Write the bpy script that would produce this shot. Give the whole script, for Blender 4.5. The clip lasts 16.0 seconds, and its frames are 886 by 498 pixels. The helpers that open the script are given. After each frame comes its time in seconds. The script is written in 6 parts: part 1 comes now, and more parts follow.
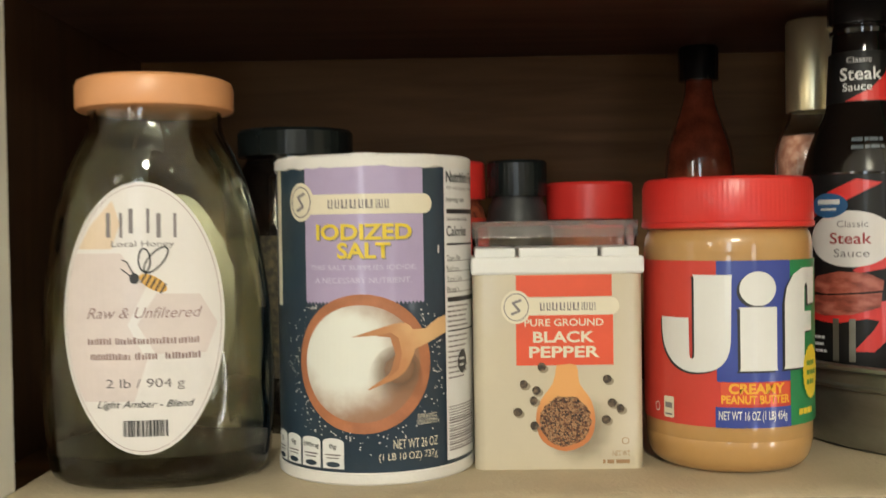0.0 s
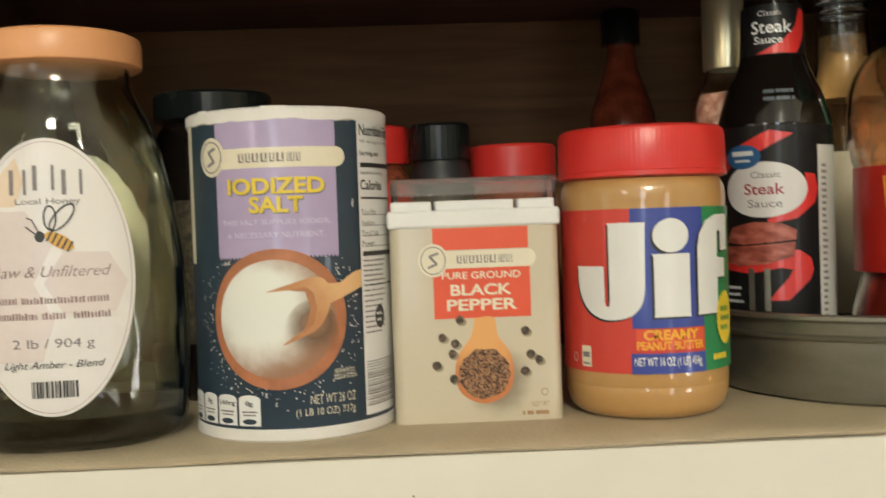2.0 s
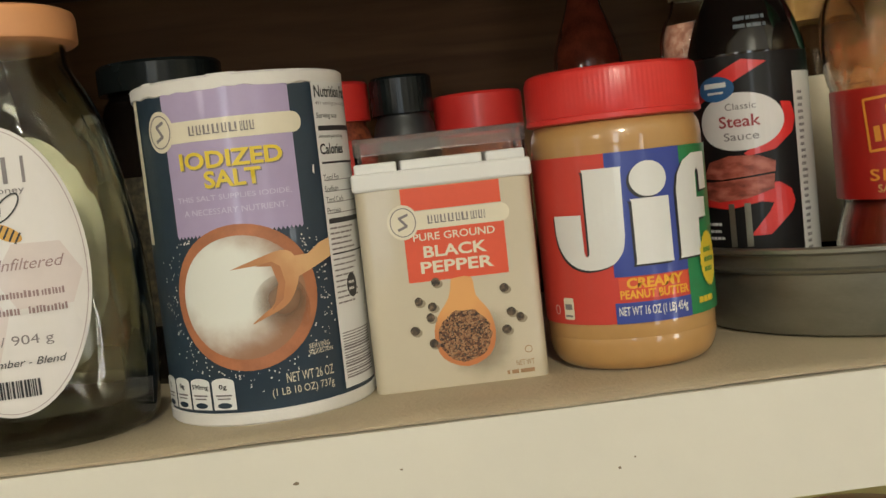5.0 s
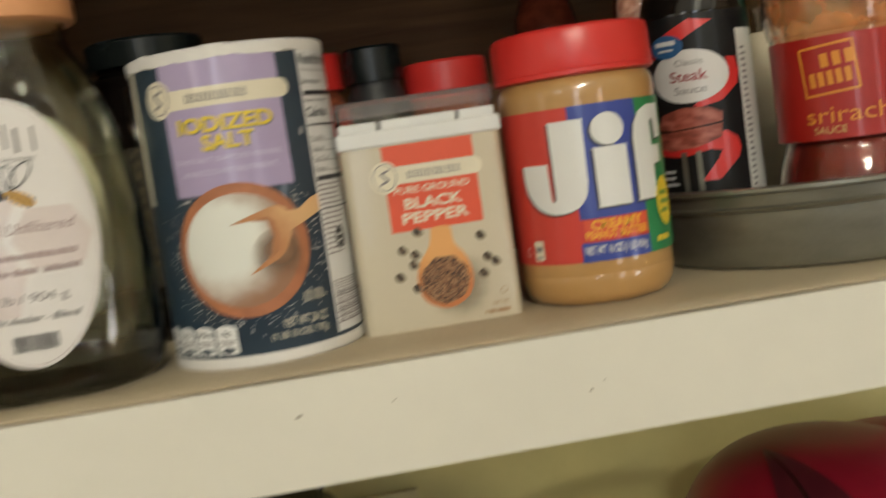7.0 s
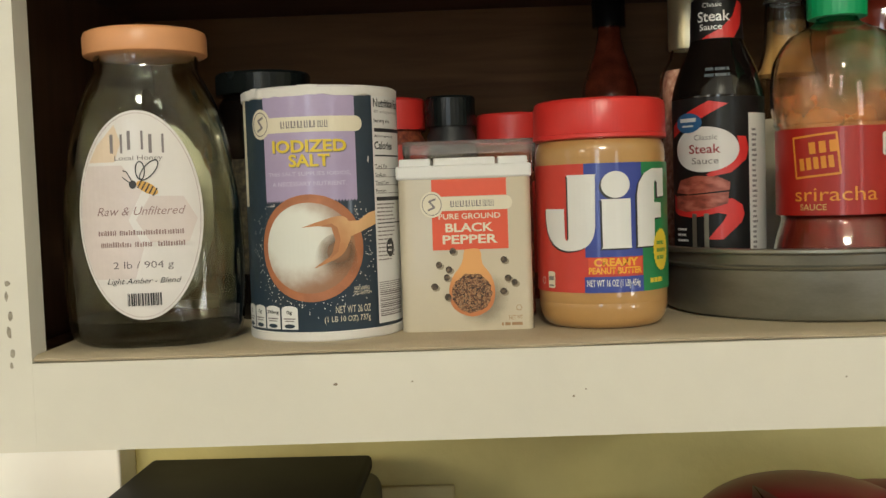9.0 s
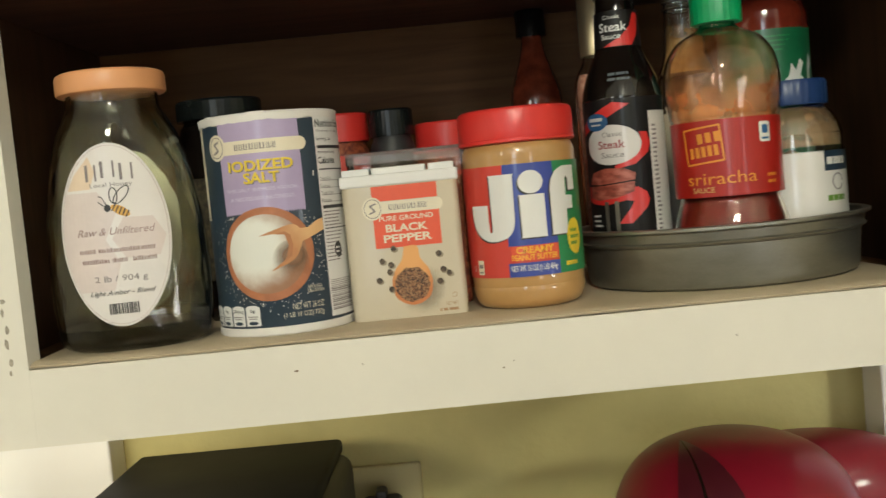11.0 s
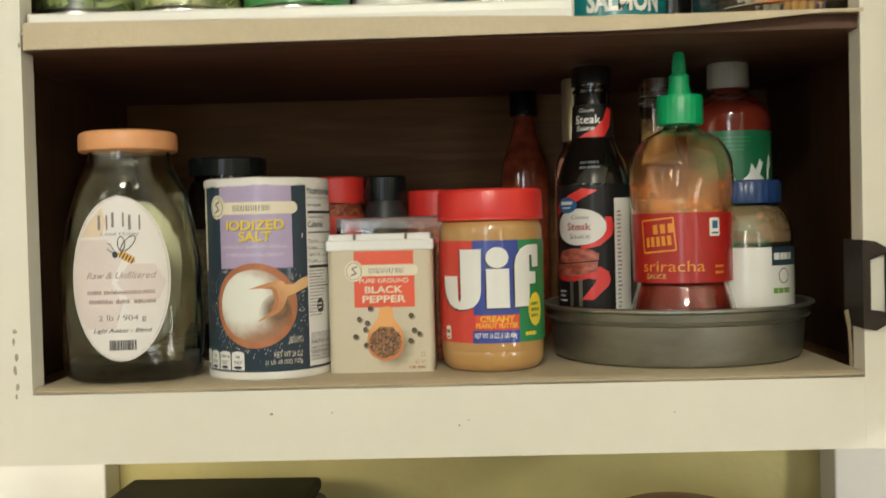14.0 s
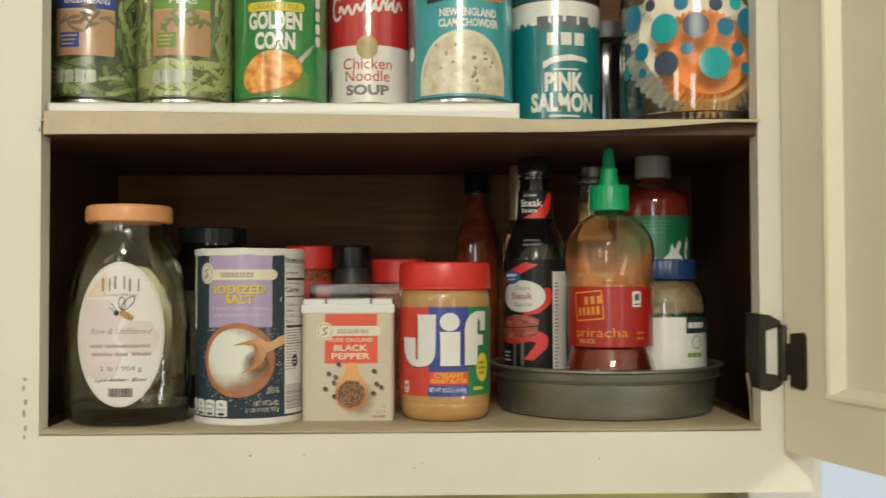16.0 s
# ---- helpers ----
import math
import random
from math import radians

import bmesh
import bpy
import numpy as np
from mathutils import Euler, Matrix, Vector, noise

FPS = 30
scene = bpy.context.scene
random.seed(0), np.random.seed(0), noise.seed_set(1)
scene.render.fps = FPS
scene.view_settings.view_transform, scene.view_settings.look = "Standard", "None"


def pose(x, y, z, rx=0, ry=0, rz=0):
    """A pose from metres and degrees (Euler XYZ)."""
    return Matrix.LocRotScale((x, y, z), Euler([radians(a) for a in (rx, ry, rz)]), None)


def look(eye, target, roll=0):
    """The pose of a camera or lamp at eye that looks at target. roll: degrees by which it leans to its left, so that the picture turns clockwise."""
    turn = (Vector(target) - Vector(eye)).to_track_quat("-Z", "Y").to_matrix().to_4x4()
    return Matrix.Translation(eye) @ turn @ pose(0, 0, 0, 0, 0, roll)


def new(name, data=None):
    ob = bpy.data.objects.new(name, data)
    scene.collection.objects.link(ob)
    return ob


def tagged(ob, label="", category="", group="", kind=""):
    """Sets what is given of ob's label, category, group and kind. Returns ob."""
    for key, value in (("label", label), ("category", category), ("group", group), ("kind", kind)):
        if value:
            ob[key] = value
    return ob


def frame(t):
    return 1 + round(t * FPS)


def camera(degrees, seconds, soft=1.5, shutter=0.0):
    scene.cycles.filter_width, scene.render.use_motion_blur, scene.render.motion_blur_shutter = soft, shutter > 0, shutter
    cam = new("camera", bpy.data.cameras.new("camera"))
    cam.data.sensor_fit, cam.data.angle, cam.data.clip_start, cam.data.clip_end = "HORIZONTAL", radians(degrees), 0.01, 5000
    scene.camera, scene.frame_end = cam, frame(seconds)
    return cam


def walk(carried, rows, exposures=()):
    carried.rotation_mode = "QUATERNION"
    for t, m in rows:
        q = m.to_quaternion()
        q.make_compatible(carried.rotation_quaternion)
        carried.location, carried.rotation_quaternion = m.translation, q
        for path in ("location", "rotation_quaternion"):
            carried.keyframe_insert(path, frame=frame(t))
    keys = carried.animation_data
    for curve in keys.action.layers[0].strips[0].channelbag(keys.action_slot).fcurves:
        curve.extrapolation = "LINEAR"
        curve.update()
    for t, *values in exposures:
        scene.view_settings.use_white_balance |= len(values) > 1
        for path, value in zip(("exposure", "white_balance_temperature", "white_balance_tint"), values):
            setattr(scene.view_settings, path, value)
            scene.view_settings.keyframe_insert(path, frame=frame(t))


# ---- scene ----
cam = camera(47.0, 16.0, soft=1.45, shutter=0.7)
# The path: seconds, eye, point looked at, lean.
PATH = [
    (0, (0.1692, -0.3777, 0.1027), (0.1585, 0.6220, 0.0819), -0.87),
    (0.3, (0.1647, -0.3890, 0.1013), (0.1497, 0.6109, 0.0974), -0.66),
    (0.5, (0.1605, -0.3856, 0.0970), (0.1518, 0.6144, 0.0980), -0.22),
    (0.8, (0.1684, -0.3805, 0.0963), (0.1539, 0.6194, 0.1022), 0.03),
    (1, (0.1695, -0.3732, 0.0950), (0.1607, 0.6267, 0.0969), -0.20),
    (1.3, (0.1797, -0.3710, 0.0940), (0.1755, 0.6290, 0.0911), -0.88),
    (1.5, (0.1875, -0.3766, 0.0945), (0.1878, 0.6234, 0.0904), -1.31),
    (1.8, (0.1840, -0.3759, 0.0880), (0.2042, 0.6237, 0.0666), -1.70),
    (2, (0.1823, -0.3764, 0.0858), (0.2216, 0.6225, 0.0581), -2.02),
    (2.3, (0.1806, -0.3743, 0.0855), (0.2383, 0.6229, 0.0396), -2.73),
    (2.5, (0.1760, -0.3784, 0.0889), (0.2380, 0.6187, 0.0435), -3.59),
    (2.8, (0.1746, -0.3826, 0.0874), (0.2403, 0.6137, 0.0311), -4.25),
    (3, (0.1713, -0.3825, 0.0849), (0.2320, 0.6137, 0.0238), -4.41),
    (3.3, (0.1656, -0.3900, 0.0890), (0.2292, 0.6060, 0.0256), -4.02),
    (3.5, (0.1631, -0.3926, 0.0940), (0.2264, 0.6031, 0.0263), -3.83),
    (3.8, (0.1638, -0.3842, 0.0920), (0.2227, 0.6113, 0.0180), -4.03),
    (4, (0.1658, -0.3815, 0.0942), (0.2277, 0.6138, 0.0200), -4.38),
    (4.2, (0.1795, -0.3771, 0.0910), (0.2437, 0.6182, 0.0185), -4.59),
    (6.3, (0.1891, -0.3443, 0.0909), (0.2404, 0.6471, -0.0293), -9.04),
    (6.5, (0.2079, -0.3595, 0.0911), (0.2623, 0.6313, -0.0328), -8.86),
    (6.8, (0.1939, -0.3739, 0.0897), (0.2993, 0.6157, -0.0081), -8.38),
    (7, (0.1722, -0.3945, 0.0823), (0.2690, 0.5951, -0.0239), -8.37),
    (7.2, (0.1691, -0.4076, 0.0745), (0.2326, 0.5851, -0.0279), -7.98),
    (7.5, (0.1673, -0.4133, 0.0647), (0.3054, 0.5691, -0.0607), -7.12),
    (7.7, (0.1711, -0.4284, 0.0701), (0.3205, 0.5547, -0.0360), -6.38),
    (8, (0.1819, -0.4451, 0.0716), (0.2937, 0.5426, -0.0373), -4.18),
    (8.2, (0.1891, -0.4605, 0.0740), (0.2532, 0.5335, -0.0146), -2.69),
    (8.5, (0.1946, -0.4751, 0.0793), (0.2173, 0.5219, 0.0062), -1.06),
    (8.7, (0.2017, -0.4841, 0.0764), (0.1950, 0.5143, 0.0193), -1.14),
    (10.8, (0.2241, -0.5586, 0.0842), (0.2271, 0.4393, 0.0198), -5.62),
    (11, (0.2312, -0.5703, 0.0799), (0.2364, 0.4277, 0.0174), -5.55),
    (11.3, (0.2378, -0.5741, 0.0794), (0.2458, 0.4239, 0.0173), -5.31),
    (11.5, (0.2409, -0.5794, 0.0808), (0.2453, 0.4192, 0.0290), -5.38),
    (11.8, (0.2441, -0.5834, 0.0810), (0.2509, 0.4160, 0.0473), -5.21),
    (12, (0.2463, -0.5695, 0.0774), (0.2546, 0.4300, 0.0454), -4.71),
    (12.2, (0.2412, -0.5688, 0.0820), (0.2608, 0.4303, 0.0448), -4.23),
    (12.5, (0.2349, -0.5677, 0.0902), (0.2736, 0.4313, 0.0672), -3.14),
    (12.8, (0.2421, -0.5681, 0.0876), (0.2792, 0.4308, 0.0611), -2.26),
    (13, (0.2475, -0.5692, 0.0868), (0.2787, 0.4299, 0.0573), -1.82),
    (13.2, (0.2520, -0.5789, 0.0896), (0.2678, 0.4204, 0.0584), -1.50),
    (13.5, (0.2637, -0.6068, 0.0938), (0.2536, 0.3928, 0.0690), -1.02),
    (13.8, (0.2634, -0.6257, 0.0923), (0.2384, 0.3737, 0.0674), -1.02),
    (14, (0.2664, -0.6300, 0.0979), (0.2476, 0.3696, 0.0755), -1.45),
    (14.2, (0.2569, -0.6352, 0.1001), (0.2503, 0.3647, 0.0862), -1.75),
    (14.5, (0.2456, -0.6545, 0.1048), (0.2838, 0.3445, 0.1288), -2.09),
    (14.8, (0.2330, -0.6842, 0.1155), (0.3076, 0.3113, 0.1736), -1.97),
    (15, (0.2265, -0.7134, 0.1198), (0.3014, 0.2818, 0.1830), -1.65),
    (15.2, (0.2338, -0.7229, 0.1149), (0.2942, 0.2740, 0.1654), -1.11),
    (15.5, (0.2484, -0.7336, 0.1107), (0.2983, 0.2643, 0.1513), -0.50),
    (15.8, (0.2588, -0.7364, 0.1098), (0.3012, 0.2622, 0.1423), -0.07),
    (16, (0.2644, -0.7332, 0.1079), (0.2898, 0.2660, 0.1386), -0.20),
]
EXPOSURES = [(0.0, 0.23, 6560, 12), (1.8, 0.19, 6560, 12), (2.8, 0.07, 6560, 13), (4.0, -0.04, 6560, 13), (6.5, -0.14, 6560, 13), (8.5, -0.10, 6540, 12), (11.0, 0.07, 6500, 10), (14.0, 0.10, 6500, 10), (16.0, 0.0, 6500, 11)]
walk(cam, [(t, look(eye, target, roll)) for t, eye, target, roll in PATH], EXPOSURES)

# ---- light ----
world = bpy.data.worlds.new("room_air")
scene.world = world
world.use_nodes = True
world.node_tree.nodes["Background"].inputs["Color"].default_value = (1.0, 0.86, 0.66, 1)
world.node_tree.nodes["Background"].inputs["Strength"].default_value = 0.0


def area_lamp(name, eye, target, sx, sy, watts, colour):
    data = bpy.data.lights.new(name, "AREA")
    data.shape, data.size, data.size_y, data.energy, data.color = "RECTANGLE", sx, sy, watts, colour
    ob = new(name, data)
    ob.matrix_world = look(eye, target)
    return ob


area_lamp("ceiling_light", (0.20, -1.80, 0.90), (0.30, -0.4, 0.0), 0.30, 0.30, 26, (0.975, 0.960, 0.755))
for lamp_y in (-1.36, -1.56):
    area_lamp("side_lamp", (1.95, lamp_y, 0.62), (0.35, 0.0, 0.0), 0.14, 0.14, 7.2, (0.965, 0.960, 0.81))
area_lamp("window_light", (-0.45, -3.45, 0.30), (0.2, 0.0, 0.1), 0.46, 1.2, 10.5, (0.74, 0.88, 1.0))
# Tall lamp added out of view; no doorway is built in the south wall.
area_lamp("tall_side_light", (1.60, -3.45, -0.20), (0.25, 0.0, 0.0), 0.45, 1.7, 10, (0.92, 0.96, 1.0))
# Two lamps added out of view for the back panel's glow and can streaks.
area_lamp("west_fill_light", (-1.32, -1.90, 0.54), (0.4, 0.2, 0.08), 0.5, 0.5, 5.3, (1.0, 0.97, 0.90))
area_lamp("west_streak_light", (-1.32, -0.62, 0.18), (0.3, 0.1, 0.05), 0.45, 0.8, 0.8, (0.92, 0.96, 1.0))
# Added out of view to lift the wall under the cabinet's right end.
area_lamp("east_fill_light", (2.26, -1.75, -0.35), (0.5, 0.30, -0.15), 0.5, 0.5, 9, (0.95, 0.97, 0.95))
# Added lamp with no visible fitting, to brighten the left casing and wall.
area_lamp("under_cabinet_fill", (-0.06, 0.06, -0.052), (-0.01, 0.31, -0.13), 0.12, 0.04, 0.38, (1.0, 0.90, 0.66))


# ---- materials ----
def surface(name, colour, rough=0.5, metal=0.0, vary=0.12, scale=60.0, bump=0.0, bump_scale=400.0, coat=0.0, coat_rough=0.09, other=None, stretch=(1, 1, 1), spec=0.5):
    """A plain painted, printed or moulded surface: two scales of variation in tone, gloss and relief."""
    m = bpy.data.materials.new(name)
    m.use_nodes = True
    nt = m.node_tree
    b = nt.nodes["Principled BSDF"]
    tc = nt.nodes.new("ShaderNodeTexCoord")
    mp = nt.nodes.new("ShaderNodeMapping")
    mp.inputs["Scale"].default_value = stretch
    nt.links.new(tc.outputs["Object"], mp.inputs["Vector"])
    big = nt.nodes.new("ShaderNodeTexNoise")
    big.inputs["Scale"].default_value, big.inputs["Detail"].default_value = scale, 5
    fine = nt.nodes.new("ShaderNodeTexNoise")
    fine.inputs["Scale"].default_value, fine.inputs["Detail"].default_value = scale * 9, 3
    for n in (big, fine):
        nt.links.new(mp.outputs["Vector"], n.inputs["Vector"])
    mix = nt.nodes.new("ShaderNodeMath")
    mix.operation = "MULTIPLY_ADD"
    mix.inputs[1].default_value = 0.35
    nt.links.new(fine.outputs["Fac"], mix.inputs[0])
    nt.links.new(big.outputs["Fac"], mix.inputs[2])
    ramp = nt.nodes.new("ShaderNodeValToRGB")
    ramp.color_ramp.elements[0].position, ramp.color_ramp.elements[1].position = 0.42, 0.95
    dark = other or tuple(c * (1 - vary) for c in colour)
    ramp.color_ramp.elements[0].color = (*dark, 1)
    ramp.color_ramp.elements[1].color = (*colour, 1)
    nt.links.new(mix.outputs[0], ramp.inputs["Fac"])
    nt.links.new(ramp.outputs["Color"], b.inputs["Base Color"])
    rr = nt.nodes.new("ShaderNodeMapRange")
    rr.inputs["To Min"].default_value, rr.inputs["To Max"].default_value = max(rough - 0.08, 0.02), min(rough + 0.1, 1)
    nt.links.new(big.outputs["Fac"], rr.inputs["Value"])
    nt.links.new(rr.outputs["Result"], b.inputs["Roughness"])
    b.inputs["Metallic"].default_value = metal
    b.inputs["Coat Weight"].default_value = coat
    b.inputs["Coat Roughness"].default_value = coat_rough
    b.inputs["Specular IOR Level"].default_value = spec
    if bump:
        bn = nt.nodes.new("ShaderNodeTexNoise")
        bn.inputs["Scale"].default_value, bn.inputs["Detail"].default_value = bump_scale, 4
        nt.links.new(mp.outputs["Vector"], bn.inputs["Vector"])
        bu = nt.nodes.new("ShaderNodeBump")
        bu.inputs["Strength"].default_value, bu.inputs["Distance"].default_value = bump, 0.002
        nt.links.new(bn.outputs["Fac"], bu.inputs["Height"])
        nt.links.new(bu.outputs["Normal"], b.inputs["Normal"])
    return m


def clear(name, colour=(1, 1, 1), rough=0.02, ior=1.45, weight=1.0, wave=0.0):
    """Glass or clear plastic, faintly smeared."""
    m = bpy.data.materials.new(name)
    m.use_nodes = True
    nt = m.node_tree
    b = nt.nodes["Principled BSDF"]
    b.inputs["Base Color"].default_value = (*colour, 1)
    b.inputs["Transmission Weight"].default_value = weight
    b.inputs["IOR"].default_value = ior
    tc = nt.nodes.new("ShaderNodeTexCoord")
    n = nt.nodes.new("ShaderNodeTexNoise")
    n.inputs["Scale"].default_value, n.inputs["Detail"].default_value = 45, 6
    nt.links.new(tc.outputs["Object"], n.inputs["Vector"])
    r = nt.nodes.new("ShaderNodeMapRange")
    r.inputs["To Min"].default_value, r.inputs["To Max"].default_value = rough, rough + 0.05
    nt.links.new(n.outputs["Fac"], r.inputs["Value"])
    nt.links.new(r.outputs["Result"], b.inputs["Roughness"])
    if wave:
        mp = nt.nodes.new("ShaderNodeMapping")
        mp.inputs["Scale"].default_value = (1, 1, 0.4)
        nt.links.new(tc.outputs["Object"], mp.inputs["Vector"])
        flow = nt.nodes.new("ShaderNodeTexNoise")
        flow.inputs["Scale"].default_value, flow.inputs["Detail"].default_value = 60, 1
        nt.links.new(mp.outputs["Vector"], flow.inputs["Vector"])
        bu = nt.nodes.new("ShaderNodeBump")
        bu.inputs["Strength"].default_value, bu.inputs["Distance"].default_value = wave, 0.004
        nt.links.new(flow.outputs["Fac"], bu.inputs["Height"])
        nt.links.new(bu.outputs["Normal"], b.inputs["Normal"])
    return m


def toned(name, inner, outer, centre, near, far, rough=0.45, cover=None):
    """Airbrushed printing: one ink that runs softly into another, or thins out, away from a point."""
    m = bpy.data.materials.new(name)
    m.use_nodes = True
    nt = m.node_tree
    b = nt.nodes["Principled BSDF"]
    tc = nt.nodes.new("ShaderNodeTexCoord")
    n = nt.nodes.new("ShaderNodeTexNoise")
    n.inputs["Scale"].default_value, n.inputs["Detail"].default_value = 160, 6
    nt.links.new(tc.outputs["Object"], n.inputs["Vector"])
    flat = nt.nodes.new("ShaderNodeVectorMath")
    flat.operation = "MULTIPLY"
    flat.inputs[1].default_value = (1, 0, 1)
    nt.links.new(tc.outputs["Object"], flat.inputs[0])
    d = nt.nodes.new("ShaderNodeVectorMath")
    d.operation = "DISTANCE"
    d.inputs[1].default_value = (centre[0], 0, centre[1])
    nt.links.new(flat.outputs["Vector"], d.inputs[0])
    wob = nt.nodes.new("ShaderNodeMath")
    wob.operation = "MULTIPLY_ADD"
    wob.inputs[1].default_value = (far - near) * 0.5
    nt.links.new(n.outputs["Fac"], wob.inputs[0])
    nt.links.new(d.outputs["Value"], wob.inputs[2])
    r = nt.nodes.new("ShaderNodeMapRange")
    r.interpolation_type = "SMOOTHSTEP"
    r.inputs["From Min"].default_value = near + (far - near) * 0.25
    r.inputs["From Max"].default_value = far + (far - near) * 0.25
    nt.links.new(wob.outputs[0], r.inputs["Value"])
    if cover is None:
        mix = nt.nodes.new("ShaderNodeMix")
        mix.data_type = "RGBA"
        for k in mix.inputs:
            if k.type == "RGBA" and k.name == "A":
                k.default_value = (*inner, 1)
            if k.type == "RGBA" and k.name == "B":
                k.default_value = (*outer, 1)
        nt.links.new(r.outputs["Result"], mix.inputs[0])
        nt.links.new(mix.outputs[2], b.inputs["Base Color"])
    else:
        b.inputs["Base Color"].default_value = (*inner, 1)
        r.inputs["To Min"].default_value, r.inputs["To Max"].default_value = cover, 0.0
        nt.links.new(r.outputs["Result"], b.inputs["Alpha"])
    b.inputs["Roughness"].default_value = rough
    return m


def blotched(name, first, second, third, scale=140.0, rough=0.45, cells=False, stretch=(1, 1, 1), bump=0.0, coat=0.0):
    """A printed photograph or a grainy food: three colours in noise or cells."""
    m = bpy.data.materials.new(name)
    m.use_nodes = True
    nt = m.node_tree
    b = nt.nodes["Principled BSDF"]
    tc = nt.nodes.new("ShaderNodeTexCoord")
    mp = nt.nodes.new("ShaderNodeMapping")
    mp.inputs["Scale"].default_value = stretch
    nt.links.new(tc.outputs["Object"], mp.inputs["Vector"])
    n = nt.nodes.new("ShaderNodeTexVoronoi" if cells else "ShaderNodeTexNoise")
    n.inputs["Scale"].default_value = scale
    nt.links.new(mp.outputs["Vector"], n.inputs["Vector"])
    ramp = nt.nodes.new("ShaderNodeValToRGB")
    e = ramp.color_ramp.elements
    e[0].position, e[0].color = (0.1 if cells else 0.36), (*first, 1)
    e[1].position, e[1].color = (0.8 if cells else 0.66), (*third, 1)
    mid = e.new(0.45 if cells else 0.5)
    mid.color = (*second, 1)
    if cells:
        sep = nt.nodes.new("ShaderNodeSeparateColor")
        nt.links.new(n.outputs["Color"], sep.inputs["Color"])
        nt.links.new(sep.outputs["Red"], ramp.inputs["Fac"])
    else:
        n.inputs["Detail"].default_value = 6
        nt.links.new(n.outputs["Fac"], ramp.inputs["Fac"])
    nt.links.new(ramp.outputs["Color"], b.inputs["Base Color"])
    b.inputs["Roughness"].default_value = rough
    b.inputs["Coat Weight"].default_value, b.inputs["Coat Roughness"].default_value = coat, 0.15
    if bump:
        bu = nt.nodes.new("ShaderNodeBump")
        bu.inputs["Strength"].default_value, bu.inputs["Distance"].default_value = bump, 0.003
        nt.links.new(n.outputs["Distance" if cells else "Fac"], bu.inputs["Height"])
        nt.links.new(bu.outputs["Normal"], b.inputs["Normal"])
    return m


def wood(name, light, dark, rough=0.5, stretch=(3, 40, 40), spec=0.5):
    m = bpy.data.materials.new(name)
    m.use_nodes = True
    nt = m.node_tree
    b = nt.nodes["Principled BSDF"]
    tc = nt.nodes.new("ShaderNodeTexCoord")
    mp = nt.nodes.new("ShaderNodeMapping")
    mp.inputs["Scale"].default_value = stretch
    nt.links.new(tc.outputs["Object"], mp.inputs["Vector"])
    n = nt.nodes.new("ShaderNodeTexNoise")
    n.inputs["Scale"].default_value, n.inputs["Detail"].default_value, n.inputs["Distortion"].default_value = 2.2, 8, 0.6
    nt.links.new(mp.outputs["Vector"], n.inputs["Vector"])
    ramp = nt.nodes.new("ShaderNodeValToRGB")
    ramp.color_ramp.elements[0].position, ramp.color_ramp.elements[1].position = 0.32, 0.7
    ramp.color_ramp.elements[0].color, ramp.color_ramp.elements[1].color = (*dark, 1), (*light, 1)
    nt.links.new(n.outputs["Fac"], ramp.inputs["Fac"])
    nt.links.new(ramp.outputs["Color"], b.inputs["Base Color"])
    bu = nt.nodes.new("ShaderNodeBump")
    bu.inputs["Strength"].default_value, bu.inputs["Distance"].default_value = 0.15, 0.001
    nt.links.new(n.outputs["Fac"], bu.inputs["Height"])
    nt.links.new(bu.outputs["Normal"], b.inputs["Normal"])
    b.inputs["Roughness"].default_value = rough
    b.inputs["Specular IOR Level"].default_value = spec
    return m


cream_paint = surface("cream_paint", (0.70, 0.665, 0.575), 0.42, vary=0.07, scale=9, bump=0.12, bump_scale=90)
door_paint = surface("door_paint", (0.76, 0.70, 0.56), 0.4, vary=0.06, scale=8, bump=0.1, bump_scale=80)
white_paint = surface("white_paint", (0.80, 0.79, 0.76), 0.45, vary=0.05, scale=8, bump=0.1, bump_scale=80)
wall_paint = surface("yellow_wall_paint", (0.60, 0.53, 0.22), 0.6, vary=0.16, scale=7, bump=0.25, bump_scale=120)
room_paint = surface("room_paint", (0.62, 0.56, 0.42), 0.7, vary=0.06, scale=3)
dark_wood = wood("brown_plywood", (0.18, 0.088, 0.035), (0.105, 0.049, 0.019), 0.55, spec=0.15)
# The back's plywood with upright grain, darkened in colour for the shaded sides.
shaded_upright_wood = wood("brown_plywood_upright_shaded", (0.085, 0.042, 0.020), (0.058, 0.028, 0.013), 0.6, stretch=(40, 40, 3), spec=0.15)
shelf_wood = wood("reddish_shelf_wood", (0.155, 0.084, 0.058), (0.098, 0.053, 0.037), 0.5, spec=0.15)
liner_vinyl = surface("taupe_liner", (0.55, 0.455, 0.315), 0.55, vary=0.16, scale=30, bump=0.3, bump_scale=500)
chip_dark = surface("worn_wood_chip", (0.27, 0.21, 0.14), 0.8, vary=0.4, scale=200)
scuff_grey = surface("grey_scuff", (0.40, 0.35, 0.27), 0.7, vary=0.5, scale=400)
bronze = surface("dark_bronze", (0.045, 0.034, 0.026), 0.45, metal=0.5, vary=0.3, scale=120, bump=0.1)
counter_top = surface("counter_laminate", (0.74, 0.68, 0.55), 0.4, vary=0.25, scale=120)
floor_wood = wood("floor_boards", (0.30, 0.18, 0.09), (0.16, 0.09, 0.045), 0.4)
tin = surface("tinplate", (0.72, 0.70, 0.66), 0.22, metal=1.0, vary=0.12, scale=80)
pan_steel = surface("grey_bakeware", (0.31, 0.30, 0.25), 0.36, metal=0.8, vary=0.25, scale=40, bump=0.05, stretch=(1, 1, 3))
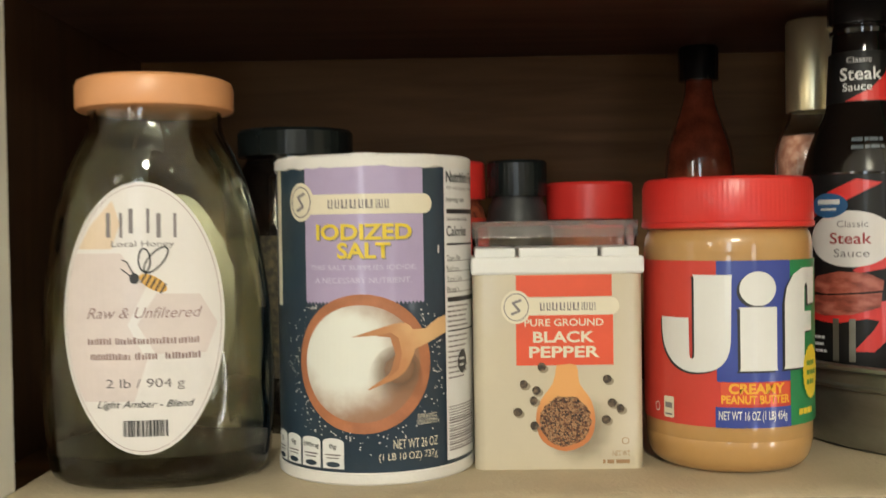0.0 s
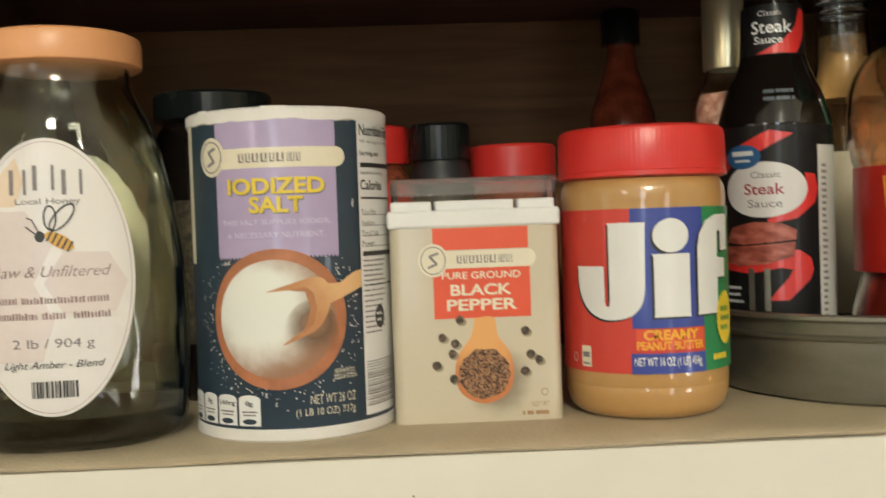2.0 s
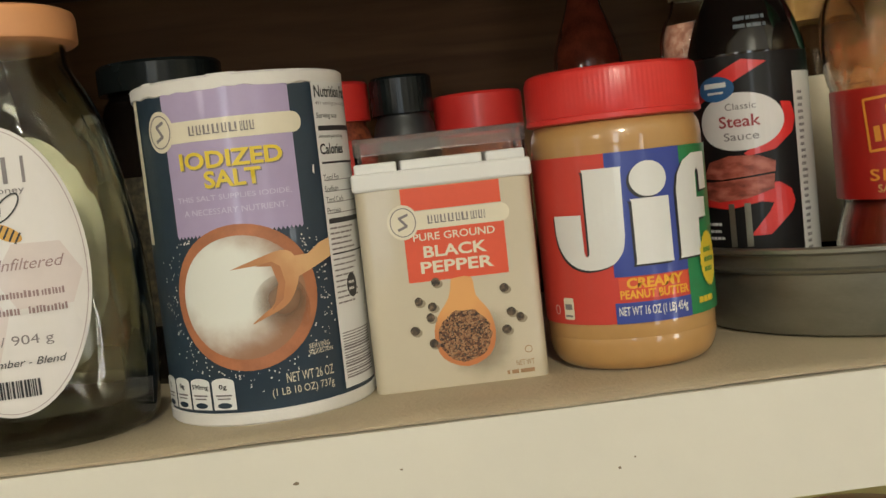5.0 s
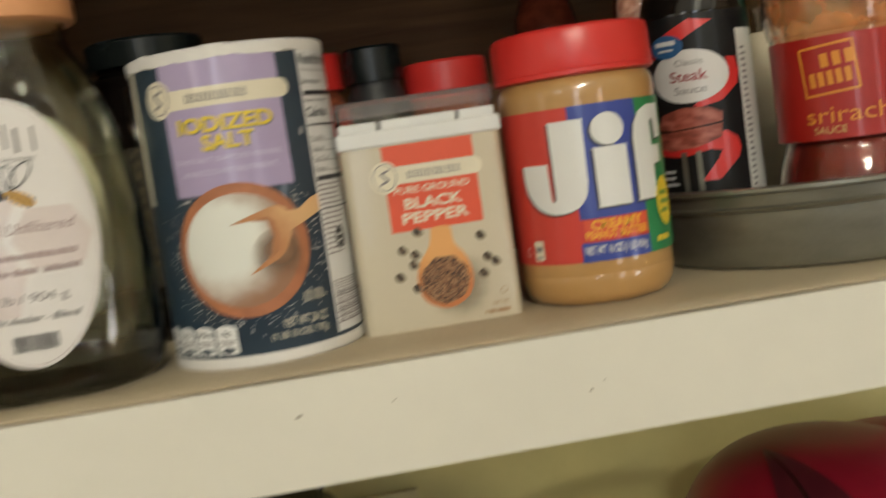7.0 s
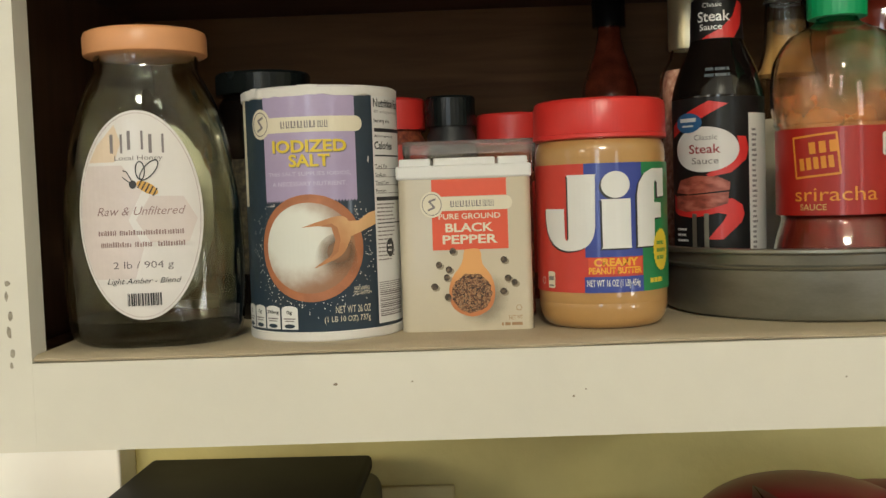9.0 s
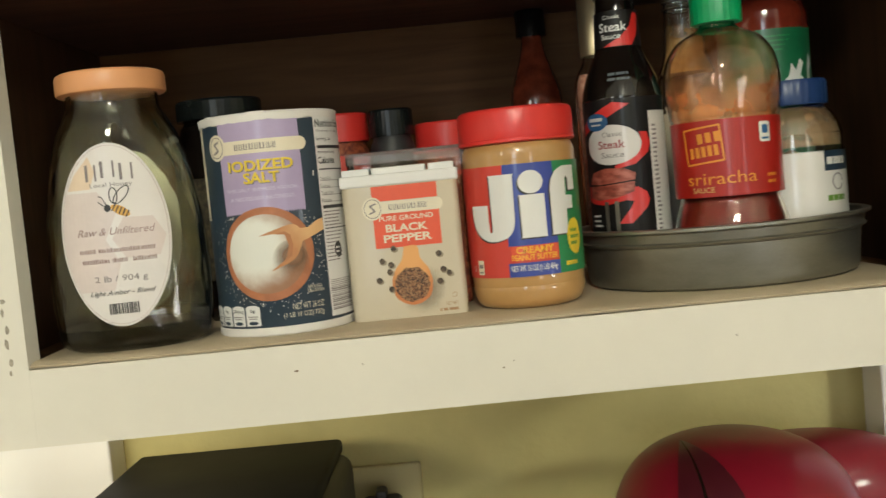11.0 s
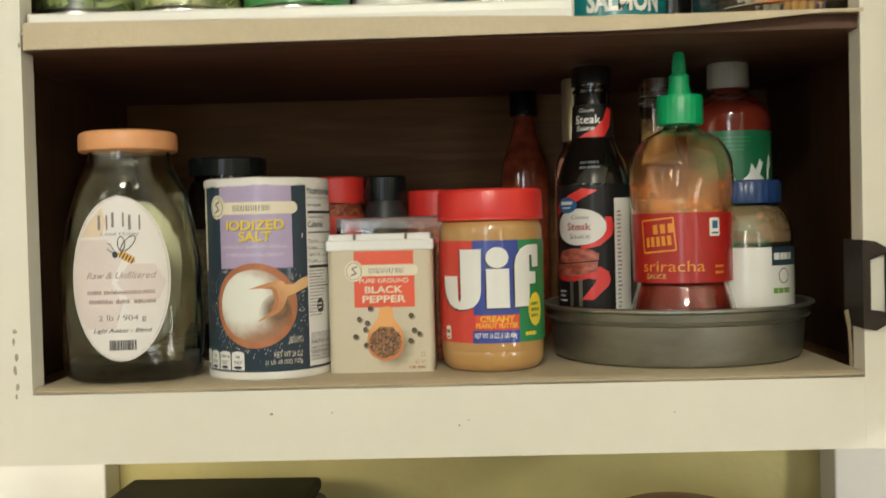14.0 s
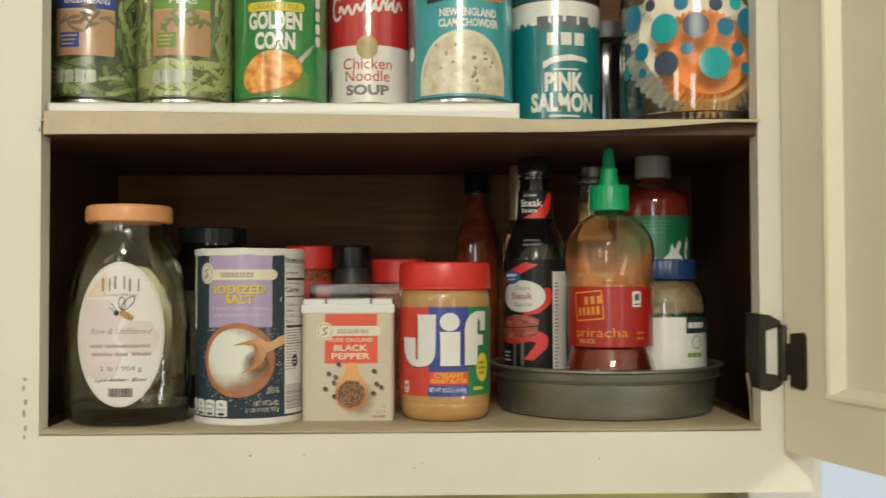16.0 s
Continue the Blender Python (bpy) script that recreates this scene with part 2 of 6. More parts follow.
glass = clear("jar_glass", (0.97, 0.98, 0.94), 0.0, 1.5)
green_glass = clear("greenish_jar_glass", (0.93, 0.93, 0.81), 0.0, 1.5, wave=0.7)
plastic_clear = clear("clear_plastic", (0.94, 0.92, 0.88), 0.0, 1.45, wave=0.12)
stained_plastic = clear("sauce_stained_plastic", (0.99, 0.92, 0.83), 0.0, 1.45, wave=0.15)
frosted = clear("frosted_plastic", (0.86, 0.82, 0.82), 0.12, 1.45, 0.93)
peach = surface("peach_plastic", (0.71, 0.33, 0.145), 0.38, vary=0.08, scale=40)
honey_dark = surface("dark_honey", (0.008, 0.006, 0.003), 0.05, vary=0.4, scale=40, spec=0.35)
paper_white = surface("white_paper", (0.70, 0.66, 0.63), 0.5, vary=0.05, scale=40, coat=0.25)
paper_pink = surface("pale_pink_print", (0.66, 0.57, 0.54), 0.5, vary=0.10, scale=35, coat=0.25)
paper_back = surface("grey_paper_back", (0.38, 0.37, 0.33), 0.6, vary=0.06, scale=40)
paper_grey = surface("pale_grey_print", (0.70, 0.66, 0.63), 0.5, vary=0.08, scale=35, coat=0.25)
paper_buff = surface("buff_print", (0.70, 0.55, 0.40), 0.5, vary=0.10, scale=35, coat=0.25)
ink = surface("black_ink", (0.025, 0.025, 0.028), 0.5, vary=0.2)
ink_grey = surface("grey_ink", (0.22, 0.19, 0.19), 0.5, vary=0.2)
ink_brown = surface("mauve_ink", (0.32, 0.21, 0.20), 0.5, vary=0.2)
bee_gold = surface("bee_yellow", (0.70, 0.38, 0.07), 0.5, vary=0.15)
navy = surface("navy_print", (0.017, 0.038, 0.062), 0.42, vary=0.2, scale=50, coat=0.25, bump=0.22, bump_scale=70)
lilac = surface("lilac_print", (0.40, 0.32, 0.50), 0.42, vary=0.1, scale=40, coat=0.45, bump=0.22, bump_scale=70)
lilac_pale = surface("pale_lilac_ink", (0.58, 0.51, 0.66), 0.45, vary=0.1)
card_white = surface("white_card", (0.71, 0.68, 0.645), 0.55, vary=0.07, scale=60, bump=0.1)
cream_print = surface("cream_print", (0.72, 0.65, 0.50), 0.45, vary=0.07, scale=50, coat=0.2)
cream_label = surface("cream_tin_print", (0.56, 0.488, 0.362), 0.42, vary=0.06, scale=30, coat=0.3)
tin_tone = toned("shade_tone_print", (0.26, 0.20, 0.13), None, (0.0080, 0.0190), 0.005, 0.0165, 0.42, cover=0.55)
yellow_ink = surface("yellow_ink", (0.75, 0.55, 0.04), 0.45, vary=0.1)
terracotta = surface("terracotta_print", (0.46, 0.165, 0.07), 0.5, vary=0.3, scale=120)
terracotta_in = surface("bowl_inside_print", (0.30, 0.13, 0.07), 0.5, vary=0.5, scale=120)
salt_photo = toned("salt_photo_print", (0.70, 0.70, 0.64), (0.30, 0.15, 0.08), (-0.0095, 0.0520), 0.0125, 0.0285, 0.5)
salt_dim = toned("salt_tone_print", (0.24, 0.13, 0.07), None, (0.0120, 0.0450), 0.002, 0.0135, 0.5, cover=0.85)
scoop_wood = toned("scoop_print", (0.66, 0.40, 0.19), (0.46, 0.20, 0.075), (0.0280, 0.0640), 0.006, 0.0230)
scoop_shade = surface("scoop_inside_print", (0.42, 0.17, 0.065), 0.45, vary=0.2, scale=90)
red_lid = surface("red_plastic", (0.66, 0.032, 0.026), 0.32, vary=0.10, scale=40)
red_print = surface("red_print", (0.60, 0.045, 0.03), 0.4, vary=0.10, scale=40, coat=0.3)
orange_red = surface("orange_red_print", (0.72, 0.085, 0.03), 0.4, vary=0.10, scale=40, coat=0.3)
blue_print = surface("blue_print", (0.030, 0.055, 0.30), 0.4, vary=0.12, scale=40, coat=0.3)
deep_green = surface("deep_green_print", (0.008, 0.135, 0.055), 0.4, vary=0.2, scale=40, coat=0.4)
green_print = surface("green_print", (0.012, 0.22, 0.075), 0.4, vary=0.15, scale=40, coat=0.3)
peanut = surface("peanut_butter", (0.50, 0.275, 0.095), 0.35, vary=0.14, scale=30, coat=1.0, coat_rough=0.04)
pure_white = surface("white_print", (0.71, 0.70, 0.68), 0.42, vary=0.04, scale=60, coat=0.25)
bright_yellow = surface("orange_yellow_ink", (0.86, 0.42, 0.03), 0.45, vary=0.08)
orange_ink = surface("orange_ink", (0.85, 0.24, 0.02), 0.45, vary=0.1)
pepper_spoon = toned("spoon_print", (0.70, 0.34, 0.11), (0.52, 0.17, 0.05), (0.0020, 0.0400), 0.006, 0.0260)
pepper_pale = surface("pale_pepper_print", (0.42, 0.24, 0.12), 0.5, vary=0.4, scale=500)
ground_pepper = blotched("ground_pepper_print", (0.03, 0.012, 0.006), (0.15, 0.056, 0.022), (0.34, 0.17, 0.075), 1500, 0.6, cells=True)
corn_shade = surface("corn_shade_print", (0.30, 0.24, 0.16), 0.42, vary=0.2, scale=200)
peppercorn_ink = blotched("peppercorn_print", (0.026, 0.017, 0.009), (0.065, 0.041, 0.022), (0.17, 0.11, 0.065), 620, 0.5)
black_plastic = surface("black_plastic", (0.010, 0.013, 0.013), 0.24, vary=0.3, scale=60, spec=0.32)
black_gloss = surface("glossy_black_plastic", (0.010, 0.011, 0.011), 0.14, vary=0.3, scale=60, coat=1.0, coat_rough=0.12)
black_soft = surface("charcoal_plastic", (0.028, 0.028, 0.030), 0.45, vary=0.3, scale=60)
spice_dark = blotched("dark_spice", (0.02, 0.015, 0.01), (0.05, 0.04, 0.025), (0.10, 0.08, 0.04), 300, 0.6)
spice_red = blotched("red_spice", (0.13, 0.02, 0.01), (0.25, 0.05, 0.02), (0.36, 0.10, 0.04), 300, 0.6)
dark_glass = surface("dark_sauce_glass", (0.008, 0.006, 0.005), 0.06, vary=0.3, scale=20, coat=0.6)
steak_label = surface("black_label", (0.011, 0.010, 0.010), 0.42, vary=0.3, scale=40, coat=0.1, spec=0.25)
swoosh_red = surface("swoosh_red", (0.68, 0.03, 0.025), 0.4, vary=0.12, scale=40, coat=0.3)
meat = blotched("meat_print", (0.17, 0.034, 0.022), (0.32, 0.072, 0.046), (0.46, 0.14, 0.10), 110, 0.45, stretch=(1, 1, 2.5))
steak_ink = surface("dull_crimson_ink", (0.34, 0.045, 0.05), 0.45, vary=0.15)
badge_blue = surface("badge_blue", (0.025, 0.11, 0.26), 0.4, vary=0.15)
gold_metal = surface("pale_gold_metal", (0.95, 0.83, 0.52), 0.30, metal=0.8, vary=0.04, scale=60)
green_cap = surface("green_plastic", (0.0, 0.34, 0.12), 0.38, vary=0.12, scale=50)
sriracha_red = surface("chilli_sauce", (0.11, 0.009, 0.006), 0.35, vary=0.45, scale=40, coat=0.0, spec=0.15)
thin_chilli = surface("bright_chilli_sauce", (0.20, 0.026, 0.013), 0.10, vary=0.4, scale=50, coat=0.8)
chilli_label = surface("crimson_label", (0.39, 0.013, 0.009), 0.4, vary=0.14, scale=40, coat=0.3)
amber_ink = surface("amber_ink", (0.72, 0.27, 0.03), 0.45, vary=0.1)
hot_red = surface("hot_sauce", (0.34, 0.068, 0.032), 0.10, vary=0.6, scale=90, coat=1.0, coat_rough=0.05)
blue_cap = surface("navy_lid", (0.015, 0.045, 0.15), 0.35, vary=0.2, scale=60)
pink_salt = blotched("pink_coarse_salt", (0.28, 0.10, 0.06), (0.42, 0.19, 0.13), (0.56, 0.34, 0.26), 260, 0.4)
garlic = blotched("minced_garlic", (0.34, 0.20, 0.09), (0.55, 0.37, 0.20), (0.70, 0.54, 0.34), 200, 0.45)
amber_sauce = surface("brown_sauce", (0.045, 0.020, 0.007), 0.12, vary=0.35, scale=40, coat=0.7)
milky_cap = surface("milky_cap_plastic", (0.40, 0.40, 0.33), 0.4, vary=0.08, scale=50)
tray_white = surface("white_tray_plastic", (0.82, 0.80, 0.75), 0.4, vary=0.04, scale=30)
beans = blotched("green_bean_print", (0.012, 0.02, 0.01), (0.05, 0.075, 0.03), (0.16, 0.20, 0.09), 75, 0.35, stretch=(1.0, 1.0, 0.45), coat=1.0)
peas = blotched("pea_print", (0.04, 0.055, 0.02), (0.14, 0.17, 0.06), (0.30, 0.33, 0.16), 75, 0.35, stretch=(1.0, 1.0, 0.45), coat=1.0)
tab_grey = surface("grey_tab_print", (0.50, 0.50, 0.42), 0.4, vary=0.2, scale=120, coat=1.0, coat_rough=0.13)
tan_print = surface("tan_print", (0.50, 0.28, 0.15), 0.4, vary=0.15, scale=30, coat=1.0, coat_rough=0.13)
sand_print = surface("sand_print", (0.62, 0.38, 0.13), 0.4, vary=0.15, scale=30, coat=1.0, coat_rough=0.13)
leaf_green = surface("leaf_green_print", (0.16, 0.32, 0.05), 0.4, vary=0.15, scale=30, coat=1.0, coat_rough=0.13)
corn_green = surface("corn_green_print", (0.012, 0.25, 0.05), 0.36, vary=0.3, scale=14, coat=1.0, coat_rough=0.13)
corn_pale = toned("yellow_green_print", (0.42, 0.52, 0.12), None, (0.0080, 0.0180), 0.004, 0.026, 0.36, cover=0.6)
corn_food = blotched("corn_print", (0.55, 0.16, 0.02), (0.78, 0.30, 0.04), (0.88, 0.48, 0.12), 130, 0.4, coat=1.0)
soup_red = surface("soup_red_print", (0.52, 0.02, 0.02), 0.36, vary=0.12, scale=30, coat=1.0, coat_rough=0.13)
soup_white = surface("soup_white_print", (0.76, 0.73, 0.68), 0.36, vary=0.06, scale=30, coat=1.0, coat_rough=0.13)
dull_gold = surface("gold_seal", (0.46, 0.34, 0.14), 0.4, vary=0.3, scale=200)
teal_light = surface("light_teal_print", (0.04, 0.36, 0.40), 0.36, vary=0.14, scale=30, coat=1.0, coat_rough=0.13)
teal_dark = surface("deep_teal_print", (0.0, 0.19, 0.20), 0.36, vary=0.2, scale=30, coat=1.0, coat_rough=0.13)
garnish_ink = surface("garnish_print", (0.36, 0.28, 0.17), 0.5, vary=0.3, scale=200)
chowder = blotched("chowder_print", (0.52, 0.43, 0.28), (0.65, 0.57, 0.41), (0.74, 0.67, 0.52), 110, 0.4, coat=1.0)
slate_print = surface("slate_print", (0.10, 0.12, 0.14), 0.4, vary=0.2, scale=30, coat=1.0, coat_rough=0.13)
dot_teal = surface("teal_decal", (0.0, 0.34, 0.36), 0.3, vary=0.08)
dot_blue = surface("blue_decal", (0.0, 0.17, 0.30), 0.3, vary=0.08)
dot_navy = surface("slate_decal", (0.035, 0.055, 0.10), 0.3, vary=0.08)
filter_paper = surface("white_baking_paper", (0.58, 0.52, 0.44), 0.8, vary=0.1, scale=60)
orange_paper = surface("orange_baking_paper", (0.72, 0.20, 0.03), 0.7, vary=0.12, scale=40)
gold_paper = surface("ochre_baking_paper", (0.50, 0.28, 0.08), 0.7, vary=0.12, scale=40)
purple_paper = surface("purple_baking_paper", (0.12, 0.07, 0.20), 0.7, vary=0.2, scale=40)
appliance_black = surface("appliance_black", (0.013, 0.013, 0.012), 0.4, vary=0.3, scale=12, spec=0.2)
appliance_glass = surface("smoked_glass", (0.012, 0.012, 0.012), 0.5, vary=0.2, scale=10, spec=0.05)
dome_red = surface("glossy_dark_red", (0.19, 0.006, 0.017), 0.40, vary=0.2, scale=10, coat=0.22, coat_rough=0.10, spec=0.2)
# The dome's red made darker, for the shade painted at its crease.
dome_shade = surface("dome_red_in_shade", (0.060, 0.006, 0.012), 0.30, vary=0.2, scale=20, coat=0.35)
outlet_plastic = surface("ivory_plastic", (0.60, 0.53, 0.26), 0.4, vary=0.06, scale=40)


def residue_film(name, colour, low=0.098, high=0.16, thin=0.12, thick=0.92, grain=38, top=-0.18):
    """A dried film of sauce in patches on clear plastic."""
    m = bpy.data.materials.new(name)
    m.use_nodes = True
    nt = m.node_tree
    b = nt.nodes["Principled BSDF"]
    b.inputs["Base Color"].default_value = (*colour, 1)
    b.inputs["Roughness"].default_value = 0.4
    tc = nt.nodes.new("ShaderNodeTexCoord")
    n = nt.nodes.new("ShaderNodeTexNoise")
    n.inputs["Scale"].default_value, n.inputs["Detail"].default_value = grain, 7
    nt.links.new(tc.outputs["Object"], n.inputs["Vector"])
    sep = nt.nodes.new("ShaderNodeSeparateXYZ")
    nt.links.new(tc.outputs["Object"], sep.inputs["Vector"])
    h = nt.nodes.new("ShaderNodeMapRange")
    h.inputs["From Min"].default_value, h.inputs["From Max"].default_value = low, high
    h.inputs["To Min"].default_value, h.inputs["To Max"].default_value = 0.22, top
    nt.links.new(sep.outputs["Z"], h.inputs["Value"])
    add = nt.nodes.new("ShaderNodeMath")
    add.operation = "ADD"
    nt.links.new(n.outputs["Fac"], add.inputs[0])
    nt.links.new(h.outputs["Result"], add.inputs[1])
    r = nt.nodes.new("ShaderNodeMapRange")
    r.inputs["From Min"].default_value, r.inputs["From Max"].default_value = 0.38, 0.80
    r.inputs["To Min"].default_value, r.inputs["To Max"].default_value = thin, thick
    nt.links.new(add.outputs[0], r.inputs["Value"])
    nt.links.new(r.outputs["Result"], b.inputs["Alpha"])
    return m


sauce_film = residue_film("sauce_residue", (0.38, 0.145, 0.045), low=0.101, high=0.138, thin=0.09, thick=0.86, top=-0.20, grain=70)
garlic_jar_dimming = residue_film("brown_dimming_film", (0.17, 0.105, 0.055), low=0.074, high=0.115, thin=0.50, thick=0.95, grain=75)
neck_film = residue_film("amber_residue", (0.52, 0.28, 0.09), low=0.152, high=0.186, thin=0.30, thick=0.95, grain=60)
honey_film = residue_film("honey_residue", (0.42, 0.36, 0.15), low=-0.10, high=0.30, thin=0.0, thick=0.50, grain=15)


def daylight(name, colour, strength):
    """The bright outdoors beyond the window."""
    m = bpy.data.materials.new(name)
    m.use_nodes = True
    b = m.node_tree.nodes["Principled BSDF"]
    b.inputs["Base Color"].default_value = (0.02, 0.02, 0.02, 1)
    b.inputs["Specular IOR Level"].default_value = 0.0
    b.inputs["Emission Color"].default_value = (*colour, 1)
    b.inputs["Emission Strength"].default_value = strength
    return m


outdoors = daylight("pale_daylight", (0.80, 0.88, 1.0), 0.80)


# ---- building tools ----
def part(name, bm, material, parent=None, label="", smooth=False):
    """Links a bmesh as one mesh object, under its thing or part."""
    bmesh.ops.recalc_face_normals(bm, faces=bm.faces)
    me = bpy.data.meshes.new(name)
    bm.to_mesh(me)
    bm.free()
    if smooth:
        for p in me.polygons:
            p.use_smooth = True
        me.set_sharp_from_angle(angle=radians(38))
    me.materials.append(material)
    ob = new(name, me)
    if material in (glass, green_glass, plastic_clear, stained_plastic, frosted):
        ob.visible_shadow = False
    if parent:
        ob.parent = parent
    if label:
        ob["label"] = label
    return ob


def thing(name, m, label, category, group="", kind=""):
    ob = new(name)
    ob.empty_display_size = 0.02
    ob.matrix_world = m
    return tagged(ob, label, category, group, kind)


def box_mesh(x0, x1, y0, y1, z0, z1, bevel=0.0, segments=2):
    bm = bmesh.new()
    bmesh.ops.create_cube(bm, size=1)
    bmesh.ops.transform(bm, verts=bm.verts, matrix=Matrix.Translation(((x0 + x1) / 2, (y0 + y1) / 2, (z0 + z1) / 2)) @ Matrix.Diagonal((x1 - x0, y1 - y0, z1 - z0, 1)))
    if bevel:
        bmesh.ops.bevel(bm, geom=bm.edges[:], offset=bevel, segments=segments, profile=0.5, affect="EDGES", clamp_overlap=True)
    return bm


def lathe(profile, segs=48, squash=1.0, ripple=0, depth=0.0):
    """Turns (radius, height) pairs round z; radius 0 closes an end. squash narrows it front to back, ripple adds ribs."""
    bm = bmesh.new()
    rings = []
    for r, z in profile:
        if r <= 1e-6:
            rings.append([bm.verts.new((0, 0, z))])
            continue
        ring = []
        for k in range(segs):
            a = 2 * math.pi * k / segs
            q = r + (depth * (0.5 + 0.5 * math.cos(ripple * a)) if ripple else 0)
            ring.append(bm.verts.new((q * math.sin(a), -q * squash * math.cos(a), z)))
        rings.append(ring)
    for low, high in zip(rings, rings[1:]):
        for k in range(segs):
            j = (k + 1) % segs
            if len(low) == 1 and len(high) == 1:
                continue
            if len(low) == 1:
                bm.faces.new((low[0], high[j], high[k]))
            elif len(high) == 1:
                bm.faces.new((low[k], low[j], high[0]))
            else:
                bm.faces.new((low[k], low[j], high[j], high[k]))
    return bm


def smooth_profile(keys, steps=5):
    """A flowing line through (radius, height) keys."""
    out = []
    for i in range(len(keys) - 1):
        p0, p1, p2, p3 = keys[max(i - 1, 0)], keys[i], keys[i + 1], keys[min(i + 2, len(keys) - 1)]
        for s in range(steps):
            t = s / steps
            out.append(tuple(0.5 * (2 * b + (c - a) * t + (2 * a - 5 * b + 4 * c - d) * t * t + (3 * b - a - 3 * c + d) * t ** 3) for a, b, c, d in zip(p0, p1, p2, p3)))
    out.append(keys[-1])
    return out


def shell(profile, wall=0.0018, floor_z=0.004):
    """A hollow vessel's section: up the outside, over the rim and down the inside."""
    inner = [(max(r - wall, 0.001), max(z, floor_z)) for r, z in profile if r > 0]
    return [(0, profile[0][1])] + [p for p in profile if p[0] > 0] + inner[::-1] + [(0, floor_z)]


def on_cylinder(radius, turn=0.0):
    """A map from the unrolled label (s along, z up, lift) to a round body whose front is -y."""
    def place(s, z, lift):
        a = s / radius + turn
        return ((radius + lift) * math.sin(a), -(radius + lift) * math.cos(a), z)
    return place


def on_flat(y):
    return lambda s, z, lift: (s, y - lift, z)


def sliced(bm, x_step=0.0025, z_step=0.0):
    """Cuts flat artwork into strips, so that it can follow a curved body."""
    for axis, step in ((0, x_step), (2, z_step)):
        if not step or not bm.verts:
            continue
        lo, hi = min(v.co[axis] for v in bm.verts), max(v.co[axis] for v in bm.verts)
        n = math.floor(lo / step) + 1
        while n * step < hi - 1e-6:
            at, normal = [0, 0, 0], [0, 0, 0]
            at[axis], normal[axis] = n * step, 1
            bmesh.ops.bisect_plane(bm, geom=bm.verts[:] + bm.edges[:] + bm.faces[:], plane_co=at, plane_no=normal)
            n += 1
    return bm


def print_on(name, outlines, place, material, parent, lift=0.0003, label="", z_step=0.0, x_step=0.0025):
    """Flat printed shapes, as outlines of (s, z), laid on a body as one part."""
    bm = bmesh.new()
    for outline in outlines:
        bm.faces.new([bm.verts.new((s, 0, z)) for s, z in outline])
    bm.normal_update()
    bmesh.ops.triangulate(bm, faces=bm.faces[:])
    sliced(bm, x_step, z_step)
    for v in bm.verts:
        v.co = place(v.co.x, v.co.z, lift)
    return part(name, bm, material, parent, label)


def rect(s0, s1, z0, z1):
    return [(s0, z0), (s1, z0), (s1, z1), (s0, z1)]


def round_rect(s0, s1, z0, z1, r, n=5):
    out = []
    for cx, cz, a0 in ((s1 - r, z0 + r, -90), (s1 - r, z1 - r, 0), (s0 + r, z1 - r, 90), (s0 + r, z0 + r, 180)):
        for k in range(n + 1):
            a = radians(a0 + 90 * k / n)
            out.append((cx + r * math.cos(a), cz + r * math.sin(a)))
    return out


def oval(s, z, a, b, n=36, tilt=0.0):
    c, d = math.cos(radians(tilt)), math.sin(radians(tilt))
    return [(s + a * math.cos(t) * c - b * math.sin(t) * d, z + a * math.cos(t) * d + b * math.sin(t) * c) for t in (2 * math.pi * k / n for k in range(n))]


def turned(outline, s, z, degrees):
    c, d = math.cos(radians(degrees)), math.sin(radians(degrees))
    return [(s + (a - s) * c - (b - z) * d, z + (a - s) * d + (b - z) * c) for a, b in outline]


def stroke(points, width):
    """A pen line as short quads."""
    out = []
    for (a, b), (c, d) in zip(points, points[1:]):
        n = math.hypot(c - a, d - b) or 1
        nx, nz = -(d - b) / n * width / 2, (c - a) / n * width / 2
        ex, ez = (c - a) / n * width * 0.2, (d - b) / n * width * 0.2
        out.append([(a + nx - ex, b + nz - ez), (a - nx - ex, b - nz - ez), (c - nx + ex, d - nz + ez), (c + nx + ex, d + nz + ez)])
    return out


def write_on(words, s, z, height, place, material, parent, lift=0.0005, width=0.0, shear=0.0, bold=0.0, name="lettering", z_step=0.0, tilt=0.0):
    """Words in the built-in font, centred on (s, z), laid on a body. width stretches the line to that length."""
    curve = bpy.data.curves.new("words", "FONT")
    curve.body, curve.size, curve.align_x, curve.shear, curve.offset = words, 1.0, "CENTER", shear, bold
    curve.resolution_u = 3
    ob = new("words", curve)
    bpy.context.view_layer.update()
    me = bpy.data.meshes.new_from_object(ob)
    bpy.data.objects.remove(ob)
    bm = bmesh.new()
    bm.from_mesh(me)
    bpy.data.meshes.remove(me)
    if not bm.verts:
        bm.free()
        return None
    x0, x1 = min(v.co.x for v in bm.verts), max(v.co.x for v in bm.verts)
    y0, y1 = min(v.co.y for v in bm.verts), max(v.co.y for v in bm.verts)
    ky = height / (y1 - y0)
    kx = width / (x1 - x0) if width else ky
    c, d = math.cos(radians(tilt)), math.sin(radians(tilt))
    for v in bm.verts:
        a, b = (v.co.x - (x0 + x1) / 2) * kx, (v.co.y - (y0 + y1) / 2) * ky
        v.co = (s + a * c - b * d, 0, z + a * d + b * c)
    sliced(bm, 0.0025, z_step)
    for v in bm.verts:
        v.co = place(v.co.x, v.co.z, lift)
    return part(name, bm, material, parent)


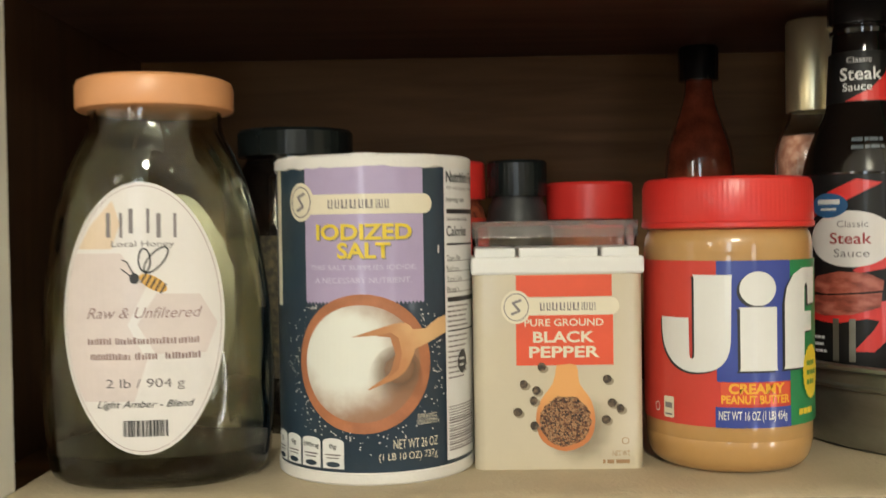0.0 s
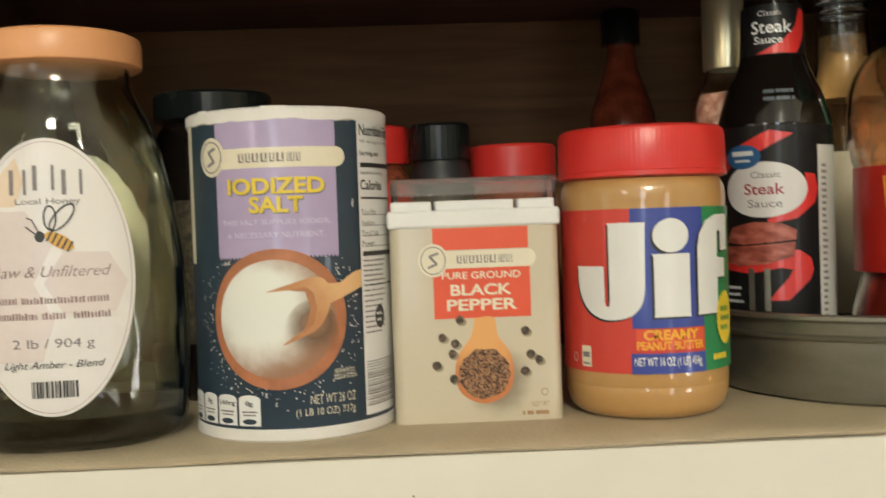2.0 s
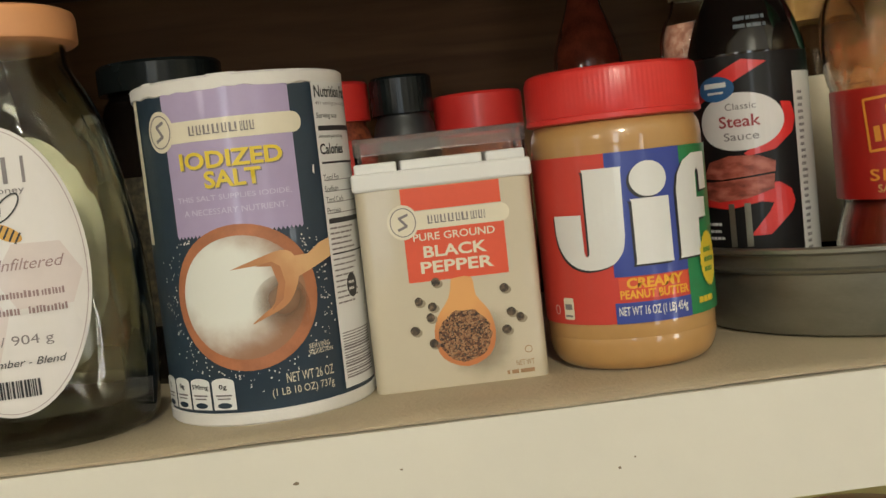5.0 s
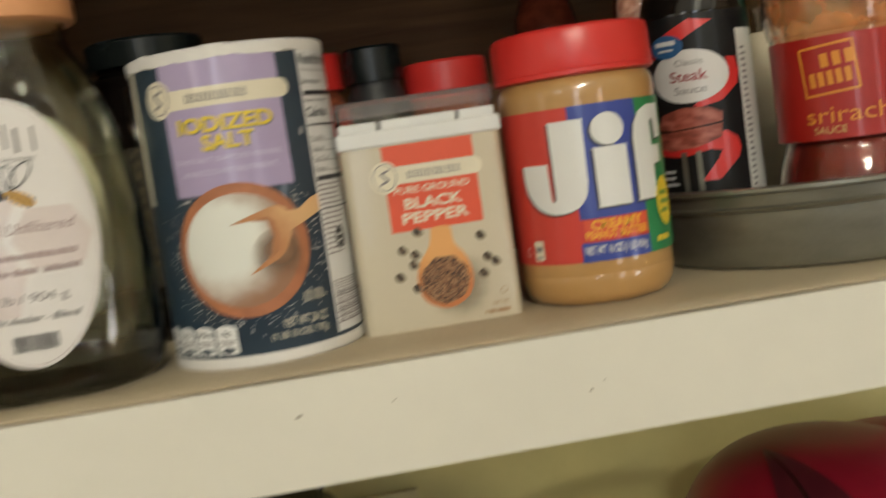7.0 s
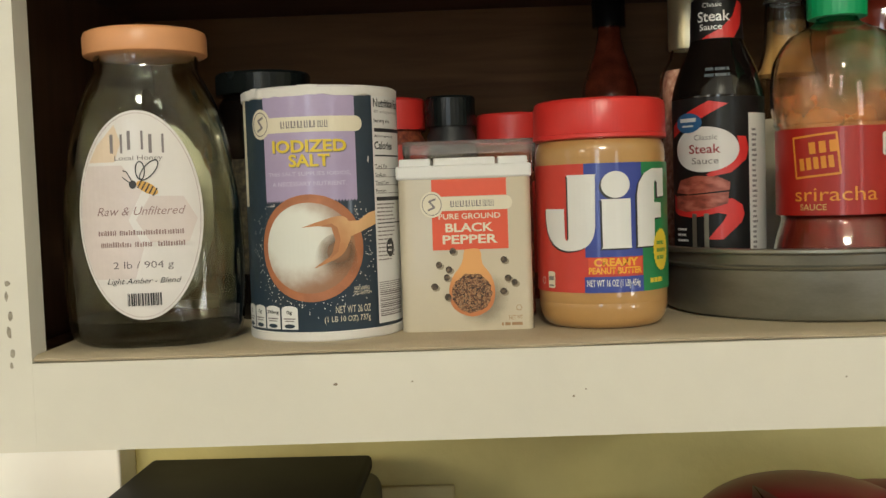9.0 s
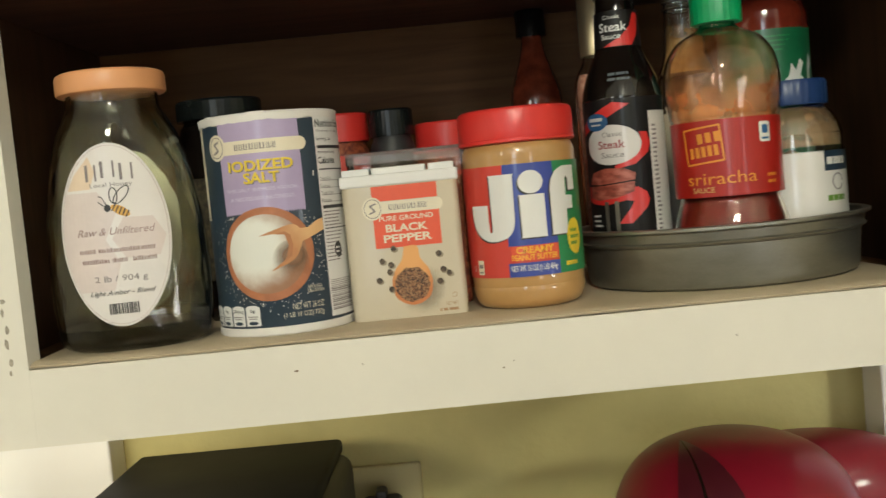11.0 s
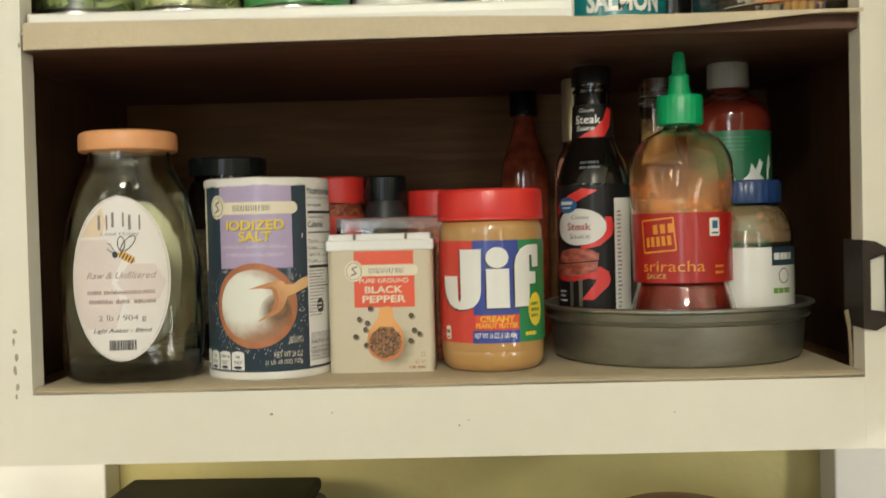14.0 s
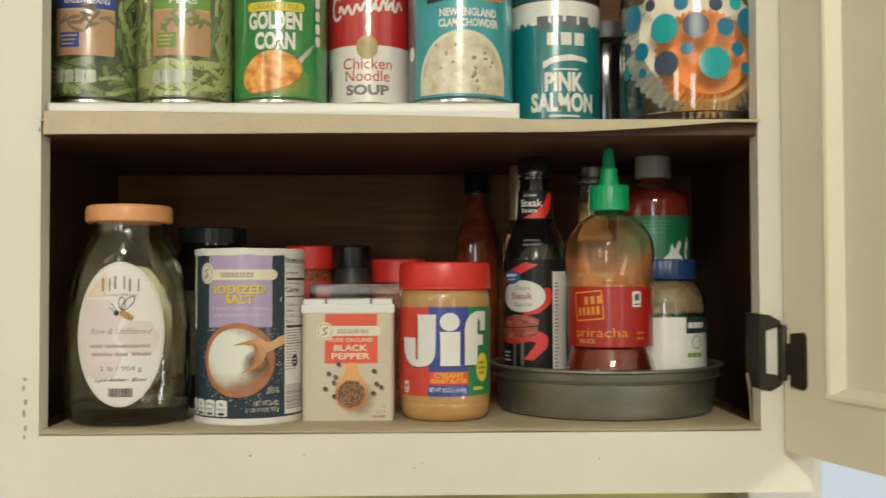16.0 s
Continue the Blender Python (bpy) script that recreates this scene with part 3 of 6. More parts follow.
def wrap(name, place, s0, s1, z0, z1, material, parent, lift=0.00015, label="", step=0.0022):
    """A label that goes part of the way round a body."""
    bm = bmesh.new()
    n = max(2, int(abs(s1 - s0) / step))
    cols = [[bm.verts.new(place(s0 + (s1 - s0) * k / n, z, lift)) for z in (z0, z1)] for k in range(n + 1)]
    for a, b in zip(cols, cols[1:]):
        bm.faces.new((a[0], b[0], b[1], a[1]))
    return part(name, bm, material, parent, label, smooth=True)


def rule_lines(place, s0, s1, z0, z1, count, material, parent, lift=0.0005, fill=0.5, seed=1, name="small_print"):
    """Small print that cannot be read: rows of plain bars."""
    rnd = random.Random(seed)
    rows, h = [], (z1 - z0) / count
    for k in range(count):
        z = z1 - (k + 0.5) * h
        end = s0 + (s1 - s0) * rnd.uniform(0.65, 1.0)
        at = s0
        while at < end - 1e-4:
            w = min(rnd.uniform(0.08, 0.3) * (s1 - s0), end - at)
            rows.append(rect(at, at + w * 0.88, z - h * fill / 2, z + h * fill / 2))
            at += w
    return print_on(name, rows, place, material, parent, lift)


# ---- the room round the cabinet ----
def slab(name, x0, x1, y0, y1, z0, z1, material, label, category="wall", bevel=0.0):
    return tagged(part(name, box_mesh(x0, x1, y0, y1, z0, z1, bevel), material), label, category, kind="structure")


bm = box_mesh(-1.35, 0.655, 0.31, 0.41, -1.45, 0.95)
for q in ((1.35, 2.30, -1.45, 0.95), (0.655, 1.35, -1.45, -0.45), (0.655, 1.35, 0.55, 0.95)):
    piece = bpy.data.meshes.new("piece")
    other = box_mesh(q[0], q[1], 0.31, 0.41, q[2], q[3])
    other.to_mesh(piece)
    other.free()
    bm.from_mesh(piece)
    bpy.data.meshes.remove(piece)
tagged(part("wall_north", bm, wall_paint), "yellow painted kitchen wall behind the wall cabinet", "wall", kind="structure")
window = tagged(new("window_1"), "white framed window beside the wall cabinet", "window", kind="structure")
for q in ((0.655, 0.690, -0.45, 0.55), (1.315, 1.35, -0.45, 0.55), (0.690, 1.315, -0.45, -0.415), (0.690, 1.315, 0.515, 0.55), (0.690, 1.315, 0.035, 0.065)):
    part("window_frame", box_mesh(q[0], q[1], 0.335, 0.375, q[2], q[3], 0.002), white_paint, window)
for q in ((-0.415, 0.035), (0.065, 0.515)):
    part("pane", box_mesh(0.690, 1.315, 0.353, 0.357, q[0], q[1]), glass, window)
slab("backdrop", 0.3, 1.9, 0.75, 0.76, -1.0, 1.1, outdoors, "pale daylight outside the window", "backdrop")
slab("wall_south", -1.35, 2.30, -3.60, -3.50, -1.45, 0.95, room_paint, "plain pale kitchen wall")
slab("wall_west", -1.45, -1.35, -3.60, 0.41, -1.45, 0.95, room_paint, "plain pale kitchen wall")
slab("wall_east", 2.30, 2.40, -3.60, 0.41, -1.45, 0.95, room_paint, "plain pale kitchen wall")
slab("ceiling", -1.45, 2.40, -3.60, 0.41, 0.95, 1.02, white_paint, "plain white kitchen ceiling", "ceiling")
slab("floor", -1.45, 2.40, -3.60, 0.41, -1.50, -1.45, floor_wood, "brown wooden kitchen floor", "floor")
slab("trim_west", -0.30, -0.0575, 0.270, 0.3095, -0.53, 0.0, white_paint, "white painted casing board on the yellow wall", "trim", 0.002)
slab("trim_east", 0.590, 0.655, 0.270, 0.3095, -0.53, 0.90, white_paint, "white painted casing board on the yellow wall", "trim", 0.002)
slab("countertop", -1.35, 2.30, -0.32, 0.309, -0.57, -0.53, counter_top, "speckled laminate kitchen worktop", "worktop", 0.003)
slab("base_cabinets", -1.35, 2.30, -0.28, 0.309, -1.45, -0.571, cream_paint, "cream painted base cabinets under the worktop", "cabinet")

# ---- the wall cabinet ----
cabinet = thing("wall_cabinet", pose(0, 0, 0), "cream painted wall cabinet with its door open, brown inside", "cabinet")
FRAME_Y, XL, XR = 0.018, -0.0043, 0.5125
part("stile", box_mesh(-0.095, XL, 0, FRAME_Y, -0.0457, 0.64), cream_paint, cabinet)
part("stile", box_mesh(XR, 0.550, 0, FRAME_Y, -0.0457, 0.64), cream_paint, cabinet)
part("rail", box_mesh(XL, XR, 0.00015, FRAME_Y, -0.0457, -0.0016), cream_paint, cabinet)
part("rail", box_mesh(XL, XR, 0.00015, FRAME_Y, 0.59, 0.64), cream_paint, cabinet)
part("side_panel", box_mesh(-0.047, -0.033, FRAME_Y, 0.300, -0.020, 0.64), shaded_upright_wood, cabinet, "brown wooden side, coloured darker for shade")
part("side_panel", box_mesh(0.5415, 0.550, FRAME_Y, 0.300, -0.020, 0.64), shaded_upright_wood, cabinet, "brown wooden side, coloured darker for shade")
part("back_panel", box_mesh(-0.033, 0.5415, 0.287, 0.300, -0.020, 0.64), dark_wood, cabinet, "brown plywood back with a visible grain")
part("bottom_panel", box_mesh(-0.033, 0.5415, FRAME_Y, 0.287, -0.020, -0.0018), dark_wood, cabinet)
part("shelf", box_mesh(-0.033, 0.5415, 0.003, 0.287, 0.2130, 0.2222, 0.0008), shelf_wood, cabinet, "brown wooden shelf board")
part("top_panel", box_mesh(-0.033, 0.5415, FRAME_Y, 0.287, 0.62, 0.64), dark_wood, cabinet)

# Chips and scratches in the paint.
rnd = random.Random(5)
chips = [(0.1452, -0.0165, 0.0016, 0.0010), (0.183, -0.0162, 0.0009, 0.0006), (0.262, -0.0260, 0.0009, 0.0008), (0.268, -0.0225, 0.0007, 0.0006),
         (0.395, -0.0205, 0.0008, 0.0006), (-0.0142, 0.0385, 0.0014, 0.0026), (-0.0150, 0.0325, 0.0009, 0.0040), (-0.0138, 0.0225, 0.0012, 0.0035),
         (-0.0146, 0.0145, 0.0010, 0.0055), (-0.0135, 0.0040, 0.0013, 0.0030), (-0.0143, -0.0020, 0.0009, 0.0022),
         (-0.0052, 0.2165, 0.0007, 0.0026)]
for cx, cz, a, b in chips:
    a, b = (a * 0.8, b * 0.8) if cx > 0 else (a * 1.25, b * 0.75)
    pts = [(cx + a * rnd.uniform(0.55, 1.1) * math.cos(k * 0.785), cz + b * rnd.uniform(0.55, 1.1) * math.sin(k * 0.785)) for k in range(8)]
    print_on("paint_chip", [pts], on_flat(0.00015 if cx > 0 else 0.0), chip_dark if cx > 0 else scuff_grey, cabinet, 0.0002, x_step=0)

# The door swings out on the right stile.
door = new("door")
door.parent = cabinet
door["label"] = "cream painted door with a framed recessed panel, open"
DOOR_POSE = Matrix(((0.276, -0.961, 0, 0.5285), (-0.961, -0.276, 0, -0.004), (0, 0, 1, 0), (0, 0, 0, 1)))
door.matrix_local = DOOR_POSE
# In the door's own axes x runs from the hinge outwards and y to its inner face.
DW, Z0, Z1, RW = 0.535, -0.0157, 0.612, 0.046
part("door_stile", box_mesh(0, RW, -0.019, 0, Z0, Z1), door_paint, door)
part("door_stile", box_mesh(DW - RW, DW, -0.019, 0, Z0, Z1), door_paint, door)
part("door_rail", box_mesh(RW, DW - RW, -0.019, 0, Z0, Z0 + 0.041), door_paint, door)
part("door_rail", box_mesh(RW, DW - RW, -0.019, 0, Z1 - 0.06, Z1), door_paint, door)
part("door_panel", box_mesh(RW, DW - RW, -0.015, -0.009, Z0 + 0.041, Z1 - 0.06), door_paint, door)


def moulding(length):
    """A sloped bead along x, falling from the frame's face to the recessed panel."""
    bm = bmesh.new()
    section = [(0.0, 0.0006), (0.002, 0.0020), (0.0045, 0.0008), (0.0095, -0.0088), (0.0, -0.0088)]
    ends = [[bm.verts.new((x, y, z)) for z, y in section] for x in (0, length)]
    for k in range(5):
        j = (k + 1) % 5
        bm.faces.new((ends[0][k], ends[0][j], ends[1][j], ends[1][k]))
    bm.faces.new(ends[0])
    bm.faces.new(ends[1][::-1])
    return bm


for length, m in ((Z1 - Z0 - 0.101, Matrix.Translation((RW, 0, Z0 + 0.041)) @ Matrix(((0, 0, 1, 0), (0, 1, 0, 0), (1, 0, 0, 0), (0, 0, 0, 1)))),
                  (Z1 - Z0 - 0.101, Matrix.Translation((DW - RW, 0, Z0 + 0.041)) @ Matrix(((0, 0, -1, 0), (0, 1, 0, 0), (1, 0, 0, 0), (0, 0, 0, 1)))),
                  (DW - 2 * RW, Matrix.Translation((RW, 0, Z0 + 0.041))),
                  (DW - 2 * RW, Matrix.Translation((RW, 0, Z1 - 0.06)) @ Matrix.Diagonal((1, 1, -1, 1)))):
    bm = moulding(length)
    bmesh.ops.transform(bm, verts=bm.verts, matrix=m)
    part("moulding", bm, door_paint, door)

hinge = new("hinge")
hinge.parent = cabinet
hinge.location = (0.0015, 0, -0.0060)
hinge["label"] = "dark bronze wrap-round cabinet hinge"


def plate(outline, y0, y1, bevel=0.0006):
    """A flat plate in the x-z plane with bevelled edges."""
    bm = bmesh.new()
    low = [bm.verts.new((x, y0, z)) for x, z in outline]
    high = [bm.verts.new((x, y1, z)) for x, z in outline]
    n = len(outline)
    bm.faces.new(low)
    bm.faces.new(high[::-1])
    for k in range(n):
        bm.faces.new((low[k], high[k], high[(k + 1) % n], low[(k + 1) % n]))
    if bevel:
        bmesh.ops.bevel(bm, geom=[e for e in bm.edges if e.calc_face_angle(0) > 1.0], offset=bevel, segments=2, affect="EDGES", profile=0.5)
    return bm


c_shape = [(0.5098, 0.0345), (0.5175, 0.0330), (0.5255, 0.0375), (0.5255, 0.0430), (0.5215, 0.0450), (0.5145, 0.0460), (0.5145, 0.0765), (0.5215, 0.0795),
           (0.5255, 0.0790), (0.5255, 0.0835), (0.5175, 0.0880), (0.5098, 0.0890)]
part("frame_wing", plate(c_shape, -0.0022, -0.0002), bronze, hinge)
part("wrap_plate", box_mesh(0.5098, 0.5123, -0.0022, 0.030, 0.0345, 0.0890, 0.0008), bronze, hinge)
barrel = lathe([(0, 0.041), (0.0036, 0.041), (0.0042, 0.043), (0.0042, 0.079), (0.0036, 0.081), (0, 0.081)], 16)
bmesh.ops.translate(barrel, verts=barrel.verts, vec=(0.5268, -0.0035, 0))
part("barrel", barrel, bronze, hinge, smooth=True)
wing = plate([(0.001, 0.0455), (0.0085, 0.0455), (0.0085, 0.0375), (0.0225, 0.0360), (0.0255, 0.0390), (0.0255, 0.0735), (0.0225, 0.0765), (0.0085, 0.0750), (0.0085, 0.0680), (0.001, 0.0680)], 0.0004, 0.0026)
door_wing = part("door_wing", wing, bronze, hinge)
door_wing.matrix_local = Matrix.Translation((-0.0005, 0, 0)) @ DOOR_POSE

# Shelf liners.
FL, UL = 0.0021, 0.2240
liner = thing("shelf_liner", pose(0, 0, 0), "taupe vinyl liner covering the lower cabinet shelf", "shelf liner", "shelf liners")


def liner_sheet(x0, x1, y0, y1, top, lip, seed, piece):
    """A soft sheet with a rolled front edge that waves a little."""
    bm = bmesh.new()
    r = random.Random(seed)
    section = [(y1, top - 0.001), (y1, top), (y0 + 0.012, top), (y0 + 0.005, top - 0.0003), (y0 + 0.0015, top - 0.0012), (y0, top - lip * 0.5), (y0 + 0.0008, top - lip * 0.85), (y0 + 0.003, top - lip), (y0 + 0.02, top - lip)]
    section = section[:3] if piece == "sheet" else section[2:]
    n = 60
    rows = []
    wave = [r.uniform(-1, 1) for _ in range(n + 1)]
    for k in range(n + 1):
        x = x0 + (x1 - x0) * k / n
        w = 0.0004 * (math.sin(x * 37 + seed) + 0.6 * wave[k])
        rows.append([bm.verts.new((x, y + (w if y < y0 + 0.02 else 0), z + (w * 0.5 if y < y0 + 0.01 else 0))) for y, z in section])
    for a, b in zip(rows, rows[1:]):
        for k in range(len(section) - 1):
            bm.faces.new((a[k], a[k + 1], b[k + 1], b[k]))
    return bm


for piece in ("sheet", "front_lip"):
    part(piece, liner_sheet(XL + 0.0003, XR - 0.0003, 0.0008, 0.286, FL, 0.0036, 2, piece), liner_vinyl, liner, smooth=True)
bm = bmesh.new()
cols = []
for k in range(5):
    y = 0.0186 + 0.0016 * k
    cols.append([bm.verts.new((XR - a - 0.0004 * math.sin(k * 1.3) * (b > 0.01), y + 0.001 * b, b)) for a, b in ((0.0002, FL), (0.0004, 0.012), (0.0014, 0.026), (0.0034, 0.0385 - 0.0003 * k), (0.0026, 0.0388 - 0.0003 * k), (0.0004, 0.026))])
for a, b in zip(cols, cols[1:]):
    for k in range(5):
        bm.faces.new((a[k], a[k + 1], b[k + 1], b[k]))
part("turned_up_edge", bm, liner_vinyl, liner, "liner edge turned up against the stile", smooth=True)
upper_liner = thing("shelf_liner", pose(0, 0, 0), "taupe vinyl liner folded over the upper shelf edge, curling", "shelf liner", "shelf liners")
part("sheet", box_mesh(XL + 0.0005, XR - 0.0005, -0.003, 0.286, 0.2224, UL, 0.0004), liner_vinyl, upper_liner)
bm = bmesh.new()
cols = []
for k in range(41):
    x = -0.0008 + 0.5128 * k / 40
    u = max(0.0, (x - 0.36) / 0.145)
    low = 0.2128 + 0.0016 * (x / 0.36 if x < 0.36 else 1) + 0.0085 * u ** 1.6
    out = -0.0046 - 0.0035 * u - 0.0005 * math.sin(x * 45)
    top = UL + 0.0062 * max(0.0, 1 - x / 0.345) ** 0.6
    cols.append([bm.verts.new(p) for p in ((x, -0.002, top), (x, out + 0.0006, top - 0.0006), (x, out, top - 0.0028), (x, out - 0.0004, low), (x, out + 0.0010, low), (x, -0.0030, top - 0.0020))])
for a, b in zip(cols, cols[1:]):
    for k in range(6):
        bm.faces.new((a[k], a[(k + 1) % 6], b[(k + 1) % 6], b[k]))
part("front_fold", bm, liner_vinyl, upper_liner, smooth=True)

tray = thing("shelf_riser", pose(0, 0, 0), "white plastic riser board lying on the upper shelf", "tray")
board_edge = [(0.245, UL + 0.0002), (0.245, 0.2432), (0.2435, 0.2437), (0.0460, 0.2434), (0.0340, 0.2418), (0.0340, UL + 0.0002)]
slope_edge = [(0.0338, UL + 0.0002), (0.0338, 0.2418), (0.0120, 0.2381), (0.0065, 0.2371), (0.0042, 0.2355), (0.0040, 0.2310), (0.0050, UL + 0.0002)]


def riser_piece(edge):
    """One length of the board, with its ends slightly eased."""
    bm = bmesh.new()
    ends = [[bm.verts.new((x, y, z)) for y, z in edge] for x in (-0.0022, 0.0, 0.3375, 0.3395)]
    for v in ends[0] + ends[3]:
        v.co.z = min(v.co.z, 0.2425)
        v.co.y = max(v.co.y, 0.006)
    for a, b in zip(ends, ends[1:]):
        for k in range(len(edge)):
            bm.faces.new((a[k], a[(k + 1) % len(edge)], b[(k + 1) % len(edge)], b[k]))
    bm.faces.new(ends[0][::-1])
    bm.faces.new(ends[3])
    return bm


part("front_edge", riser_piece(slope_edge), tray_white, tray)
part("board", riser_piece(board_edge), tray_white, tray)


# ---- lower shelf: the front row ----
def honey_jar():
    base = pose(0.0466, 0.0439, 0.0, 0, 0, 6.3)
    jar = thing("honey_jar", base, "nearly empty oval glass honey jar with a peach lid", "jar")
    # (half width, half depth, height)
    keys = [(0.036, 0.026, FL), (0.0425, 0.0312, 0.0055), (0.0448, 0.0332, 0.012), (0.0462, 0.0340, 0.031), (0.0463, 0.0340, 0.055), (0.0448, 0.0336, 0.078), (0.0415, 0.0330, 0.101),
            (0.0362, 0.0318, 0.124), (0.0300, 0.0290, 0.138), (0.0272, 0.0272, 0.1445), (0.0268, 0.0268, 0.1535)]
    flow = smooth_profile(keys, 4)

    def size(z):
        for (a0, b0, z0), (a1, b1, z1) in zip(flow, flow[1:]):
            if z0 <= z <= z1:
                t = (z - z0) / max(z1 - z0, 1e-9)
                return a0 + (a1 - a0) * t, b0 + (b1 - b0) * t
        return flow[-1][:2]

    def ring_point(a, b, ang, power):
        c, s = math.sin(ang), -math.cos(ang)
        return (a * math.copysign(abs(c) ** (2 / power), c), b * math.copysign(abs(s) ** (2 / power), s))

    def vessel(sections, segs=64):
        bm = bmesh.new()
        rings = []
        for a, b, z in sections:
            power = 2.35 if z < 0.11 else 2.0 + 0.35 * max(0.0, (0.14 - z) / 0.03)
            rings.append([bm.verts.new((*ring_point(a, b, 2 * math.pi * k / segs, power), z)) for k in range(segs)])
        for low, high in zip(rings, rings[1:]):
            for k in range(segs):
                bm.faces.new((low[k], low[(k + 1) % segs], high[(k + 1) % segs], high[k]))
        bm.faces.new(rings[0][::-1])
        bm.faces.new(rings[-1])
        return bm

    inner = [(a - 0.0026, b - 0.0026, max(z, 0.0085)) for a, b, z in flow if z > 0.0055]
    part("glass_body", vessel(flow + inner[::-1]), green_glass, jar, "clear greenish glass", smooth=True)
    pool = [(a - 0.0014, b - 0.0014, z) for a, b, z in flow if 0.0060 <= z <= 0.0182]
    part("honey", vessel([(pool[0][0] - 0.004, pool[0][1] - 0.004, 0.0050)] + pool), honey_dark, jar, "thin pool of dark honey", smooth=True)
    film = [(a - 0.0031, b - 0.0031, z) for a, b, z in flow if 0.0190 < z < 0.140]
    bm = vessel(film)
    bmesh.ops.delete(bm, geom=[f for f in bm.faces if len(f.verts) > 4 or f.calc_center_median().y < 0.004], context="FACES")
    part("honey_film", bm, honey_film, jar, "thin smeared film of honey", smooth=True)
    lid = lathe([(0, 0.1518), (0.0305, 0.1518), (0.0315, 0.1525), (0.0318, 0.1535), (0.0318, 0.1615), (0.0310, 0.1638), (0.0290, 0.1648), (0.0272, 0.1644), (0, 0.1642)], 64)
    part("lid", lid, peach, jar, "peach plastic screw lid", smooth=True)

    def front(s, z, lift):
        a, b = size(z)
        u = min(abs(s) / a, 0.97)
        return (s, -(b * (1 - u ** 2.35) ** (1 / 2.35)) - lift, z)

    def back(s, z, lift):
        p = front(s, z, lift)
        return (p[0], -p[1], p[2])

    lab = print_on("label", [oval(-0.0008, 0.0697, 0.0306, 0.0524, 56)], front, paper_white, jar, 0.0003, "oval paper label with pale pink honeycomb", 0.004)
    print_on("back_label", [oval(0.0, 0.0696, 0.0295, 0.0500, 56)], back, paper_back, jar, 0.0003, "", 0.004)
    rim_line = oval(-0.0008, 0.0697, 0.0294, 0.0510, 72)
    print_on("border_line", stroke(rim_line + rim_line[:1], 0.0002), front, ink_brown, lab, 0.0006, "", 0.004)
    edge = [(0.0298 * math.cos(t), 0.0696 + 0.0500 * math.sin(t)) for t in (math.pi - 0.53 + 1.21 * k / 20 for k in range(21))]
    print_on("pink_print", [edge + [(-0.0040, 0.0380), (0.0008, 0.0535), (-0.0062, 0.0674), (0.0012, 0.0822), (-0.0085, 0.0948)]], front, paper_pink, lab, 0.0005, "pale pink honeycomb", 0.004)
    cell = [(0.0040, 0.0806), (0.0218, 0.0800), (0.0288, 0.0674), (0.0240, 0.0548), (0.0033, 0.0548), (-0.0042, 0.0674)]
    print_on("pink_print", [[(0.0125 + (s - 0.0125) * 0.90, 0.0676 + (z - 0.0676) * 0.90) for s, z in cell]], front, paper_pink, lab, 0.0006, "pale pink honeycomb", 0.004)
    print_on("grey_cell", [[(0.0020, 0.0530), (0.0225, 0.0530), (0.0250, 0.0480), (0.0215, 0.0400), (-0.0020, 0.0400)]], front, paper_grey, lab, 0.0005, "", 0.004)
    print_on("buff_print", [[(-0.0250, 0.0965), (-0.0120, 0.0965), (-0.0085, 0.106), (-0.0115, 0.1150), (-0.0205, 0.1050)]], front, paper_buff, lab, 0.0005, "", 0.004)
    # The maker's mark is plain dark bars; the address is bars too.
    for s0, z0, wide in ((-0.0138, 0.1008, 0.0062), (-0.0052, 0.1024, 0.0078), (0.0052, 0.1006, 0.0074)):
        bars = [rect(s0, s0 + 0.0016, z0, z0 + 0.0094), rect(s0 + wide - 0.0011, s0 + wide, z0, z0 + 0.0094)]
        print_on("maker_mark", bars, front, ink_grey, lab, 0.0007, "", 0.004)
    write_on("Local Honey", 0.0, 0.0980, 0.0030, front, ink_grey, lab, 0.0007, 0.0235, z_step=0.004)
    write_on("Raw & Unfiltered", 0.0, 0.0720, 0.0042, front, ink_brown, lab, 0.0007, 0.0435, shear=0.35, z_step=0.004)
    rows, r = [], random.Random(12)
    for z, spans in ((0.0600, ((-0.0215, -0.0125), (-0.0108, 0.0112), (0.0128, 0.0202))), (0.0541, ((-0.0205, -0.0055), (-0.0035, 0.0040), (0.0078, 0.0200)))):
        for a, b in spans:
            while a < b:
                w = r.uniform(0.0009, 0.0016)
                rows.append(rect(a, a + w * 0.62, z, z + r.uniform(0.0018, 0.0026)))
                a += w
    print_on("address_print", rows, front, ink_brown, lab, 0.0007, "", 0.004)
    write_on("2 lb / 904 g", 0.0, 0.0445, 0.0045, front, ink_grey, lab, 0.0007, 0.0295, z_step=0.004)
    write_on("Light Amber - Blend", 0.0, 0.0366, 0.0036, front, ink, lab, 0.0007, 0.0365, shear=0.35, z_step=0.004)
    bars, at, r = [], -0.0085, random.Random(3)
    while at < 0.0085:
        w = r.choice((0.0003, 0.0005, 0.0008))
        bars.append(rect(at, at + w, 0.0245, 0.0308))
        at += w + r.choice((0.0003, 0.0006))
    for bar in bars:
        print_on("barcode_bar", [bar], front, ink, lab, 0.0007, "", 0.004)
    bx, bz = 0.0002, 0.0855
    body = oval(bx + 0.0035, bz - 0.0022, 0.0058, 0.0025, 24, -30)
    print_on("bee", [body], front, bee_gold, lab, 0.0007, "", 0.004)
    lines = []
    for k in range(5):
        t = -0.7 + 0.36 * k
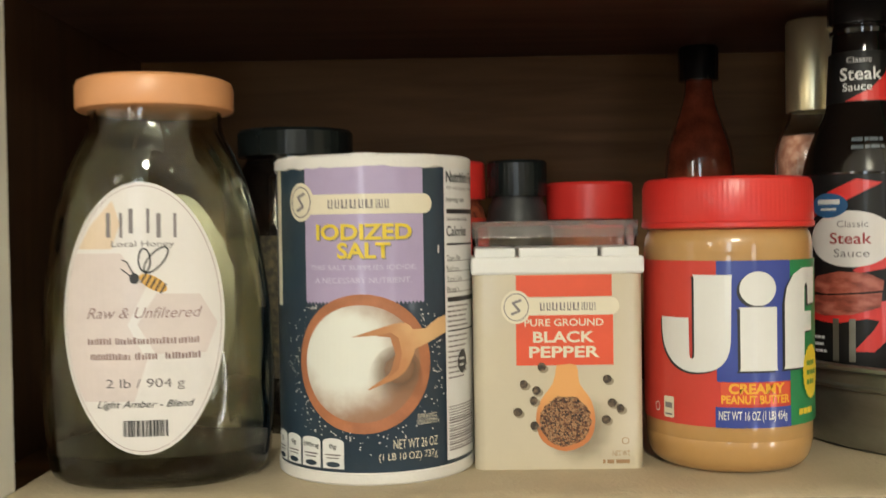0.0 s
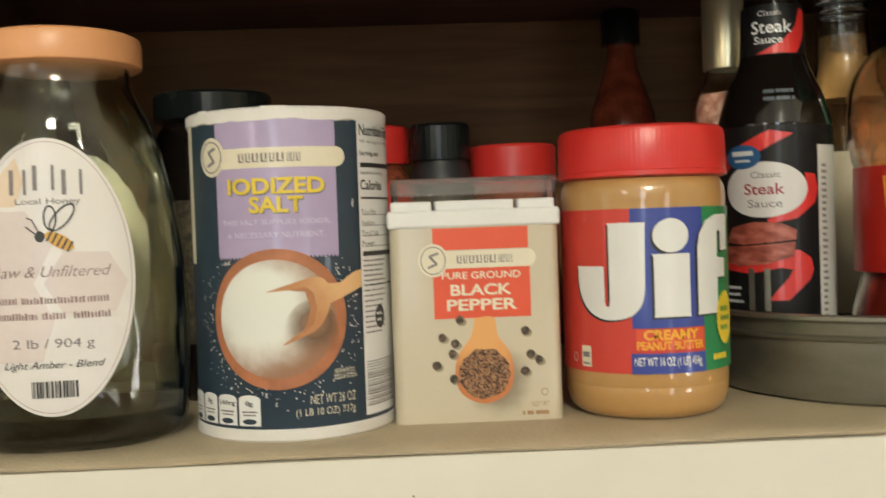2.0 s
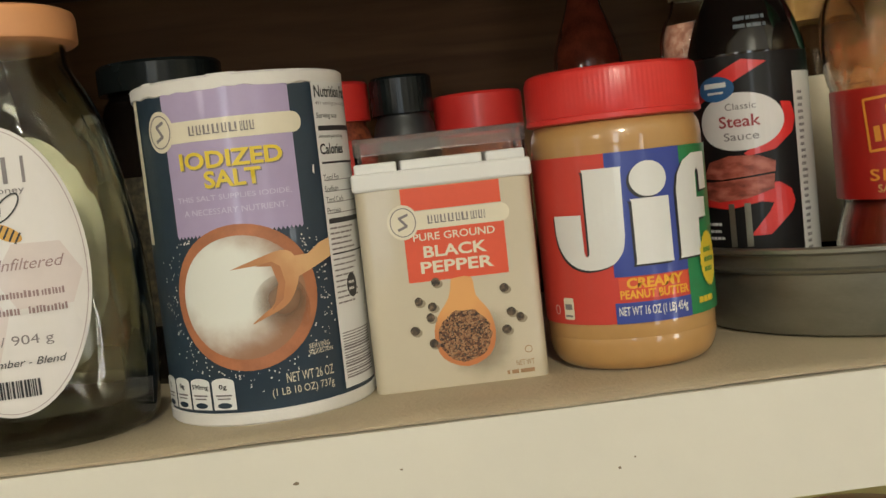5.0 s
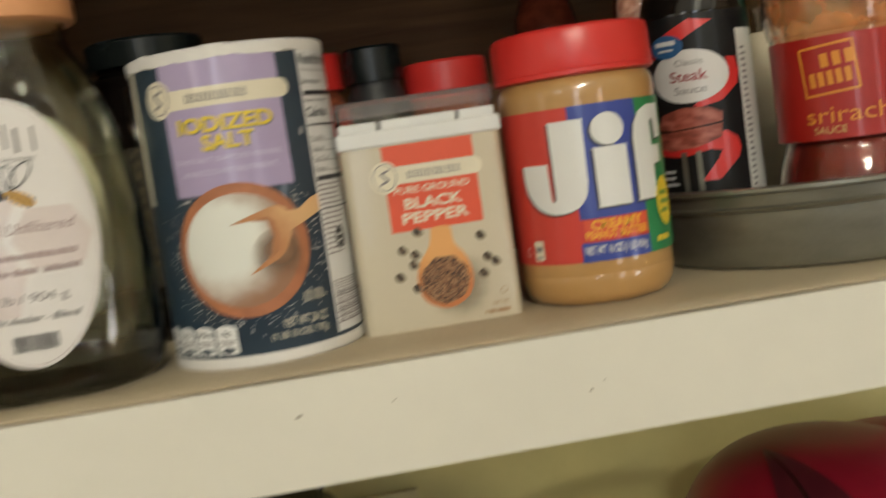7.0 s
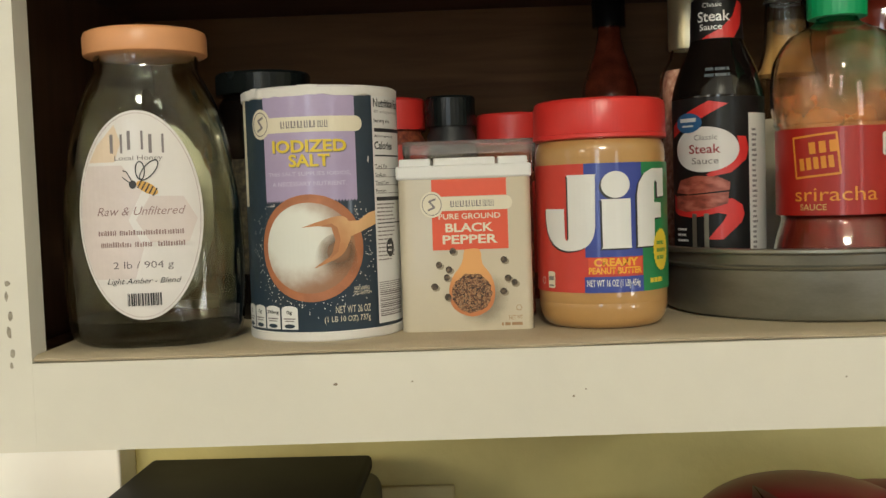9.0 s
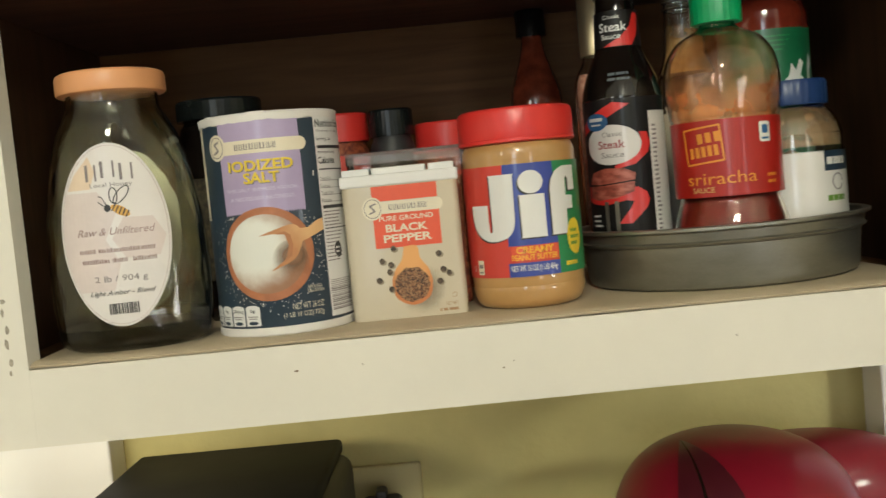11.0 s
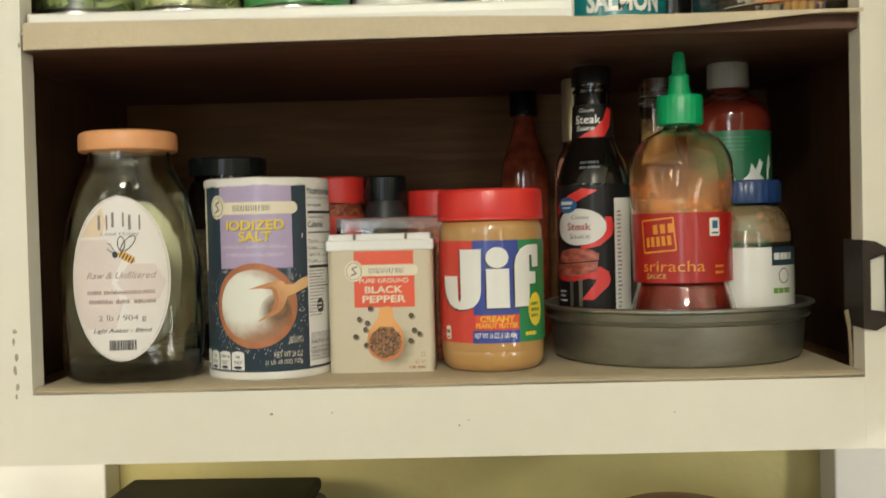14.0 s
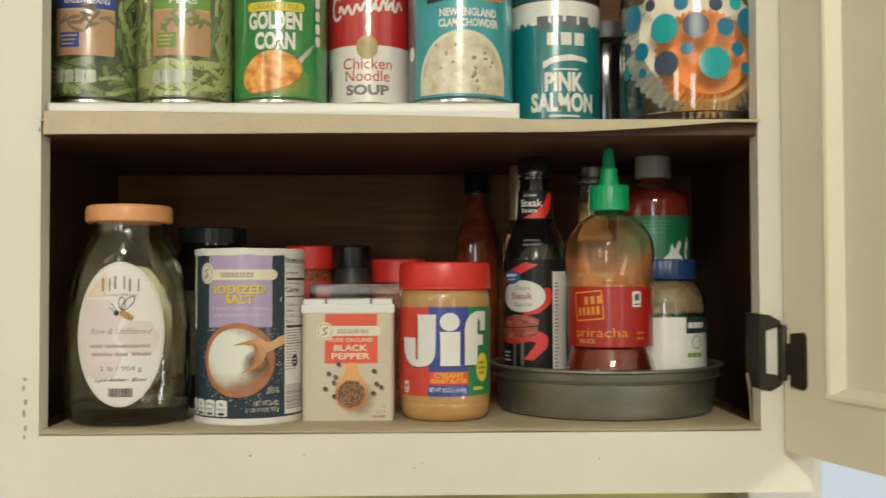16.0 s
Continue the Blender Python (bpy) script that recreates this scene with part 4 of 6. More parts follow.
        cx, cz = bx + 0.0035 + 0.0058 * t * math.cos(radians(-30)), bz - 0.0022 + 0.0058 * t * math.sin(radians(-30))
        lines += stroke([(cx - 0.0010, cz - 0.0018), (cx + 0.0010, cz + 0.0018)], 0.0007)
    for a, b, tl in ((0.0062, 0.0026, 48), (0.0045, 0.0022, 92)):
        c0, s0 = math.cos(radians(tl)), math.sin(radians(tl))
        w = oval(bx + 0.0005 + 0.0080 * c0 * a / 0.008, bz + 0.0020 + 0.0080 * s0 * a / 0.008, a, b, 20, tl)
        lines += stroke(w + w[:1], 0.0006)
    lines += stroke([(bx - 0.0035, bz + 0.0005), (bx - 0.0062, bz + 0.0060), (bx - 0.0080, bz + 0.0066)], 0.0005) + stroke([(bx - 0.0045, bz + 0.0002), (bx - 0.0085, bz + 0.0034)], 0.0005)
    print_on("bee_outline", lines + [oval(bx - 0.0035, bz - 0.0004, 0.0019, 0.0021, 14)], front, ink, lab, 0.0008, "", 0.004)


def salt_canister():
    R, H = 0.0412, 0.1300
    can = thing("salt_canister", pose(0.1350, 0.0597, FL), "navy card salt canister with a lilac panel and white rims", "canister")
    part("tube", lathe([(0, 0.002), (R - 0.001, 0.002), (R - 0.0002, 0.004), (R - 0.0002, H - 0.004), (R - 0.002, H - 0.003), (0, H - 0.003)], 72), navy, can, smooth=True)
    part("base_rim", lathe([(0, 0.0012), (R - 0.003, 0.0012), (R - 0.0026, 0), (R - 0.0002, 0), (R + 0.0005, 0.0008), (R + 0.0005, 0.0046), (R - 0.0004, 0.0052)], 72), card_white, can, "white card rim", smooth=True)
    bm = lathe([(R - 0.0004, H - 0.0048), (R + 0.0005, H - 0.0044), (R + 0.0006, H - 0.0008), (R - 0.0004, H), (R - 0.0026, H), (R - 0.003, H - 0.003), (0, H - 0.003)], 72)
    r = random.Random(4)
    for v in bm.verts:
        if v.co.z < H - 0.004 and v.co.xy.length > R - 0.001:
            v.co.z -= r.uniform(0, 0.0011)
    part("top_rim", bm, card_white, can, "worn white card rim, torn in places", smooth=True)
    flat_on = on_cylinder(R)

    def on(s, z, lift):
        return flat_on(s, z * 0.9985 - FL, lift)
    for patch in ([[(-0.0300, 0.1325), (-0.0360, 0.1325), (-0.0350, 0.1285), (-0.0335, 0.1270), (-0.0322, 0.1295)], [(-0.0060, 0.1325), (0.0050, 0.1325), (0.0010, 0.1308), (-0.0010, 0.1302)],
                            [(0.0210, 0.1320), (0.0300, 0.1322), (0.0280, 0.1310)], [(0.0300, 0.0960), (0.0306, 0.0960), (0.0304, 0.0925), (0.0296, 0.0935)]]):
        print_on("torn_patch", [patch], on, card_white, can, 0.0007)
    wrap("seam_strip", on, -0.0490, -0.0442, 0.072, 0.1315, cream_print, can, 0.0002, "cream paper edge of the wrapper")
    lil = wrap("lilac_panel", on, -0.0262, 0.0232, 0.0745, 0.1318, lilac, can, 0.0003)
    teeth = [[(-0.0262 + k * 0.00165, 0.0746), (-0.0262 + (k + 1) * 0.00165, 0.0746), (-0.0262 + (k + 0.5) * 0.00165, 0.0733)] for k in range(30)]
    print_on("zigzag_edge", teeth, on, lilac, lil, 0.0003)
    band = [p for p in round_rect(-0.0280, 0.0272, 0.1088, 0.1166, 0.0038, 6)]
    badge = print_on("brand_band", [band], on, cream_print, can, 0.0005, "cream band with a round badge")
    print_on("badge_disc", [oval(-0.0282, 0.1138, 0.0068, 0.0077, 30)], on, cream_print, badge, 0.0006)
    ring = oval(-0.0282, 0.1138, 0.0052, 0.0060, 30)
    print_on("badge_outline", stroke(ring + ring[:1], 0.0005) + stroke([(-0.0262, 0.1172), (-0.0296, 0.1158), (-0.0268, 0.1120), (-0.0302, 0.1104)], 0.0012), on, ink_grey, badge, 0.0008)
    r = random.Random(8)
    marks, at = [], -0.0150
    for w in (0.0030, 0.0026, 0.0034, 0.0034, 0.0026, 0.0040, 0.0012, 0.0022, 0.0022):
        marks += [rect(at, at + w * 0.22, 0.1110, 0.1145), rect(at + w * 0.22, at + w * 0.75, 0.1110, 0.1115), rect(at + w * 0.52, at + w * 0.70, 0.1118, 0.1145)]
        at += w
    print_on("brand_print", marks, on, ink_grey, badge, 0.0008)
    for dx, dz, mt, lf in ((0.0005, -0.0005, ink_grey, 0.0005), (0, 0, yellow_ink, 0.0007)):
        write_on("IODIZED", -0.0012 + dx, 0.1018 + dz, 0.0064, on, mt, lil, lf, 0.0385, bold=0.028)
        write_on("SALT", -0.0010 + dx, 0.0945 + dz, 0.0064, on, mt, lil, lf, 0.0208, bold=0.028)
    write_on("THIS SALT SUPPLIES IODIDE,", -0.0018, 0.0877, 0.0022, on, lilac_pale, lil, 0.0006, 0.0435)
    write_on("A NECESSARY NUTRIENT.", -0.0018, 0.0828, 0.0022, on, lilac_pale, lil, 0.0006, 0.0390)
    # A wooden bowl of salt with a scoop.
    bc, bz = -0.0022, 0.0500
    bowl = print_on("bowl_picture", [oval(bc, bz, 0.0277, 0.0274, 56)], on, terracotta, can, 0.0004, "picture of a wooden bowl of salt with a scoop")
    print_on("bowl_inside", [oval(bc - 0.0008, bz + 0.0002, 0.0230, 0.0226, 48)], on, terracotta_in, bowl, 0.0005)
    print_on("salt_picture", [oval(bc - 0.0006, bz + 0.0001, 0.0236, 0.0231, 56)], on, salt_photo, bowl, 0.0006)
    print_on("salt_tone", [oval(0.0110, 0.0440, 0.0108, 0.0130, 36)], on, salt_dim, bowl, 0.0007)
    scoop = [(-0.0060, 0.0606), (0.0025, 0.0634), (0.0130, 0.0660), (0.0178, 0.0632), (0.0186, 0.0554), (0.0156, 0.0483), (0.0116, 0.0446), (0.0050, 0.0418), (-0.0003, 0.0398), (0.0045, 0.0434), (0.0085, 0.0466), (0.0106, 0.0538), (0.0088, 0.0607), (0.0031, 0.0612)]
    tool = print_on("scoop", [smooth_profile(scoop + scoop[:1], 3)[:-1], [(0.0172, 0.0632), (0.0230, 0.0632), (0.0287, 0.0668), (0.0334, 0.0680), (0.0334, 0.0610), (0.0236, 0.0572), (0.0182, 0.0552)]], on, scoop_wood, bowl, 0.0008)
    inside = [(0.0031, 0.0610), (0.0090, 0.0622), (0.0120, 0.0600), (0.0132, 0.0540), (0.0118, 0.0478), (0.0072, 0.0440), (0.0088, 0.0470), (0.0106, 0.0538), (0.0088, 0.0604)]
    print_on("scoop_inside", [inside], on, scoop_shade, tool, 0.0010)
    specks = []
    for _ in range(260):
        a, d = r.uniform(0, 2 * math.pi), 0.0288 + abs(r.gauss(0, 0.0045))
        s, z = bc + d * math.cos(a), bz + d * math.sin(a) * 0.95
        if 0.012 < z < 0.073 and s < 0.033 and (s < -0.018 or s > 0.020 or z < 0.026):
            q = r.uniform(0.00018, 0.00042)
            specks.append(oval(s, z, q, q, 5))
    print_on("salt_sprinkle", specks, on, card_white, can, 0.0004)
    pan_ = wrap("nutrition_panel", on, 0.0338, 0.0700, 0.0090, 0.1275, pure_white, can, 0.0004, "white nutrition panel with black print")
    write_on("Nutrition Facts", 0.0492, 0.1235, 0.0046, on, ink, pan_, 0.0006, 0.0285, bold=0.02)
    write_on("Serving size", 0.0415, 0.1140, 0.0026, on, ink, pan_, 0.0006, 0.0135, bold=0.01)
    write_on("Calories", 0.0425, 0.1015, 0.0042, on, ink, pan_, 0.0006, 0.0155, bold=0.02)
    write_on("Total Fat", 0.0395, 0.0905, 0.0024, on, ink, pan_, 0.0006, 0.0095)
    write_on("Sodium", 0.0388, 0.0862, 0.0024, on, ink, pan_, 0.0006, 0.0080)
    write_on("Total Carb", 0.0402, 0.0820, 0.0024, on, ink, pan_, 0.0006, 0.0108)
    write_on("Protein", 0.0388, 0.0778, 0.0024, on, ink, pan_, 0.0006, 0.0080)
    write_on("491 servings per container", 0.0480, 0.1188, 0.0020, on, ink_grey, pan_, 0.0006, 0.0260)
    write_on("Amount per serving", 0.0432, 0.1062, 0.0019, on, ink, pan_, 0.0006, 0.0165, bold=0.01)
    for low in (0.0895, 0.0852, 0.0810, 0.0768):
        print_on("panel_rule", [rect(0.0350, 0.069, low - 0.0002, low + 0.0001)], on, ink_grey, pan_, 0.0006)
    for bar in (rect(0.0350, 0.069, 0.1085, 0.1104), rect(0.0350, 0.069, 0.0958, 0.0966), rect(0.0350, 0.069, 0.0728, 0.0748), rect(0.0350, 0.069, 0.0608, 0.0614)):
        print_on("panel_rule", [bar], on, ink, pan_, 0.0006)
    rule_lines(on, 0.0350, 0.052, 0.0620, 0.0720, 5, ink_grey, pan_, 0.0006, 0.35, 2)
    rule_lines(on, 0.0350, 0.052, 0.0410, 0.0600, 9, ink_grey, pan_, 0.0006, 0.3, 6)
    print_on("stamp", [oval(0.0445, 0.0480, 0.0036, 0.0048, 20)], on, ink, pan_, 0.0008)
    rule_lines(on, 0.0418, 0.0470, 0.0455, 0.0505, 2, pure_white, pan_, 0.0010, 0.4, 7)
    for k in range(17):
        low = 0.0125 + 0.0011 * k
        print_on("barcode_bar", [rect(0.0350, 0.0560, low, low + r.choice((0.0004, 0.0007)))], on, ink_grey, pan_, 0.0006)
    for s0, s1, words in ((-0.0505, -0.0412, "0"), (-0.0402, -0.0308, "0g"), (-0.0298, -0.0203, "590mg"), (-0.0193, -0.0100, "0g")):
        arch = [(s0, 0.0086), (s1, 0.0086), (s1, 0.0190)] + [((s0 + s1) / 2 + (s1 - s0) / 2 * math.cos(math.pi * k / 8), 0.0190 + 0.0017 * math.sin(math.pi * k / 8)) for k in range(1, 8)] + [(s0, 0.0190)]
        tab = print_on("fact_tab", [arch], on, pure_white, can, 0.0005)
        write_on(words, (s0 + s1) / 2, 0.0172, 0.0024, on, ink, tab, 0.0007, 0.0016 * len(words), bold=0.015)
        print_on("fact_mark", [rect(s0 + 0.0014, s1 - 0.0014, 0.0138, 0.0144), rect(s0 + 0.0020, s1 - 0.0020, 0.0126, 0.0131)], on, ink_grey, tab, 0.0007)
        print_on("fact_oval", [oval((s0 + s1) / 2, 0.0103, 0.0030, 0.0011, 14)], on, navy, tab, 0.0007)
    write_on("NET WT 26 OZ", 0.0190, 0.0182, 0.0037, on, cream_print, can, 0.0005, 0.0190)
    write_on("(1 LB 10 OZ) 737g", 0.0160, 0.0130, 0.0037, on, cream_print, can, 0.0005, 0.0245)
    write_on("SERVING", 0.0238, 0.0285, 0.0018, on, cream_print, can, 0.0005, 0.0088)
    write_on("SUGGESTION", 0.0242, 0.0262, 0.0018, on, cream_print, can, 0.0005, 0.0102)


def pepper_tin():
    tin_ = thing("pepper_tin", pose(0.2117, 0.0423, -0.0002, 0, 0, -0.5), "cream pepper tin with a white snap lid and a red panel", "spice tin")
    bm = box_mesh(-0.0350, 0.0350, 0.0, 0.0420, FL + 0.0002, 0.0850)
    bmesh.ops.bevel(bm, geom=[e for e in bm.edges if abs(e.verts[0].co.z - e.verts[1].co.z) > 0.01], offset=0.0045, segments=4, affect="EDGES", profile=0.5)
    part("body", bm, cream_label, tin_, smooth=True)
    part("lid", box_mesh(-0.0357, 0.0357, -0.0009, 0.0428, 0.0830, 0.0903, 0.0012), pure_white, tin_, "white plastic lid")
    for a, b in ((-0.0340, -0.0172), (-0.0158, 0.0168), (0.0182, 0.0338)):
        part("lid_flap", box_mesh(a, b, 0.0006, 0.0415, 0.0898, 0.0941, 0.0009), pure_white, tin_)
    on = on_flat(0.0)
    top = print_on("red_panel", [rect(-0.0172, 0.0222, 0.0738, 0.0828), rect(-0.0174, 0.0226, 0.0455, 0.0664)], on, orange_red, tin_, 0.0002, "orange-red printed panel")
    band = print_on("brand_band", [round_rect(-0.0172, 0.0252, 0.0662, 0.0735, 0.0035)], on, cream_print, tin_, 0.0004, "cream band with a round badge")
    print_on("badge_disc", [oval(-0.0172, 0.0697, 0.0062, 0.0069, 28)], on, cream_print, band, 0.0005)
    ring = oval(-0.0172, 0.0697, 0.0050, 0.0056, 28)
    print_on("badge_outline", stroke(ring + ring[:1], 0.0004) + stroke([(-0.0152, 0.0726), (-0.0186, 0.0714), (-0.0158, 0.0682), (-0.0192, 0.0668)], 0.0010), on, ink_grey, band, 0.0007)
    at, marks = -0.0074, []
    for w in (0.0027, 0.0023, 0.0031, 0.0031, 0.0023, 0.0036, 0.0010, 0.0021, 0.0021, 0.0008):
        marks += [rect(at, at + w * 0.22, 0.0682, 0.0715), rect(at + w * 0.22, at + w * 0.75, 0.0682, 0.0687), rect(at + w * 0.52, at + w * 0.70, 0.0690, 0.0715)]
        at += w
    print_on("brand_print", marks, on, ink_grey, band, 0.0006)
    write_on("PURE GROUND", 0.0024, 0.0632, 0.0030, on, cream_print, top, 0.0004, 0.0325, bold=0.012)
    write_on("BLACK", 0.0022, 0.0572, 0.0047, on, cream_print, top, 0.0004, 0.0252, bold=0.025)
    write_on("PEPPER", 0.0024, 0.0510, 0.0047, on, cream_print, top, 0.0004, 0.0290, bold=0.025)
    sc, sz = 0.0026, 0.0224
    spoon = [(sc - 0.0035, 0.0455), (sc + 0.0045, 0.0455), (sc + 0.0058, 0.0380), (sc + 0.0105, 0.0310), (sc + 0.0122, 0.0225), (sc + 0.0095, 0.0140), (sc, 0.0098), (sc - 0.0095, 0.0140), (sc - 0.0122, 0.0225), (sc - 0.0105, 0.0305), (sc - 0.0052, 0.0380)]
    sp = print_on("spoon_picture", [smooth_profile(spoon + spoon[:1], 3)[:-1]], on, pepper_spoon, tin_, 0.0003, "picture of a wooden spoon of ground pepper")
    print_on("printed_tone", [oval(0.0080, 0.0190, 0.0165, 0.0160, 40)], on, tin_tone, tin_, 0.0002)
    r = random.Random(2)
    heap = [(sc + 0.0105 * math.cos(t) * r.uniform(0.93, 1.05), sz + 0.0105 * math.sin(t) * r.uniform(0.94, 1.05)) for t in (2 * math.pi * k / 40 for k in range(40))]
    print_on("pepper_picture", [heap], on, ground_pepper, sp, 0.0005)
    for mt, count in ((peppercorn_ink, 90), (pepper_pale, 110)):
        bits = []
        for _ in range(count):
            a, d, q = r.uniform(0, 2 * math.pi), 0.0102 * math.sqrt(r.random()), r.uniform(0.00022, 0.00046)
            bits.append(oval(sc + d * math.cos(a), sz + d * math.sin(a), q, q * r.uniform(0.6, 1.2), 6))
        print_on("pepper_grain", bits, on, mt, sp, 0.0006 if mt is pepper_pale else 0.00055)
    for a, b in ((-0.0070, 0.0449), (-0.0145, 0.0378), (-0.0093, 0.0352), (-0.0105, 0.0310), (-0.0171, 0.0263), (-0.0103, 0.0206), (0.0199, 0.0396), (0.0218, 0.0298), (0.0252, 0.0274), (0.0193, 0.0229)):
        print_on("corn_shade", [oval(a + 0.0007, b - 0.0009, 0.0021, 0.0017, 14)], on, corn_shade, tin_, 0.0003)
        print_on("peppercorn", [oval(a, b, 0.0018 * r.uniform(0.9, 1.1), 0.0018, 14)], on, peppercorn_ink, tin_, 0.0004)
    ring = oval(0.0272, 0.0139, 0.0014, 0.0014, 14)
    print_on("small_mark", stroke(ring + ring[:1], 0.0003) + [rect(0.0178, 0.0188, 0.0046, 0.0062), rect(0.0196, 0.0224, 0.0046, 0.0062), rect(0.0232, 0.0288, 0.0046, 0.0062)], on, pepper_pale, tin_, 0.0003)
    write_on("NET WT", 0.0254, 0.0088, 0.0022, on, pepper_pale, tin_, 0.0003, 0.0072)


def peanut_jar():
    R = 0.0350
    jar = thing("peanut_butter_jar", pose(0.2857, 0.0590, 0.0), "peanut butter jar with a red ribbed lid and bright label", "jar")
    body = smooth_profile([(0.0268, FL), (0.0304, FL + 0.0015), (0.0330, FL + 0.005), (0.0344, 0.013), (0.0342, 0.018), (R - 0.0004, 0.0215), (R - 0.0004, 0.0885), (0.0347, 0.0915), (0.0343, 0.0965), (0.0325, 0.1005)], 4)
    part("body", lathe([(0, FL)] + body + [(0, 0.1005)], 72), peanut, jar, "clear plastic full of tan peanut butter", smooth=True)
    lid = lathe([(0, 0.1008), (0.0345, 0.1008), (0.0356, 0.1014), (0.0356, 0.1032), (0.0351, 0.1036)], 90)
    part("lid_skirt", lid, red_lid, jar, smooth=True)
    part("lid", lathe([(0.0350, 0.1030), (0.0352, 0.1040), (0.0351, 0.1180), (0.0343, 0.1206), (0.0328, 0.1216), (0.0305, 0.1212), (0, 0.1210)], 440, ripple=110, depth=0.00006), red_lid, jar, "red plastic lid with fine ribs", smooth=True)
    on = on_cylinder(R)
    lab = wrap("label", on, -0.0750, 0.0500, 0.0218, 0.0880, red_print, jar, 0.0001, "red, blue and green wrap label")
    wrap("blue_panel", on, -0.0132, 0.0172, 0.0400, 0.0880, blue_print, lab, 0.0003)
    wrap("green_panel", on, 0.0172, 0.0500, 0.0218, 0.0880, green_print, lab, 0.0003)
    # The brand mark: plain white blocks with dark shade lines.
    hook = smooth_profile([(-0.0078, 0.0560), (-0.0090, 0.0500), (-0.0130, 0.0452), (-0.0200, 0.0434), (-0.0262, 0.0440), (-0.0318, 0.0472), (-0.0358, 0.0530), (-0.0371, 0.0590)], 3)
    blocks = [hook + [(-0.0373, 0.0651), (-0.0242, 0.0651), (-0.0240, 0.0505), (-0.0236, 0.0491), (-0.0228, 0.0486), (-0.0221, 0.0493), (-0.0219, 0.0512), (-0.0219, 0.0812), (-0.0224, 0.0824), (-0.0070, 0.0824), (-0.0074, 0.0812)],
              oval(0.0028, 0.0769, 0.0073, 0.0068, 32), [(-0.0046, 0.0444), (0.0108, 0.0444), (0.0104, 0.0454), (0.0104, 0.0696), (-0.0049, 0.0696), (-0.0043, 0.0686), (-0.0042, 0.0454)],
              [(0.0136, 0.0447), (0.0141, 0.0458), (0.0141, 0.0715), (0.0152, 0.0772), (0.0186, 0.0822), (0.0240, 0.0846), (0.0345, 0.0846), (0.0345, 0.0702), (0.0282, 0.0698), (0.0280, 0.0772), (0.0268, 0.0786), (0.0257, 0.0772), (0.0255, 0.0672), (0.0315, 0.0668), (0.0315, 0.0592), (0.0256, 0.0590), (0.0254, 0.0458), (0.0260, 0.0447)]]
    print_on("mark_shade", [[(s - 0.0010, z - 0.0008) for s, z in b] for b in blocks], on, ink, lab, 0.0005)
    print_on("brand_mark", blocks, on, pure_white, lab, 0.0008, "plain white blocks")
    wrap("orange_band", on, -0.0118, 0.0165, 0.0312, 0.0397, orange_red, lab, 0.0005)
    write_on("CREAMY", 0.0024, 0.0374, 0.0042, on, bright_yellow, lab, 0.0009, 0.0225, bold=0.04)
    write_on("PEANUT BUTTER", 0.0022, 0.0331, 0.0034, on, bright_yellow, lab, 0.0009, 0.0275, bold=0.03)
    wrap("weight_band", on, -0.0138, 0.0172, 0.0218, 0.0300, blue_print, lab, 0.0005)
    write_on("NET WT 16 OZ (1 LB) 454g", 0.0012, 0.0262, 0.0046, on, pure_white, lab, 0.0008, 0.0275, bold=0.015)
    star = [(0.0305 + (0.0068 if k % 2 else 0.0062) * math.cos(math.pi * k / 24), 0.0425 + (0.0112 if k % 2 else 0.0104) * math.sin(math.pi * k / 24)) for k in range(48)]
    seal = print_on("yellow_seal", [star], on, yellow_ink, lab, 0.0010, "yellow round seal")
    rule_lines(on, 0.0262, 0.0350, 0.0365, 0.0480, 3, leaf_green, seal, 0.0012, 0.5, 4)
    rule_lines(on, 0.0215, 0.0330, 0.0255, 0.0285, 1, yellow_ink, lab, 0.0008, 0.8, 5)
    tab = print_on("fact_tab", [round_rect(-0.0368, -0.0315, 0.0238, 0.0325, 0.0008)], on, cream_print, lab, 0.0005)
    print_on("fact_mark", [rect(-0.0360, -0.0323, 0.0278, 0.0300), rect(-0.0360, -0.0323, 0.0248, 0.0256)], on, ink_grey, tab, 0.0007)
    ring = oval(-0.0410, 0.0275, 0.0014, 0.0018, 12)
    print_on("small_mark", stroke(ring + ring[:1], 0.0003), on, pure_white, lab, 0.0005)


honey_jar()
salt_canister()
pepper_tin()
peanut_jar()


# ---- lower shelf: behind the front row ----
def spice_jar(x, y, r, cap_r, body_top, cap_low, cap_top, body_mat, cap_mat, label, cap_label, ribs=0, band=None):
    jar = thing("spice_jar", pose(x, y, 0.0), label, "spice jar")
    part("body", lathe([(0, FL), (r * 0.92, FL), (r, FL + 0.003), (r, body_top - 0.010), (r * 0.93, body_top - 0.003), (cap_r * 0.86, body_top), (cap_r * 0.86, cap_low + 0.002), (0, cap_low + 0.002)], 48), body_mat, jar, smooth=True)
    if ribs:
        part("cap", lathe([(cap_r * 0.8, cap_low), (cap_r, cap_low), (cap_r, cap_top - 0.0015), (cap_r - 0.0012, cap_top), (cap_r * 0.6, cap_top + 0.0002), (0, cap_top)], ribs * 4, ripple=ribs, depth=0.00014), cap_mat, jar, cap_label, smooth=True)
    else:
        part("cap", lathe([(cap_r * 0.8, cap_low), (cap_r, cap_low), (cap_r, cap_top - 0.0015), (cap_r - 0.0012, cap_top), (cap_r * 0.6, cap_top + 0.0002), (0, cap_top)], 48), cap_mat, jar, cap_label, smooth=True)
    if band:
        wrap("label", on_cylinder(r), -r * 1.4, r * 1.4, band[0], band[1], band[2], jar, 0.0003)
    return jar


